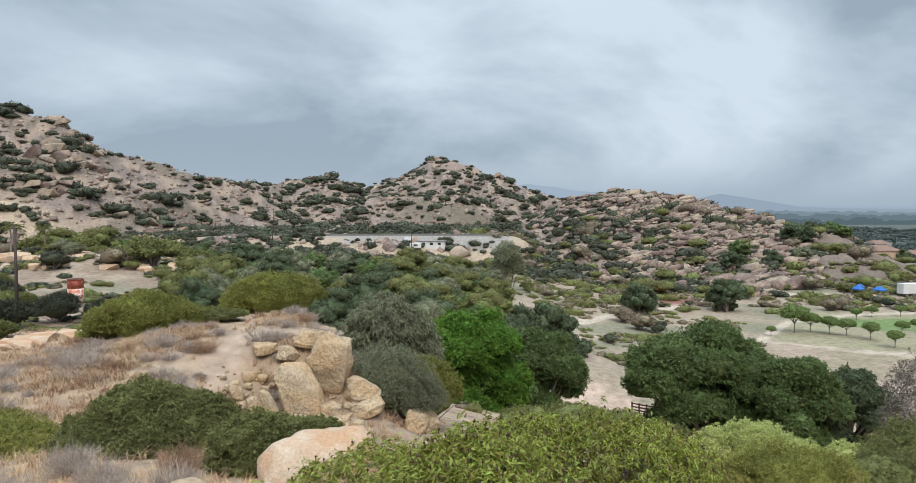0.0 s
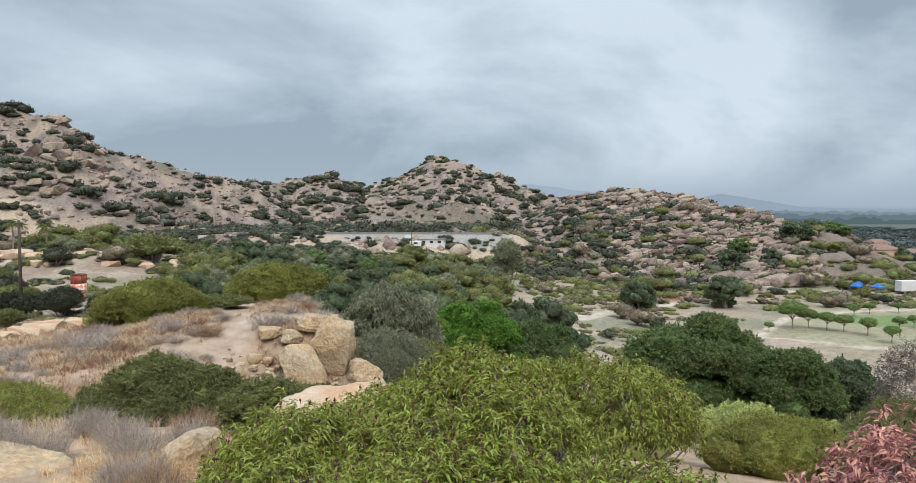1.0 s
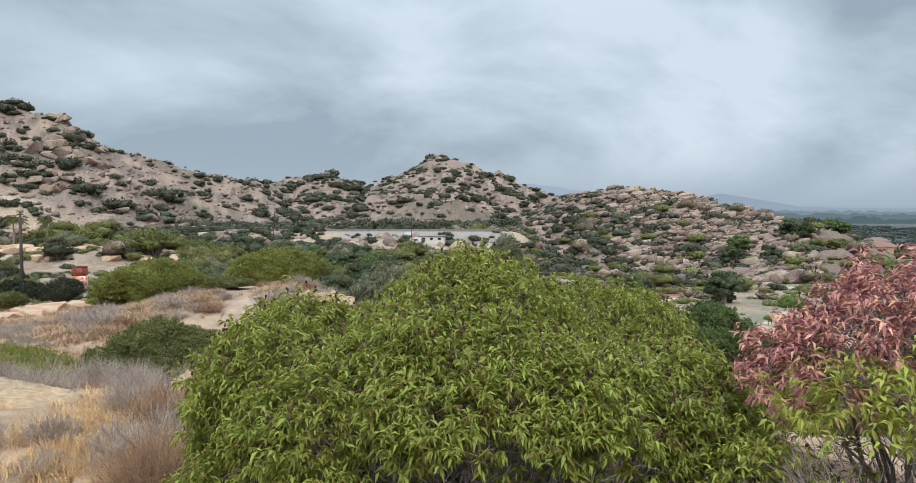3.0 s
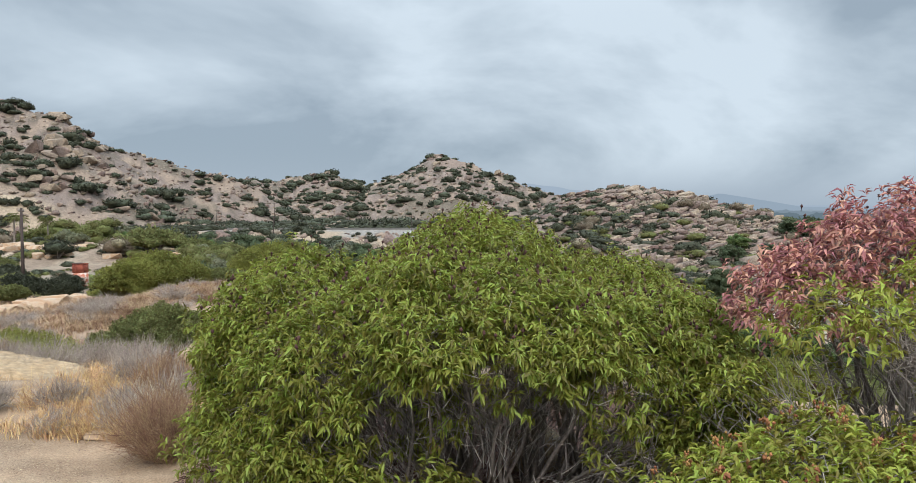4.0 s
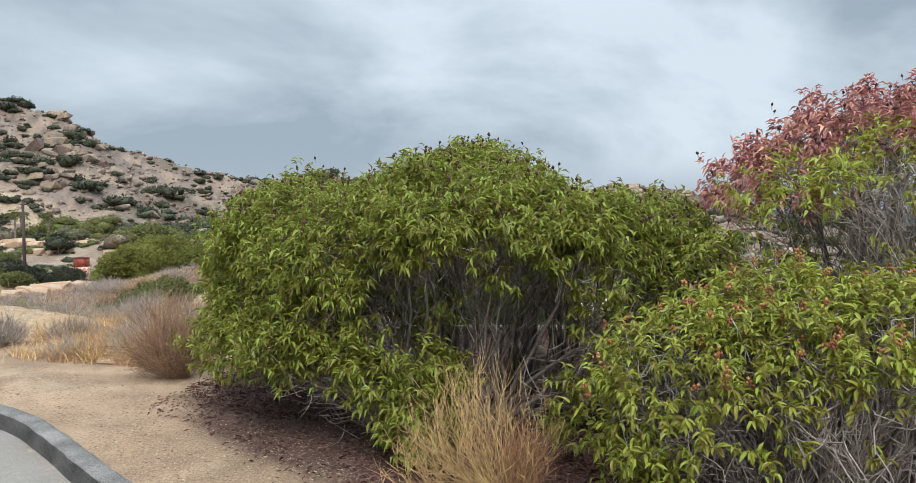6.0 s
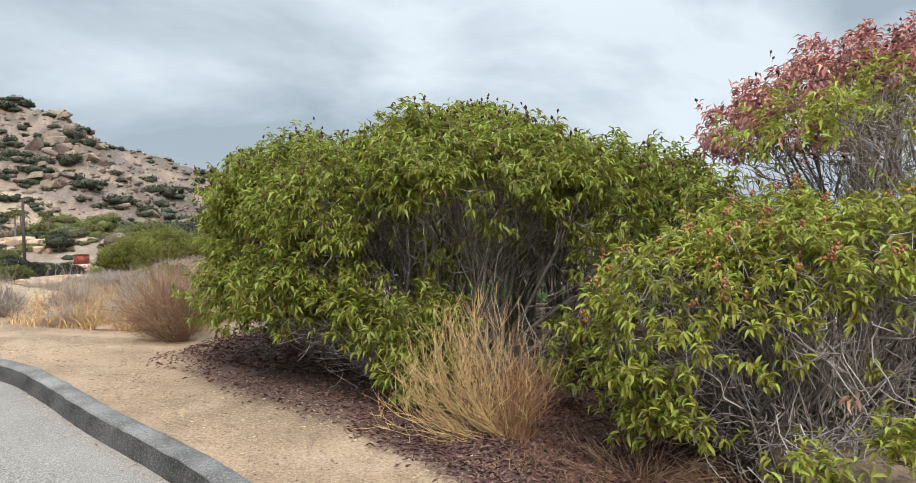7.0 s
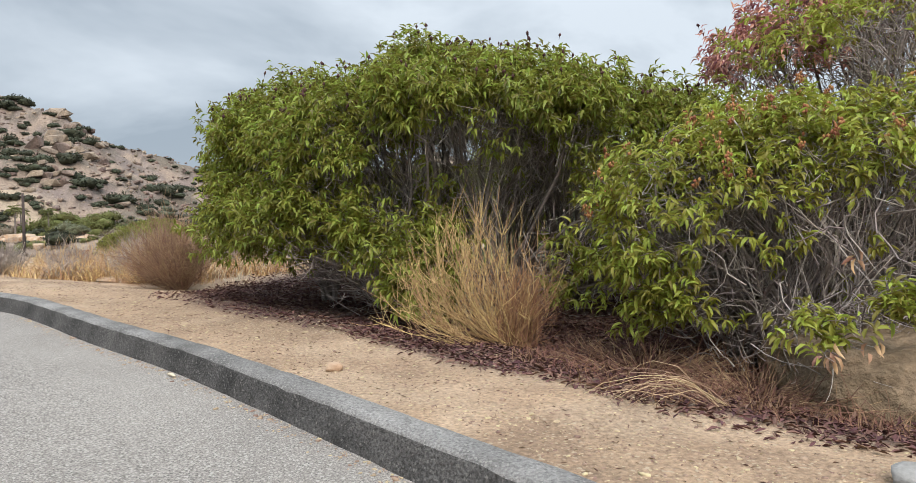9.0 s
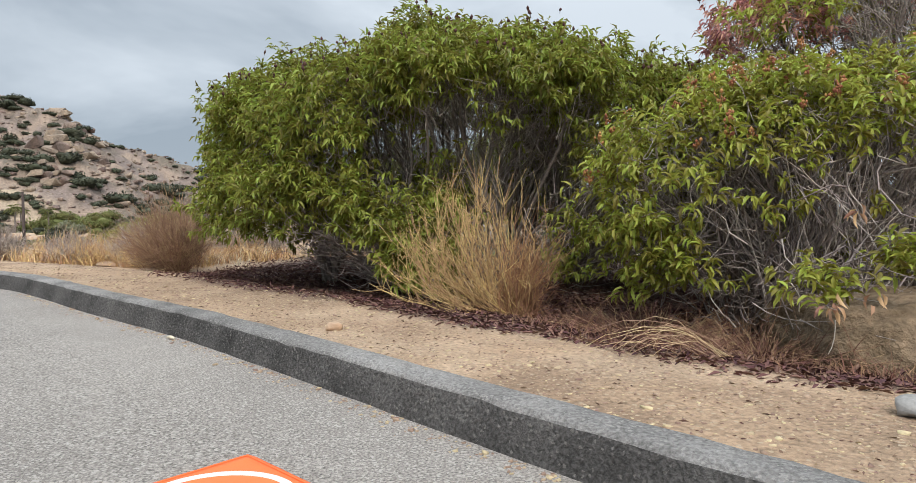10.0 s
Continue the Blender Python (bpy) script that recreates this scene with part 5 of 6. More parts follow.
dead = thing("fallen_twigs", 0.95, 3.1, h1(0.95, 3.1), "pale bare fallen twigs arched over leaf litter", "twigs")
rngb = np.random.default_rng(170)
arcs = []
for _ in range(20):
    a = np.array([rngb.uniform(0.05, 0.34), rngb.normal() * 0.10, 0.01])
    e = np.array([rngb.uniform(-0.38, -0.05), rngb.normal() * 0.12 - 0.04, rngb.uniform(0.005, 0.10)])
    arcs.append((bezier(a, (a + e) / 2 + [0, 0, rngb.uniform(0.08, 0.26)], e, 8) + rngb.normal(size=(8, 3)) * 0.005, np.linspace(0.0026, 0.001, 8)))
V, F = tubes(arcs, 4)
part("stem_mass", mesh_of("stem_mass", V, F, GRASS_DRY), dead, kind="stuff")
brush = []
spot = rngb.uniform((0.7, 2.95), (3.0, 4.9), (1500, 2))
spot = spot[kerb_side(spot[:, 0], spot[:, 1]) > 1.15]
for a in np.c_[spot, height(spot[:, 0], spot[:, 1]) - 0.01]:
    e = a + np.r_[rngb.normal(size=2) * 0.13, abs(rngb.normal()) * 0.13]
    brush.append((bezier(a, (a + e) / 2 + rngb.normal(size=3) * 0.04, e, 5), np.linspace(0.0022, 0.0008, 5)))
V, F = tubes(brush, 3)
tagged(new("dead_brush", mesh_of("dead_brush", V, F, RUST_BRUSH)), "dark rusty tangle of dead twigs under the sumac", "dead brush", kind="stuff")
dry_shrub("fallen_twigs", 1.7, 3.6, "dark bare twigs under the sumac", 171, 90, 0.2, 0.7, DRY_BROWN, (0, 0), 0.003, 3)
dry_shrub("fallen_twigs", 1.2, 4.2, "dark bare twigs under the sumac", 172, 90, 0.2, 0.7, DRY_BROWN, (0, 0), 0.003, 3)

spots = [(-4.4, 10.2, 0.6, 1.0), (-5.8, 10.4, 0.8, 1.2), (-5.8, 11.9, 0.8, 1.0), (-5.0, 13.0, 1.0, 1.0), (-4.0, 11.2, 0.8, 0.8), (-7.0, 14.2, 1.2, 1.0), (-11.5, 12.6, 1.4, 1.0), (-4.8, 16.0, 1.2, 0.8), (-7.5, 17.5, 1.6, 1.0), (-11, 19, 2.0, 1.0), (-13.5, 16, 2, 1)]
grass("dry_grass", spots, "golden-tan dry grass by the dirt path", 181, 3200, 0.30, GRASS_GOLD, 0.004)
grass("pale_dry_grass", spots[::2], "bleached pale dry grass", 182, 600, 0.30, GRASS_PALE, 0.004)
spots = [(-27 + 24 * rng0.random(), 20 + 30 * rng0.random(), 1.6, rng0.uniform(0.5, 1.2)) for _ in range(160)]
spots += [(-45 + 30 * rng0.random(), 24 + 32 * rng0.random(), 2.2, rng0.uniform(0.6, 1.3)) for _ in range(120)]
grass("dry_grass", [s for s in spots if not (abs(s[0] + 9.8 + 0.27 * (s[1] - 28)) < 1.6 and s[1] > 27)], "golden-brown dry grass over the mound", 183, 800, 0.42, GRASS_DRY, 0.009)
grass("dry_grass", [(0.55, 4.2, 0.3, 0.5), (1.6, 3.3, 0.35, 0.6), (1.9, 3.0, 0.3, 0.6), (1.3, 3.7, 0.4, 0.5), (0.9, 3.6, 0.4, 0.4), (1.2, 5.2, 0.6, 0.7), (0.2, 5.6, 0.5, 0.3)], "thin rusty dry grass under the bushes", 184, 420, 0.14, RUST_BRUSH, 0.002)


def fallen_leaves():
    rng = np.random.default_rng(191)
    n = 52000
    k = rng.integers(len(LIT), size=n)
    lit = np.array(LIT)[k]
    a, r = rng.random(n) * 6.28, np.sqrt(rng.random(n)) * lit[:, 2] * 1.02
    x, y = lit[:, 0] + r * np.cos(a), lit[:, 1] + r * np.sin(a)
    side = kerb_side(x, y)
    ok = side > 1.0 + 0.25 * rng.random(n)
    stray = (side > 0.35) & (rng.random(n) < 0.008)
    x, y = x[ok | stray], y[ok | stray]
    n = len(x)
    D = unit(np.c_[rng.normal(size=(n, 2)), rng.normal(size=n) * 0.25])
    V, F = leaves_at(np.c_[x, y, height(x, y) + 0.004 + 0.02 * rng.random(n)], D, rng.uniform(0.035, 0.075, n), rng.uniform(0.012, 0.022, n), rng, 0.5, 0.5, 0)
    tagged(new("leaf_litter", mesh_of("leaf_litter", V, F, LITTER)), "dark reddish-brown fallen leaves under the bushes", "leaf litter", kind="stuff")


fallen_leaves()


def gravel():
    rng = np.random.default_rng(195)
    t = shard_mesh("pebble", (1, 0.8, 0.55), 77, PALE_STONE, 11)
    n = 24000
    i = (4 + 150 * rng.random(n) ** 1.3).astype(int)
    o = 0.27 + np.abs(rng.normal(size=n)) * 0.8
    p = KERB_LINE[i] + KERB_OUT[i] * o[:, None] + rng.normal(size=(n, 2)) * 0.05
    s = np.minimum(0.0024 + rng.exponential(0.0026, n), 0.024)
    ok = kerb_side(p[:, 0], p[:, 1]) > 0.26
    p, s = p[ok], s[ok]
    V, F = scatter(t, np.c_[p, height(p[:, 0], p[:, 1]) + s * 0.2, s], rng)
    i = rng.integers(8, 110, 2200)
    q = KERB_LINE[i] + rng.normal(size=(2200, 2)) * 0.02 - KERB_OUT[i] * (0.01 + np.abs(rng.normal(size=2200)) * 0.045)[:, None]
    q = q[kerb_side(q[:, 0], q[:, 1]) < -0.01]
    s2 = np.minimum(0.0022 + rng.exponential(0.0026, len(q)), 0.018)
    V2, F2 = scatter(t, np.c_[q, s2 * 0.3, s2], rng)
    i, o = rng.integers(4, 140, 1800), 0.27 + np.abs(rng.normal(size=1800)) * 0.6
    p = KERB_LINE[i] + KERB_OUT[i] * o[:, None] + rng.normal(size=(1800, 2)) * 0.05
    p = p[kerb_side(p[:, 0], p[:, 1]) > 0.28]
    n = len(p)
    V3, F3 = leaves_at(np.c_[p, height(p[:, 0], p[:, 1]) + 0.003], unit(np.c_[rng.normal(size=(n, 2)), rng.normal(size=n) * 0.15]), rng.uniform(0.012, 0.04, n), rng.uniform(0.004, 0.009, n), rng, 0.4, 0.5, 0)
    tagged(new("dry_chips", mesh_of("dry_chips", V3, F3, CHIP)), "scattered dark bark chips and leaf bits on the dirt", "debris", kind="stuff")
    tagged(new("gravel", mesh_of("gravel", *joined([(V, F), (V2, F2)]), PEBBLE)), "loose tan pebbles on the dirt strip and along the kerb", "gravel", kind="stuff")


gravel()
stick = thing("twig", -1.76, 3.98, 0.012, "short pale dry stick on the asphalt", "twig")
V, F = tubes([(np.array([[-0.03, 0.03, 0], [0, 0, 0.006], [0.035, -0.03, 0]]), (0.009, 0.011, 0.006))], 5)
part("stem", mesh_of("stem", V, F, GRASS_PALE), stick)


def landing_pad(x, y, side, rz):
    """A folded-flat square fabric pad: orange sheet, stitched hem, printed white ring."""
    top = thing("landing_pad", x, y, -0.008, "flat square orange fabric landing pad with white ring on asphalt", "landing pad", rz=rz)
    n, h = 14, side / 2
    g = np.linspace(-h, h, n)
    X, Y = np.meshgrid(g, g, indexing="ij")
    round_off = np.hypot(np.abs(X) - h, np.abs(Y) - h) < 0.02
    Z = 0.004 + 0.0022 * fbm(X * 6, Y * 6, 95, 3)
    X, Y = np.where(round_off, X * 0.985, X), np.where(round_off, Y * 0.985, Y)
    V = np.vstack([np.stack([X, Y, Z + 0.004], -1).reshape(-1, 3), np.stack([X, Y, Z - 0.012], -1).reshape(-1, 3)])
    i, j = np.meshgrid(np.arange(n - 1), np.arange(n - 1), indexing="ij")
    a = (i * n + j).ravel()
    up_f = np.stack([a, a + n, a + n + 1, a + 1], 1)
    rim = [k for k in range(n)] + [k * n + n - 1 for k in range(1, n)] + [(n - 1) * n + k for k in range(n - 2, -1, -1)] + [k * n for k in range(n - 2, 0, -1)]
    side_f = np.array([[p, q, q + n * n, p + n * n] for p, q in zip(rim, rim[1:] + rim[:1])])
    part("sheet", smooth(mesh_of("sheet", V, [up_f, up_f[:, ::-1] + n * n, side_f], PAD_ORANGE)), top)
    ring = np.arange(72) / 72 * 2 * math.pi
    V = np.vstack([np.c_[r * np.cos(ring), r * np.sin(ring), np.full(72, z)] for r, z in ((0.236, 0.006), (0.236, 0.0125), (0.216, 0.0125), (0.216, 0.006))])
    F = np.array([[k * 72 + m, k * 72 + (m + 1) % 72, (k + 1) * 72 + (m + 1) % 72, (k + 1) * 72 + m] for k in range(3) for m in range(72)])
    part("ring", mesh_of("ring", V, F[:, ::-1], PAD_WHITE), top, "white printed ring")
    for k in range(4):
        V, F = tubes([(np.array([[-h + 0.012, t, 0.009] for t in np.linspace(-h + 0.01, h - 0.01, 9)]), np.full(9, 0.0035))], 5)
        ob = part("hem", mesh_of("hem", V, F, PAD_ORANGE), top, "stitched orange hem")
        ob.matrix_basis = pose(0, 0, 0, 0, 0, 90 * k)


landing_pad(-0.662, 1.712, 0.55, 48)

# ---------------------------------------------------------------- trees of the valley
def lobes_of(w, d, h, seed, n=7):
    """A crown of many rounded clumps about a core."""
    r = np.random.default_rng(seed)
    out = [(0, 0, h * 0.58, w * 0.30, d * 0.30, h * 0.32)]
    for i in range(n * 3):
        a, e = i * 2.4 + r.random() * 0.8, math.asin(r.uniform(-0.95, 0.98))
        s = r.uniform(0.13, 0.20)
        out.append((math.cos(a) * math.cos(e) * w * 0.34, math.sin(a) * math.cos(e) * d * 0.34, h * (0.50 + 0.36 * math.sin(e)), w * s, d * s, h * r.uniform(0.12, 0.17)))
    return out


tree("green_tree", 1.2, 69, lobes_of(13, 10, 13.4, 1, 10), "bushy bright green tree in the valley", 301, 12000, (0.46, 0.24), BRIGHT, core=0.72, z=-17.6, low=-0.6, lump=0.24)
tree("green_tree", 9.6, 76, lobes_of(10, 9, 11.6, 2, 8), "dark green leafy tree in the valley", 302, 7500, (0.46, 0.24), OAK, core=0.72, z=-18.8, low=-0.6, lump=0.24)
tree("oak_tree", 26.5, 73, lobes_of(17, 13, 14.0, 3, 11), "broad dark green live oak beside the path", 303, 14000, (0.46, 0.25), OAK, core=0.72, z=-20.0, trunk=0.5, low=-0.6, lump=0.22)
tree("oak_tree", 33.5, 68, lobes_of(12, 10, 11.0, 4, 8), "broad dark green live oak beside the path", 304, 8500, (0.46, 0.25), OAK, core=0.72, z=-19.5, trunk=0.4, low=-0.6)
tree("oak_tree", 40.5, 69, lobes_of(9, 8, 9.0, 5, 7), "dark green live oak on the slope", 305, 4800, (0.46, 0.25), OAK_DARK, core=0.72, z=-19.6, trunk=0.3, low=-0.6)
tree("willow_tree", -5.4, 51, [(0, 0, 5.5, 3.2, 2.8, 3.0), (2.2, 0, 3.8, 2.0, 2.0, 3.2), (-1.8, 0.5, 4.2, 1.8, 1.8, 2.4)], "drooping grey-green pepper tree by the outcrop", 306, 3800, (0.4, 0.09), GREY_GREEN, z=-9.2, droop=1.2, core=0, fine=1.0)
tree("bare_tree", 29.8, 42.5, [(0, 0, 6.0, 2.6, 2.4, 2.4), (-1.2, 0, 4.2, 1.8, 1.8, 1.8), (1.6, 0, 5.0, 2.0, 2.0, 2.0)], "leafless grey-brown tree on the slope", 309, 1500, (0.3, 0.05), GREY_TREE, trunk=0.14, core=0, fine=1.0)
tree("brown_green_tree", -4.5, 88, lobes_of(9, 8, 10.5, 6, 7), "thin olive-brown tree in the valley", 307, 2200, (0.5, 0.2), GREY_GREEN, z=-16.5)
for i, (x, y, w, h) in enumerate([(9.5, 108, 9, 9), (15.5, 112, 10, 10.5), (18, 106, 7, 6), (11, 118, 8, 9)]):
    tree("oak_tree", x, y, lobes_of(w, w, h, 20 + i), "dark live oak in the valley", 320 + i, 1700, (0.62, 0.32), OAK_DARK, z=-19.8)
tree("eucalyptus_tree", 14, 190, [(0, 0, 13.5, 4.0, 4.0, 4.5), (-2.4, 0, 9.5, 3.0, 3.0, 3.5), (2.6, 0, 10.5, 3.0, 3.0, 3.6)], "tall grey-green eucalyptus in the valley", 330, 1300, (0.9, 0.35), GREY_GREEN, trunk=0.4, z=-21, core=0.7)
tree("dark_tree", 43, 157, lobes_of(8.6, 8.4, 9.0, 31, 8), "round dark green tree beside the trail", 331, 1900, (0.55, 0.3), OAK_DARK)
tree("dark_tree", 72, 177, lobes_of(11, 10, 9.0, 32, 8), "round dark green tree beside the trail", 332, 1900, (0.55, 0.3), OAK_DARK)

# woodland between the mound and the railway bank: one build per kind, copied
woods = []
for i in range(5):
    w = 7 + i
    t0 = tree("woodland_tree", 0, 0, lobes_of(w, w, 5.2 + 0.7 * i, 40 + i, 6), "dark green live oak of the woodland belt", 340 + i, 800, (0.66, 0.36), (OAK_DARK, OAK, GREY_GREEN, OAK_DARK, SAGE)[i], z=0, group="woodland belt", per=4, sub=1, core=0.80)
    woods.append(t0)
rngw = np.random.default_rng(400)
spots = []
for _ in range(4000):
    x, y = rngw.uniform(-120, 12), rngw.uniform(102, 192)
    left, right = -0.66 * y, 0.055 * y
    if not left < x < right or fbm(np.array([x / 28]), np.array([y / 28]), 77)[0] < -0.22 + 0.25 * (y > 190):
        continue
    if (x < -45 and y < 150 and x < -0.42 * y) or (y > 128 and x < -0.40 * y) or (y > 165 and rngw.random() < 0.5):
        continue
    if any((x - a) ** 2 + (y - b) ** 2 < 4.6**2 for a, b in spots):
        continue
    spots.append((x, y))
    if len(spots) >= 84:
        break
for i, (x, y) in enumerate(spots):
    src = woods[i % 5]
    if i < 5:
        src.matrix_basis = pose(x, y, h1(x, y) - 0.6, 0, 0, 70 * i)
    else:
        copy_thing(src, pose(x, y, h1(x, y) - 0.6, 0, 0, rngw.random() * 360))

# taller oaks at the foot of the near hill
for i in range(18):
    y = rngw.uniform(200, 238)
    x = -y * (0.42 + 0.24 * (i + rngw.random()) / 18)
    copy_thing(woods[i % 5], pose(x, y, h1(x, y) - 0.5, 0, 0, rngw.random() * 360) @ Matrix.Scale(rngw.uniform(1.0, 1.5), 4))

# the park's young trees
p0 = tree("park_tree", 73, 143, [(0, 0, 4.6, 2.7, 2.7, 1.5), (1.4, 0.3, 4.0, 1.8, 1.8, 1.2), (-1.5, -0.2, 4.1, 1.8, 1.8, 1.2)], "young flat-crowned green tree in the park lawn", 360, 900, (0.4, 0.2), PARK_LEAF, trunk=0.14, core=0.8, bole=2.2, group="park trees")
for x, y, s in ((77, 144, 0.72), (80, 142, 0.66), (82.5, 140, 0.62), (84.5, 135, 0.62), (83.5, 126, 0.56), (95, 141, 0.5), (101, 145, 0.46), (98, 162, 0.52), (105, 167, 0.48), (113, 168, 0.48), (66, 139, 0.36)):
    copy_thing(p0, pose(x, y, h1(x, y) - 0.05, 0, 0, x * 37) @ Matrix.Scale(s, 4))

# scrub of the valley floor
scr = []
for i in range(6):
    w = 1.6 + 0.5 * i
    scr.append(shrub("valley_shrub", 0, 0, lumpy(4, w, w * 0.6, np.random.default_rng(500 + i)), "low grey-green shrub on the sandy valley floor", 510 + i, 200, (0.22, 0.11), (SAGE, GREY_GREEN, CHAPARRAL, BRUSH, SAGE, CHAPARRAL)[i], z=0, group="valley scrub", per=4, sub=1))
n = 0
for _ in range(6000):
    x, y = rngw.uniform(8, 270), rngw.uniform(84, 410)
    u = x / y
    if not 0.1 < u < 0.72 or in_park(x, y) > 0.1:
        continue
    if math.hypot((x - 18.5) * 0.9, (y - 83) * 0.95) < 9.5 or fbm(np.array([x / 16]), np.array([y / 16]), 88)[0] < -0.05 - 0.1 * (y > 150):
        continue
    src = scr[int(rngw.integers(6))]
    s = rngw.uniform(0.6, 1.3) * (1.5 if y > 190 else 1.0)
    m = pose(x, y, h1(x, y) - 0.1, 0, 0, rngw.random() * 360) @ Matrix.Scale(s, 4)
    if n < 6:
        scr[n].matrix_basis = m
    else:
        copy_thing(src, m)
    n += 1
    if n >= 270:
        break

# ---------------------------------------------------------------- hillsides: rocks and chaparral
def hill_stuff():
    rng = np.random.default_rng(600)
    n = 360000
    th, r = rng.uniform(-0.63, 0.50, n), rng.uniform(228, 680, n)
    x, y = r * np.sin(th), r * np.cos(th)
    rh = ridge_height(x, y)
    z = height(x, y)
    on = ((rh > z - np.where(x > 100, 3, 9)) | ((y > 293) & (x < 40))) & (z > -22) & ~((y < 293) & (x < 24))
    x, y, z, r = x[on], y[on], z[on], r[on]
    crest = ss(55, 105, x) * (y < 480)
    rocky = fbm(x / 22, y / 22, 71) + 0.05
    # rocks: half-buried rubble, larger jointed blocks over the rocky spur
    pick = (rng.random(len(x)) < 0.035 + 0.13 * np.clip(rocky, 0, 1) + (0.30 + 0.7 * np.clip(rocky, 0, 1)) * crest) & (np.hypot(x + 8, (y - 636) * 0.7) > 18)
    px, py, pz, pc = x[pick][:21000], y[pick][:21000], z[pick][:21000], crest[pick][:21000]
    big = rng.random(len(px)) < 0.10 + 0.06 * pc
    size = np.where(big, 1.1 + rng.exponential(0.6, len(px)), 0.45 + rng.exponential(0.42, len(px))).clip(0, 3.4) * (1 - 0.12 * pc)
    chunks = []
    for i in range(10):
        t = shard_mesh("hill_rock", (1.25, 1.0, 0.62), 700 + i, HILL_ROCK, 22 if i < 5 else 13)
        m = (np.arange(len(px)) % 5 == i % 5) & (big if i < 5 else ~big)
        chunks.append(scatter(t, np.c_[px[m], py[m], pz[m] + size[m] * (0.02 + 0.35 * pc[m]), size[m]], rng, (0.5, 1.5), 0.22))
    V, F = joined(chunks)
    # cliffs and crags: large jointed blocks that break the slopes and the skyline
    blocks = [shard_mesh("crag", (1.5, 1.1, 0.8), 780 + i, HILL_ROCK, 26) for i in range(5)]
    for cx, cy, spread, count, s in ((-209, 352, 13, 16, 3.6), (-214, 384, 9, 7, 3.0), (-238, 398, 10, 6, 3.0), (-150, 330, 12, 8, 2.4), (-190, 312, 14, 9, 2.2), (-20, 647, 6, 5, 2.4), (-132, 604, 12, 8, 2.6), (40, 634, 10, 6, 2.4), (112, 420, 16, 16, 3.0), (146, 415, 14, 14, 3.0), (170, 395, 10, 9, 2.6), (92, 400, 16, 10, 2.6), (128, 360, 22, 12, 2.4), (188, 366, 6, 7, 2.4)):
        for _ in range(count):
            bx, by = cx + rng.normal() * spread * 0.6, cy + rng.normal() * spread * 0.5
            ob = thing("crag_block", bx, by, h1(bx, by) + 0.3 * s, "large jointed tan sandstone block on the hillside", "rock", "hillside crags", data=blocks[int(rng.integers(5))])
            ob.matrix_basis = pose(bx, by, h1(bx, by) + 0.3 * s, rng.normal() * 8, -12 + rng.normal() * 8, rng.random() * 60 - 30)
            k = s * rng.uniform(0.6, 1.3)
            ob.scale = (k, k, k * rng.uniform(0.7, 1.2))
    tagged(new("hill_rocks", mesh_of("hill_rocks", V, F, HILL_ROCK)), "weathered tan sandstone boulders strewn over the hillsides", "rocks", kind="stuff")
    # chaparral
    green = fbm(x / 34, y / 34, 72) - 0.35 * crest * ss(-18, -4, z) + 0.30 * ss(470, 560, y)
    pick = (rng.random(len(x)) < 0.0050 + 0.011 * np.clip(green + 0.16, 0, 1))
    sx, sy, sz = x[pick], y[pick], z[pick]
    size = (1.6 + rng.exponential(1.3, len(sx))).clip(1.6, 6.0)
    temps = []
    for i in range(5):
        q = np.random.default_rng(720 + i)
        lob = [(0, 0, 0.22, 0.95, 0.95, 0.50), (0.62, 0.2 - 0.1 * i, 0.12, 0.55, 0.55, 0.36), (-0.6, -0.1, 0.14, 0.6, 0.55, 0.38)]
        P, O = crown_points(lob, 130, q, -0.1, (0.86, 1.08), 0.12, None, -0.1)
        V, F = rosettes(P, O, 2, 0.20, 0.13, q, 0.1, 0.3, 0.3, 0.3, 0, (0.4, 1.5))
        V, F = joined([(V, F), core_of(lob, q, 0.86, 2, 0.22)])
        temps.append(smooth(mesh_of("chaparral", V, F, CHAPARRAL)))
    q = np.random.default_rng(740)
    lob = [(0, 0, 0.15, 0.9, 0.9, 0.35), (0.5, 0.3, 0.1, 0.5, 0.5, 0.25)]
    P, O = crown_points(lob, 60, q, -0.1, (0.85, 1.1), 0.15, None, -0.1)
    V, F = rosettes(P, O, 2, 0.22, 0.12, q, 0.0, 0.3, 0.3, 0.3, 0, (0.4, 1.5))
    V, F = joined([(V, F), core_of(lob, q, 0.85, 1, 0.16)])
    small = mesh_of("brush", V, F, BRUSH)
    pick = np.flatnonzero(rng.random(len(x)) < 0.02)[:1500]
    V, F = scatter(small, np.c_[x[pick], y[pick], z[pick], rng.uniform(0.6, 1.7, len(pick))], rng)
    tagged(new("hill_brush", mesh_of("hill_brush", V, F, BRUSH)), "low grey-brown dry brush over the hillsides", "brush", kind="stuff")
    near = np.argsort(np.hypot(sx, sy))[:240]
    for c, k in enumerate(near):
        ob = thing("hillside_shrub", sx[k], sy[k], sz[k], "dark green rounded chaparral shrub on the hillside", "shrub", "hillside chaparral", rz=c * 47 % 360, data=temps[c % 5])
        ob.scale = (size[k] * 1.1, size[k] * 1.1, size[k])
    rest = np.setdiff1d(np.arange(len(sx)), near)
    V, F = joined([scatter(temps[i], np.c_[sx, sy, sz, size][rest[i::5]], rng, (0.85, 1.25)) for i in range(5)])
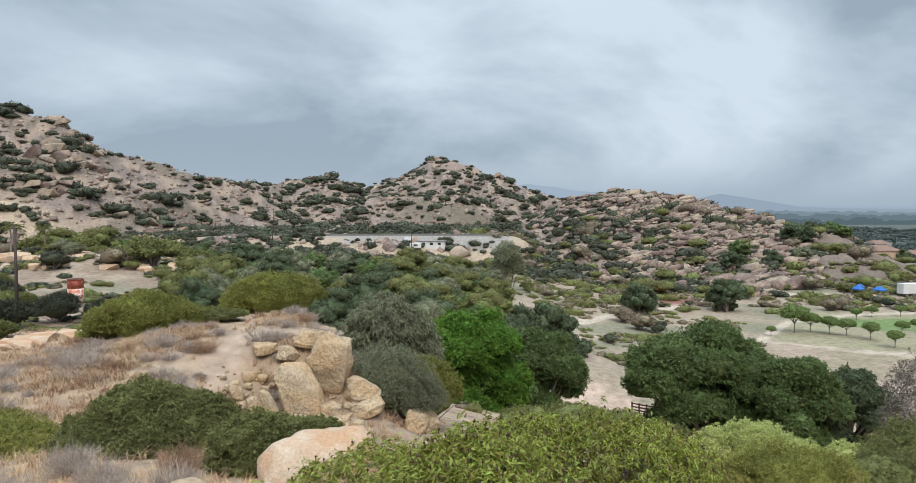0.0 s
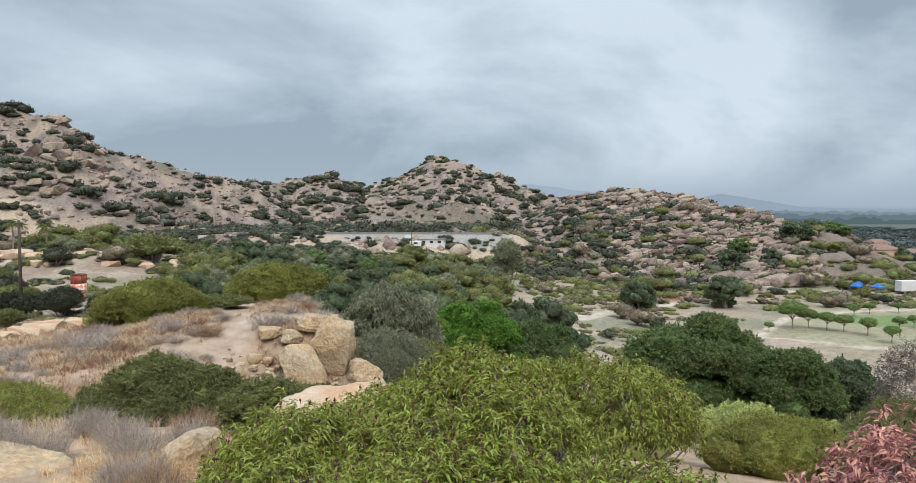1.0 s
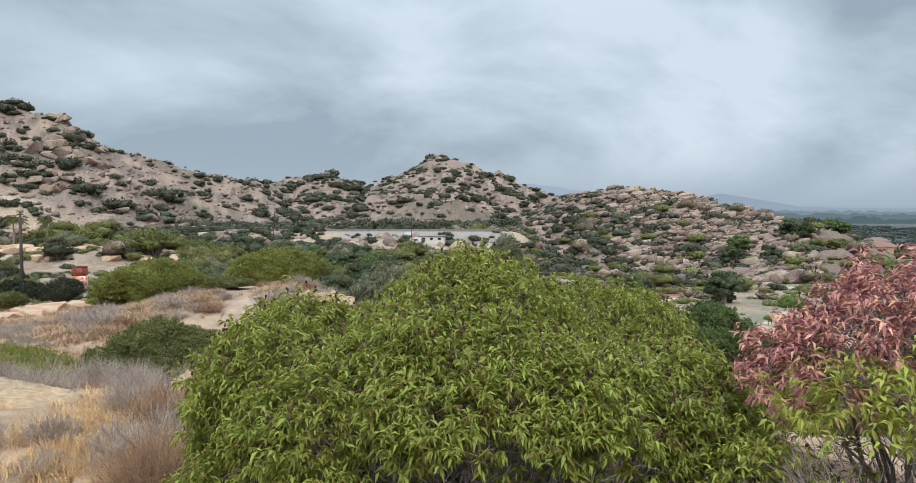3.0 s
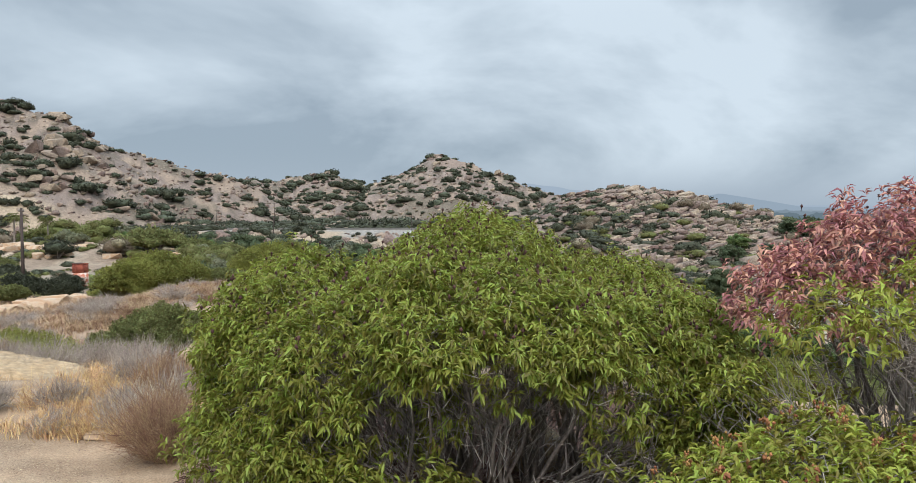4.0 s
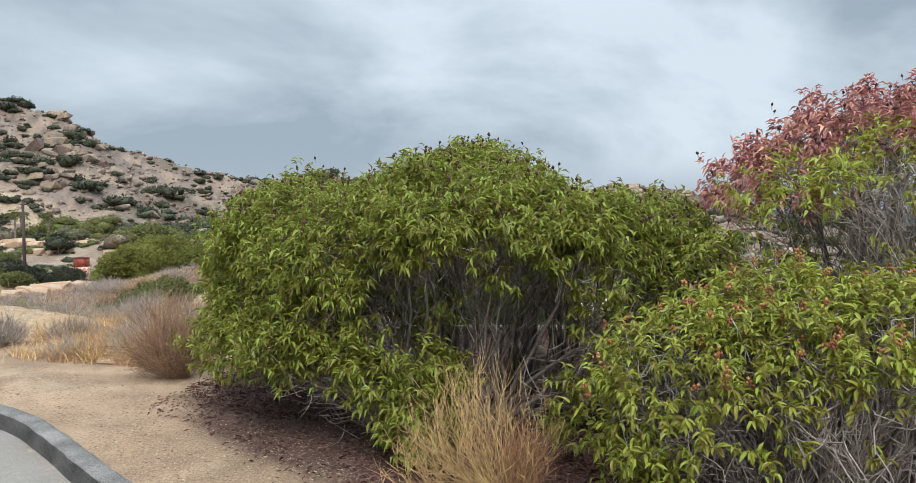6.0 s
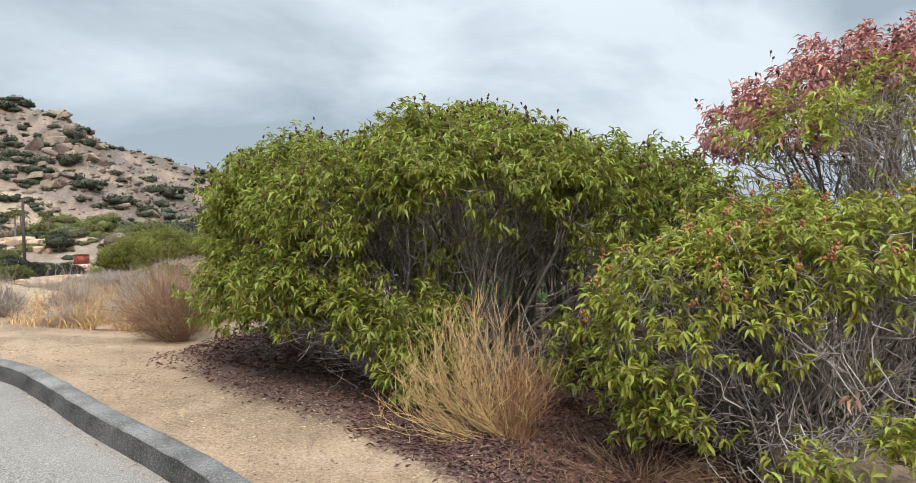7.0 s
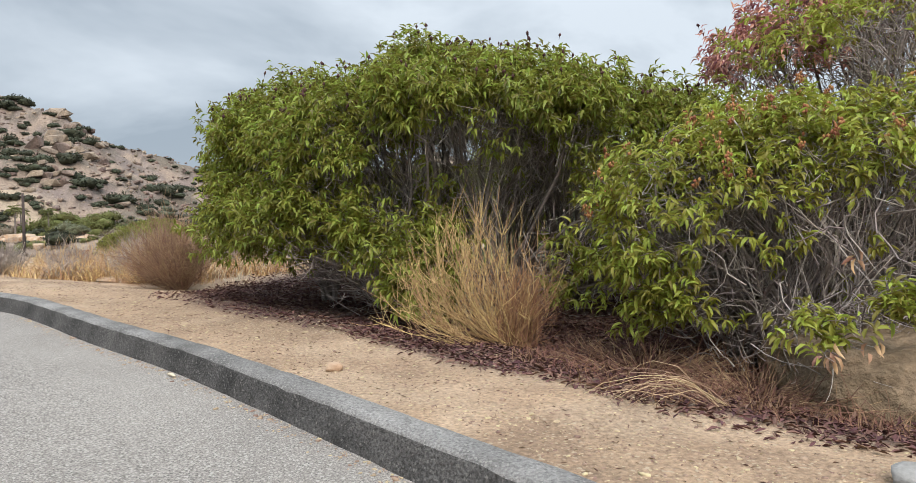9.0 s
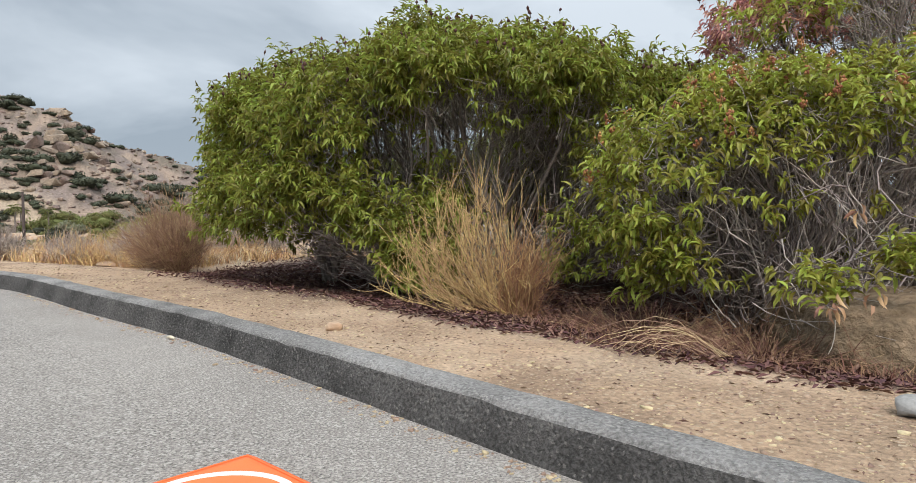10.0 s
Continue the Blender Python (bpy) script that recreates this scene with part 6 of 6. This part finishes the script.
    tagged(new("hill_chaparral", mesh_of("hill_chaparral", V, F, CHAPARRAL)), "dark green chaparral scattered over the far hillsides", "chaparral", kind="stuff")
    n = 2600
    kx, ky = rng.uniform(-215, 24, n), rng.uniform(246, 300, n)
    ok = (fbm(kx / 14, ky / 9, 75) > 0.04) & ~((ky > 276) & (ky < 292) & (kx > -60))
    kx, ky = kx[ok], ky[ok]
    s = 0.4 + rng.exponential(0.5, len(kx))
    V, F = scatter(shard_mesh("bank_rock", (1.2, 1.0, 0.6), 760, HILL_ROCK, 13), np.c_[kx, ky, height(kx, ky) + 0.1, s], rng, (0.65, 1.35), 0.2)
    tagged(new("bank_rocks", mesh_of("bank_rocks", V, F, HILL_ROCK)), "pale broken sandstone over the railway bank", "rocks", kind="stuff")
    # left valley
    n = 7000
    vx, vy = rng.uniform(-150, 14, n), rng.uniform(58, 258, n)
    ok = (vx > -0.74 * vy) & (vx < 0.08 * vy) & (fbm(vx / 10, vy / 10, 76) > -0.06) & ((vx < -0.3 * vy) | (rng.random(n) < 0.5))
    vx, vy = vx[ok][:1700], vy[ok][:1700]
    s = rng.uniform(0.5, 1.7, len(vx)) * np.interp(vy, [60, 250], [0.6, 1.5])
    for mat, k in ((BRUSH, 0), (SAGE, 1), (CHAPARRAL, 2)):
        V, F = scatter(small if k == 0 else temps[k], np.c_[vx, vy, height(vx, vy), s][k::3], rng)
        tagged(new("slope_scrub", mesh_of("slope_scrub", V, F, mat)), "mixed dry and green scrub on the valley slope", "scrub", kind="stuff")
    # valley floor
    n = 9000
    th2, r2 = rng.uniform(0.02, 0.62, n), rng.uniform(84, 330, n)
    vx, vy = r2 * np.sin(th2), r2 * np.cos(th2)
    ok = (fbm(vx / 12, vy / 12, 74) > 0.0) & (in_park(vx, vy) < 0.1) & (np.hypot((vx - 18.5) * 0.9, (vy - 83) * 0.95) > 9.5) & (ridge_height(vx, vy) < -15)
    vx, vy = vx[ok][:1900], vy[ok][:1900]
    s = (0.35 + rng.exponential(0.4, len(vx))).clip(0, 1.8) * np.interp(np.hypot(vx, vy), [90, 180, 300], [0.8, 1.3, 2.4])
    for label, mat, k in (("low dry brush over the valley floor", BRUSH, 0), ("low grey-green scrub over the valley floor", SAGE, 1)):
        V, F = scatter(small if k == 0 else temps[2], np.c_[vx, vy, height(vx, vy), s][k::2], rng)
        tagged(new("valley_scrub", mesh_of("valley_scrub", V, F, mat)), label, "scrub", kind="stuff")
    # bank and far plain
    n = 9000
    x, y = rng.uniform(-220, 30, n), rng.uniform(236, 300, n)
    ok = (np.abs(x / y) < 0.74) & (fbm(x / 16, y / 10, 73) > -0.05) & ~((y > 276) & (y < 292) & (x > -60) & (x < 24))
    x, y = x[ok][:420], y[ok][:420]
    s = rng.uniform(1.0, 3.2, len(x))
    V, F = joined([scatter(temps[i], np.c_[x, y, height(x, y), s][i::5], rng, (0.85, 1.2)) for i in range(5)])
    tagged(new("bank_chaparral", mesh_of("bank_chaparral", V, F, CHAPARRAL)), "dark green shrubs over the railway bank", "chaparral", kind="stuff")
    n = 1500
    th, r = rng.uniform(0.40, 0.66, n), 290 * (1150 / 290) ** rng.random(n)
    x, y = r * np.sin(th), r * np.cos(th)
    ok = (ridge_height(x, y) < -24) & ~((x < 200) & (y < 215)) & ~((r < 420) & (fbm(x / 40, y / 40, 79) < 0.05)) & ~((np.abs(x - 205) < 32) & (np.abs(y - 318) < 26))
    x, y, r = x[ok], y[ok], r[ok]
    s = rng.uniform(2.6, 5.5, len(x)) * (1 + 1.1 * ss(900, 3500, r))
    V, F = joined([scatter(temps[i], np.c_[x, y, height(x, y), s][i::5], rng, (0.8, 1.4)) for i in range(5)])
    tagged(new("plain_trees", mesh_of("plain_trees", V, F, FAR_TREE)), "dark trees over the far suburban plain", "far trees", kind="stuff")


hill_stuff()

# ---------------------------------------------------------------- hazy mountains on the horizon
def mountain(name, y, keys, mat, label, seed):
    k = np.array(keys, float)
    x = np.linspace(k[0, 0], k[-1, 0], 160)
    z = np.interp(x, k[:, 0], k[:, 1]) + fbm(x / 260, x * 0, seed, 5) * 26 * np.interp(x, k[:, 0], k[:, 1]).clip(0, 200) / 200
    rows = [np.c_[x, np.full(160, y), np.full(160, -60.0)], np.c_[x, np.full(160, y + 60), z * 0.6], np.c_[x, np.full(160, y + 130), z], np.c_[x, np.full(160, y + 330), np.full(160, -60.0)]]
    V = np.vstack(rows)
    F = np.array([[i * 160 + j, i * 160 + j + 1, (i + 1) * 160 + j + 1, (i + 1) * 160 + j] for i in range(3) for j in range(159)])
    tagged(new(name, smooth(mesh_of(name, V, F, mat))), label, "mountains", kind="structure")


# haze painted in as an even blue glow, paler on the farther range
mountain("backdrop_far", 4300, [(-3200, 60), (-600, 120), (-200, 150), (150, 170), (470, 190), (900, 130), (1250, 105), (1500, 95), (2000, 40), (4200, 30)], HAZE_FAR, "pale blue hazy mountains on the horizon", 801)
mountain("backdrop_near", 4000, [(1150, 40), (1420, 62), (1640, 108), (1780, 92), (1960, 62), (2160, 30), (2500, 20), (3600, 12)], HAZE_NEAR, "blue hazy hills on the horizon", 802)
# tree belts paler and bluer with distance: haze put into their glow
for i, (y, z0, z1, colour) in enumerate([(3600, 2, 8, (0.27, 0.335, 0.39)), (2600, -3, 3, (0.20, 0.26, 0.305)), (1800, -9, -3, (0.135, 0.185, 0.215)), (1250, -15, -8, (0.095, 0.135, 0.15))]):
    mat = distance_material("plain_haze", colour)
    x = np.linspace(0.30 * y, 0.95 * y, 420)
    z = z0 + (z1 - z0) * np.clip(0.5 + fbm(x / (y * 0.012), x * 0, 820 + i, 4), 0, 1.2) * np.clip(0.6 + fbm(x / (y * 0.08), x * 0, 830 + i, 2), 0.1, 1.2) * 1.6
    V = np.vstack([np.c_[x, np.full(420, y), np.full(420, -40.0)], np.c_[x, np.full(420, y + 15.0), z], np.c_[x, np.full(420, y + 80.0), np.full(420, -40.0)]])
    F = np.array([[a * 420 + j, a * 420 + j + 1, (a + 1) * 420 + j + 1, (a + 1) * 420 + j] for a in range(2) for j in range(419)])
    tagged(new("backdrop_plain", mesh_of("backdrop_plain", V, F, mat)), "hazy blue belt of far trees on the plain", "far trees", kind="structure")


# ---------------------------------------------------------------- built things in the valley
def box(bm, x0, x1, y0, y1, z0, z1, bevel=0.0):
    made = bmesh.ops.create_cube(bm, size=1.0, matrix=Matrix.LocRotScale(((x0 + x1) / 2, (y0 + y1) / 2, (z0 + z1) / 2), None, (x1 - x0, y1 - y0, z1 - z0)))
    if bevel:
        edges = list({e for v in made["verts"] for e in v.link_edges})
        bmesh.ops.bevel(bm, geom=edges, offset=bevel, segments=1, affect="EDGES")


def mesh_bm(name, bm, mat):
    me = bpy.data.meshes.new(name)
    bm.to_mesh(me)
    bm.free()
    me.materials.append(mat)
    return me


def boxes(name, mat, *rows, bevel=0.0):
    bm = bmesh.new()
    for r in rows:
        box(bm, *r, bevel)
    return mesh_bm(name, bm, mat)


def cylinder(name, mat, r0, r1, z0, z1, sides=16, x=0.0, y=0.0):
    bm = bmesh.new()
    bmesh.ops.create_cone(bm, cap_ends=True, segments=sides, radius1=r0, radius2=r1, depth=z1 - z0, matrix=Matrix.Translation((x, y, (z0 + z1) / 2)))
    return mesh_bm(name, bm, mat)


def window_frame(pane, x0, x1, y, z0, z1, w=0.09):
    """A pale frame of four bars, a little proud of its pane."""
    part("frame", boxes("frame", WHITE_PAINT, (x0 - w, x1 + w, y - 0.05, y + 0.03, z0 - w, z0), (x0 - w, x1 + w, y - 0.05, y + 0.03, z1, z1 + w), (x0 - w, x0, y - 0.05, y + 0.03, z0, z1), (x1, x1 + w, y - 0.05, y + 0.03, z0, z1)), pane, "pale frame")


def utility_pole(x, y, tall, z=None, r=0.17, arm=2.2):
    top = thing("utility_pole", x, y, h1(x, y) if z is None else z, "tall dark wooden utility pole on the slope", "utility pole")
    part("post", smooth(cylinder("post", WOOD_POLE, r, r * 0.65, -0.5, tall, 12)), top)
    part("crossarm", boxes("crossarm", WOOD_POLE, (-arm / 2, arm / 2, -0.08, 0.08, tall - 0.55, tall - 0.4), bevel=0.02), top)
    for sx in (-0.45, -0.2, 0.2, 0.45):
        part("insulator", cylinder("insulator", GREY_STONE, 0.06, 0.04, tall - 0.4, tall - 0.2, 8, sx * arm), top, "grey insulator")
    return top


def water_tank(x, y, z):
    top = thing("water_tank", x, y, z, "rust-red painted tank with a pale graffitied base", "tank", rz=12)
    top.scale = (1.33, 1.33, 1.33)
    part("drum", smooth(cylinder("drum", RUST_RED, 0.90, 0.88, 1.15, 2.3, 28)), top)
    part("base", smooth(cylinder("base", FADED_RED, 0.91, 0.905, -0.6, 1.15, 28)), top, "pale scrawled lower band")
    part("rim", smooth(cylinder("rim", RUST_RED, 0.94, 0.94, 2.26, 2.34, 28)), top, "rolled steel rim")
    part("lid", smooth(cylinder("lid", WOOD_POLE, 0.86, 0.2, 2.34, 2.42, 28)), top, "low dark lid")
    for a in range(6):
        t = radians(a * 60 + 10)
        c, n = 0.89 * math.cos(t), 0.89 * math.sin(t)
        part("rib", boxes("rib", RUST_RED, (c - 0.025, c + 0.025, n - 0.025, n + 0.025, 1.16, 2.26)), top)


def palm(x, y, tall, seed):
    rng = np.random.default_rng(seed)
    top = thing("palm_tree", x, y, h1(x, y), "slim palm tree with drooping green fronds", "palm tree", "palms")
    V, F = tubes([(np.array([[0, 0, -0.3], [0.1, 0, tall * 0.5], [0, 0.1, tall]]), (0.3, 0.22, 0.2))], 8)
    part("trunk", smooth(mesh_of("trunk", V, F, BARK)), top)
    for k in range(16):
        a, e = k * 2.4, rng.uniform(-0.3, 0.9)
        d = np.array([math.cos(a) * math.cos(e), math.sin(a) * math.cos(e), math.sin(e)])
        mid = np.array([0, 0, tall]) + d * 1.5 + [0, 0, 0.3]
        tip = np.array([0, 0, tall]) + d * 2.5 - [0, 0, 0.9]
        spine = bezier((0, 0, tall), mid, tip, 12)
        P = np.repeat(spine[2:], 4, 0)
        s = unit(np.cross(d, [0, 0, 1.0]))
        D = unit(np.where(np.arange(len(P)) % 2, 1, -1)[:, None] * s + d * 0.5 + [0, 0, -0.4] + rng.normal(size=(len(P), 3)) * 0.15)
        V, F = leaves_at(P, D, np.full(len(P), 0.7), np.full(len(P), 0.12), rng, 0.4, 0.3, 0)
        part("frond", mesh_of("frond", V, F, SAGE), top)


utility_pole(-64.4, 97, 12.9, z=-9.3, arm=0.9, r=0.26)
water_tank(-64.6, 112, -8.9)
for i, (x, y, tall) in enumerate([(-126, 186, 9.5), (-119, 190, 8.5), (-131, 196, 10)]):
    palm(x, y, tall, 900 + i)
for x, y, tall in ((-18.5, 262, 13), (-84, 300, 12), (-75.5, 268, 9), (-118, 320, 9)):
    utility_pole(x, y, tall, None, 0.16)

# pale knoll behind the tank
knoll = [shard_mesh("knoll_rock", (1.5, 1.0, 0.6), 930 + i, PALE_STONE, 22) for i in range(4)]
for i in range(60):
    x, y = -128 + 60 * rng0.random(), 158 + 34 * rng0.random()
    s = rng0.uniform(0.8, 2.6)
    ob = thing("knoll_rock", x, y, h1(x, y) + 0.1 * s, "pale weathered sandstone on the knoll", "rock", "knoll rocks", rz=360 * rng0.random(), data=knoll[i % 4])
    ob.scale = (s, s, s)
for i in range(30):
    x, y = -132 + 66 * rng0.random(), 150 + 60 * rng0.random()
    w = rng0.uniform(3, 7)
    copy_thing(scr[i % 6], pose(x, y, h1(x, y) - 0.1, 0, 0, i * 50) @ Matrix.Scale(w / (1.6 + 0.5 * (i % 6)), 4))

# culvert headwall, shed and parked trailer below the bank
shed = thing("shed", -10.8, 268, h1(-10.8, 268) + 0.3, "long low white shed below the railway bank", "shed", rz=-6)
part("wall", boxes("wall", WHITE_PAINT, (-5.5, 5.5, -2, 2, -1.2, 2.1), bevel=0.03), shed)
part("roof", boxes("roof", CONCRETE, (-5.9, 5.9, -2.4, 2.4, 2.1, 2.35), bevel=0.04), shed, "flat pale roof")
for sx in (-3.6, -0.4, 2.8):
    window_frame(part("window", boxes("window", GLASS_DARK, (sx, sx + 1.3, -2.04, -1.99, 0.7, 1.6)), shed, "dark window"), sx, sx + 1.3, -2.04, 0.7, 1.6)
barn = thing("shed", -134, 229, h1(-134, 229), "white-roofed shed among trees at the hill's foot", "shed", rz=20)
part("wall", boxes("wall", STUCCO, (-3.6, 3.6, -2.4, 2.4, -0.6, 3.6), bevel=0.03), barn)
part("roof", boxes("roof", WHITE_PAINT, (-4.0, 4.0, -2.8, 2.8, 3.6, 4.9), bevel=0.4), barn, "pale metal roof")
part("window", boxes("window", GLASS_DARK, (-0.8, 0.8, -2.44, -2.39, 1.2, 2.4)), barn, "dark window")
trailer = thing("trailer", -17.0, 264, h1(-17, 264) + 0.5, "small white trailer parked below the bank", "trailer")
part("body", boxes("body", WHITE_PAINT, (-2.2, 2.2, -1.1, 1.1, 0.3, 2.4), bevel=0.15), trailer)
window_frame(part("window", boxes("window", GLASS_DARK, (-0.8, 0.8, -1.13, -1.09, 1.3, 1.9)), trailer, "dark window"), -0.8, 0.8, -1.13, 1.3, 1.9)
for sx in (-0.9, 0.5):
    part("wheel", boxes("wheel", WOOD_POLE, (sx, sx + 0.6, -1.12, 1.12, -0.1, 0.5), bevel=0.1), trailer, "dark wheel pair")
wall = thing("retaining_wall", -15, 283.5, -6.4, "long pale concrete wall along the railway bank", "wall", kind="structure")
part("wall_face", boxes("wall_face", CONCRETE, (-85, 34, -0.3, 0.3, -1.5, 1.9), bevel=0.04), wall)
part("coping", boxes("coping", CONCRETE, (-85.1, 34.1, -0.4, 0.4, 1.9, 2.15), bevel=0.04), wall)


# gate rails beside the sandy path
def rail_fence(x, y, rz, posts, gap):
    top = thing("rail_fence", x, y, h1(x, y), "short dark wooden rail fence beside the sandy path", "fence", "path fences", rz=rz)
    for i in range(posts):
        part("post", boxes("post", FENCE_WOOD, (i * gap - 0.09, i * gap + 0.09, -0.09, 0.09, -1.0, 1.35), bevel=0.02), top)
    for zz in (0.35, 0.75, 1.15):
        part("rail", boxes("rail", FENCE_WOOD, (0, gap * (posts - 1), -0.04, 0.04, zz - 0.08, zz + 0.08), bevel=0.01), top)


rail_fence(22.6, 86, -35, 4, 0.95)
rail_fence(13.6, 92.5, 12, 3, 1.2)


# beyond the park
def canopy_tent(x, y, s):
    top = thing("canopy_tent", x, y, h1(x, y), "bright blue canopy tent at the park's edge", "tent", "blue tents", rz=20)
    bm = bmesh.new()
    bmesh.ops.create_cone(bm, cap_ends=False, segments=4, radius1=2.6 * s, radius2=0.25, depth=1.1, matrix=pose(0, 0, 3.0, 0, 0, 45))
    part("canopy", mesh_bm("canopy", bm, BLUE_CLOTH), top)
    part("valance", boxes("valance", BLUE_CLOTH, (-1.84 * s, 1.84 * s, -1.84 * s, -1.80 * s, 2.15, 2.47), (-1.84 * s, 1.84 * s, 1.80 * s, 1.84 * s, 2.15, 2.47), (-1.84 * s, -1.8 * s, -1.8 * s, 1.8 * s, 2.15, 2.47), (1.8 * s, 1.84 * s, -1.8 * s, 1.8 * s, 2.15, 2.47)), top)
    for a in (-1.75, 1.75):
        for b in (-1.75, 1.75):
            part("leg", cylinder("leg", CONCRETE, 0.05, 0.05, -0.1, 2.4, 6, a * s, b * s), top, "thin pale leg")


for x, y, s in ((126.5, 208, 0.72), (132.0, 206, 0.8), (129.5, 212, 0.7)):
    canopy_tent(x, y, s)
truck = thing("box_truck", 143, 207, h1(143, 207), "white box truck parked by the tents", "truck", rz=10)
part("cargo_box", boxes("cargo_box", WHITE_PAINT, (-4.5, 2.2, -1.3, 1.3, 0.9, 4.2), bevel=0.08), truck)
part("cab", boxes("cab", WHITE_PAINT, (2.35, 4.3, -1.2, 1.2, 0.6, 2.9), bevel=0.25), truck)
part("windscreen", boxes("windscreen", GLASS_DARK, (4.28, 4.33, -1.0, 1.0, 1.7, 2.6)), truck, "dark windscreen")
for sx in (-3.2, 3.0):
    for sy in (-1.2, 1.0):
        bm = bmesh.new()
        bmesh.ops.create_cone(bm, cap_ends=True, segments=14, radius1=0.5, radius2=0.5, depth=0.3, matrix=pose(sx, sy + 0.1, 0.5, 90, 0, 0))
        wheel = part("wheel", mesh_bm("wheel", bm, WOOD_POLE), truck, "black wheel")
        bm = bmesh.new()
        bmesh.ops.create_cone(bm, cap_ends=True, segments=14, radius1=0.26, radius2=0.26, depth=0.34, matrix=pose(sx, sy + 0.1, 0.5, 90, 0, 0))
        part("rim", mesh_bm("rim", bm, CONCRETE), wheel, "pale steel rim")


def house(x, y, w, d, tall, rz, wallmat, group=""):
    top = thing("house", x, y, h1(x, y), "low suburban house with a brown pitched roof", "house", group, rz=rz)
    part("wall", boxes("wall", wallmat, (-w / 2, w / 2, -d / 2, d / 2, -1, tall)), top)
    bm = bmesh.new()
    e = 0.6
    pts = [bm.verts.new(p) for p in ((-w / 2 - e, -d / 2 - e, tall), (w / 2 + e, -d / 2 - e, tall), (w / 2 + e, d / 2 + e, tall), (-w / 2 - e, d / 2 + e, tall), (-w / 2 + d * 0.3, 0, tall + d * 0.24), (w / 2 - d * 0.3, 0, tall + d * 0.24))]
    for f in ((0, 1, 5, 4), (2, 3, 4, 5), (1, 2, 5), (3, 0, 4), (3, 2, 1, 0)):
        bm.faces.new([pts[i] for i in f])
    part("roof", mesh_bm("roof", bm, ROOF_TILE), top)
    for i in range(4):
        cx = -w / 2 + w * (i + 0.5) / 4
        if i == 1:
            part("door", boxes("door", WHITE_PAINT, (cx - 0.5, cx + 0.5, -d / 2 - 0.04, -d / 2 + 0.02, 0, 2.1)), top, "pale door")
        else:
            w0 = part("window", boxes("window", GLASS_DARK, (cx - 0.9, cx + 0.9, -d / 2 - 0.04, -d / 2 + 0.02, 0.9, 2.2)), top, "dark window")
            window_frame(w0, cx - 0.9, cx + 0.9, -d / 2 - 0.04, 0.9, 2.2)


house(222, 347, 17, 12, 6.0, 12, STUCCO, "suburban houses")
house(252, 360, 14, 10, 3.2, -10, STUCCO, "suburban houses")
house(236, 420, 15, 10, 3.4, 5, WHITE_PAINT, "suburban houses")
house(300, 470, 16, 10, 3.4, 20, WHITE_PAINT, "suburban houses")
house(330, 560, 18, 11, 3.4, -15, STUCCO, "suburban houses")
for i, (x, y, w, h) in enumerate([(155, 300, 16, 11), (196, 345, 11, 10), (208, 366, 12, 10), (232, 342, 9, 8), (246, 335, 10, 12), (178, 330, 12, 8), (186, 318, 9, 7), (140, 268, 9, 7), (126, 262, 8, 6), (162, 282, 8, 6), (108, 258, 11, 9), (118, 276, 10, 8), (214, 330, 8, 6)]):
    copy_thing(woods[i % 5], pose(x, y, h1(x, y) - 0.2, 0, 0, i * 77) @ Matrix.Diagonal((w / (7 + i % 5), w / (7 + i % 5), h / (5.2 + 0.7 * (i % 5)), 1)))
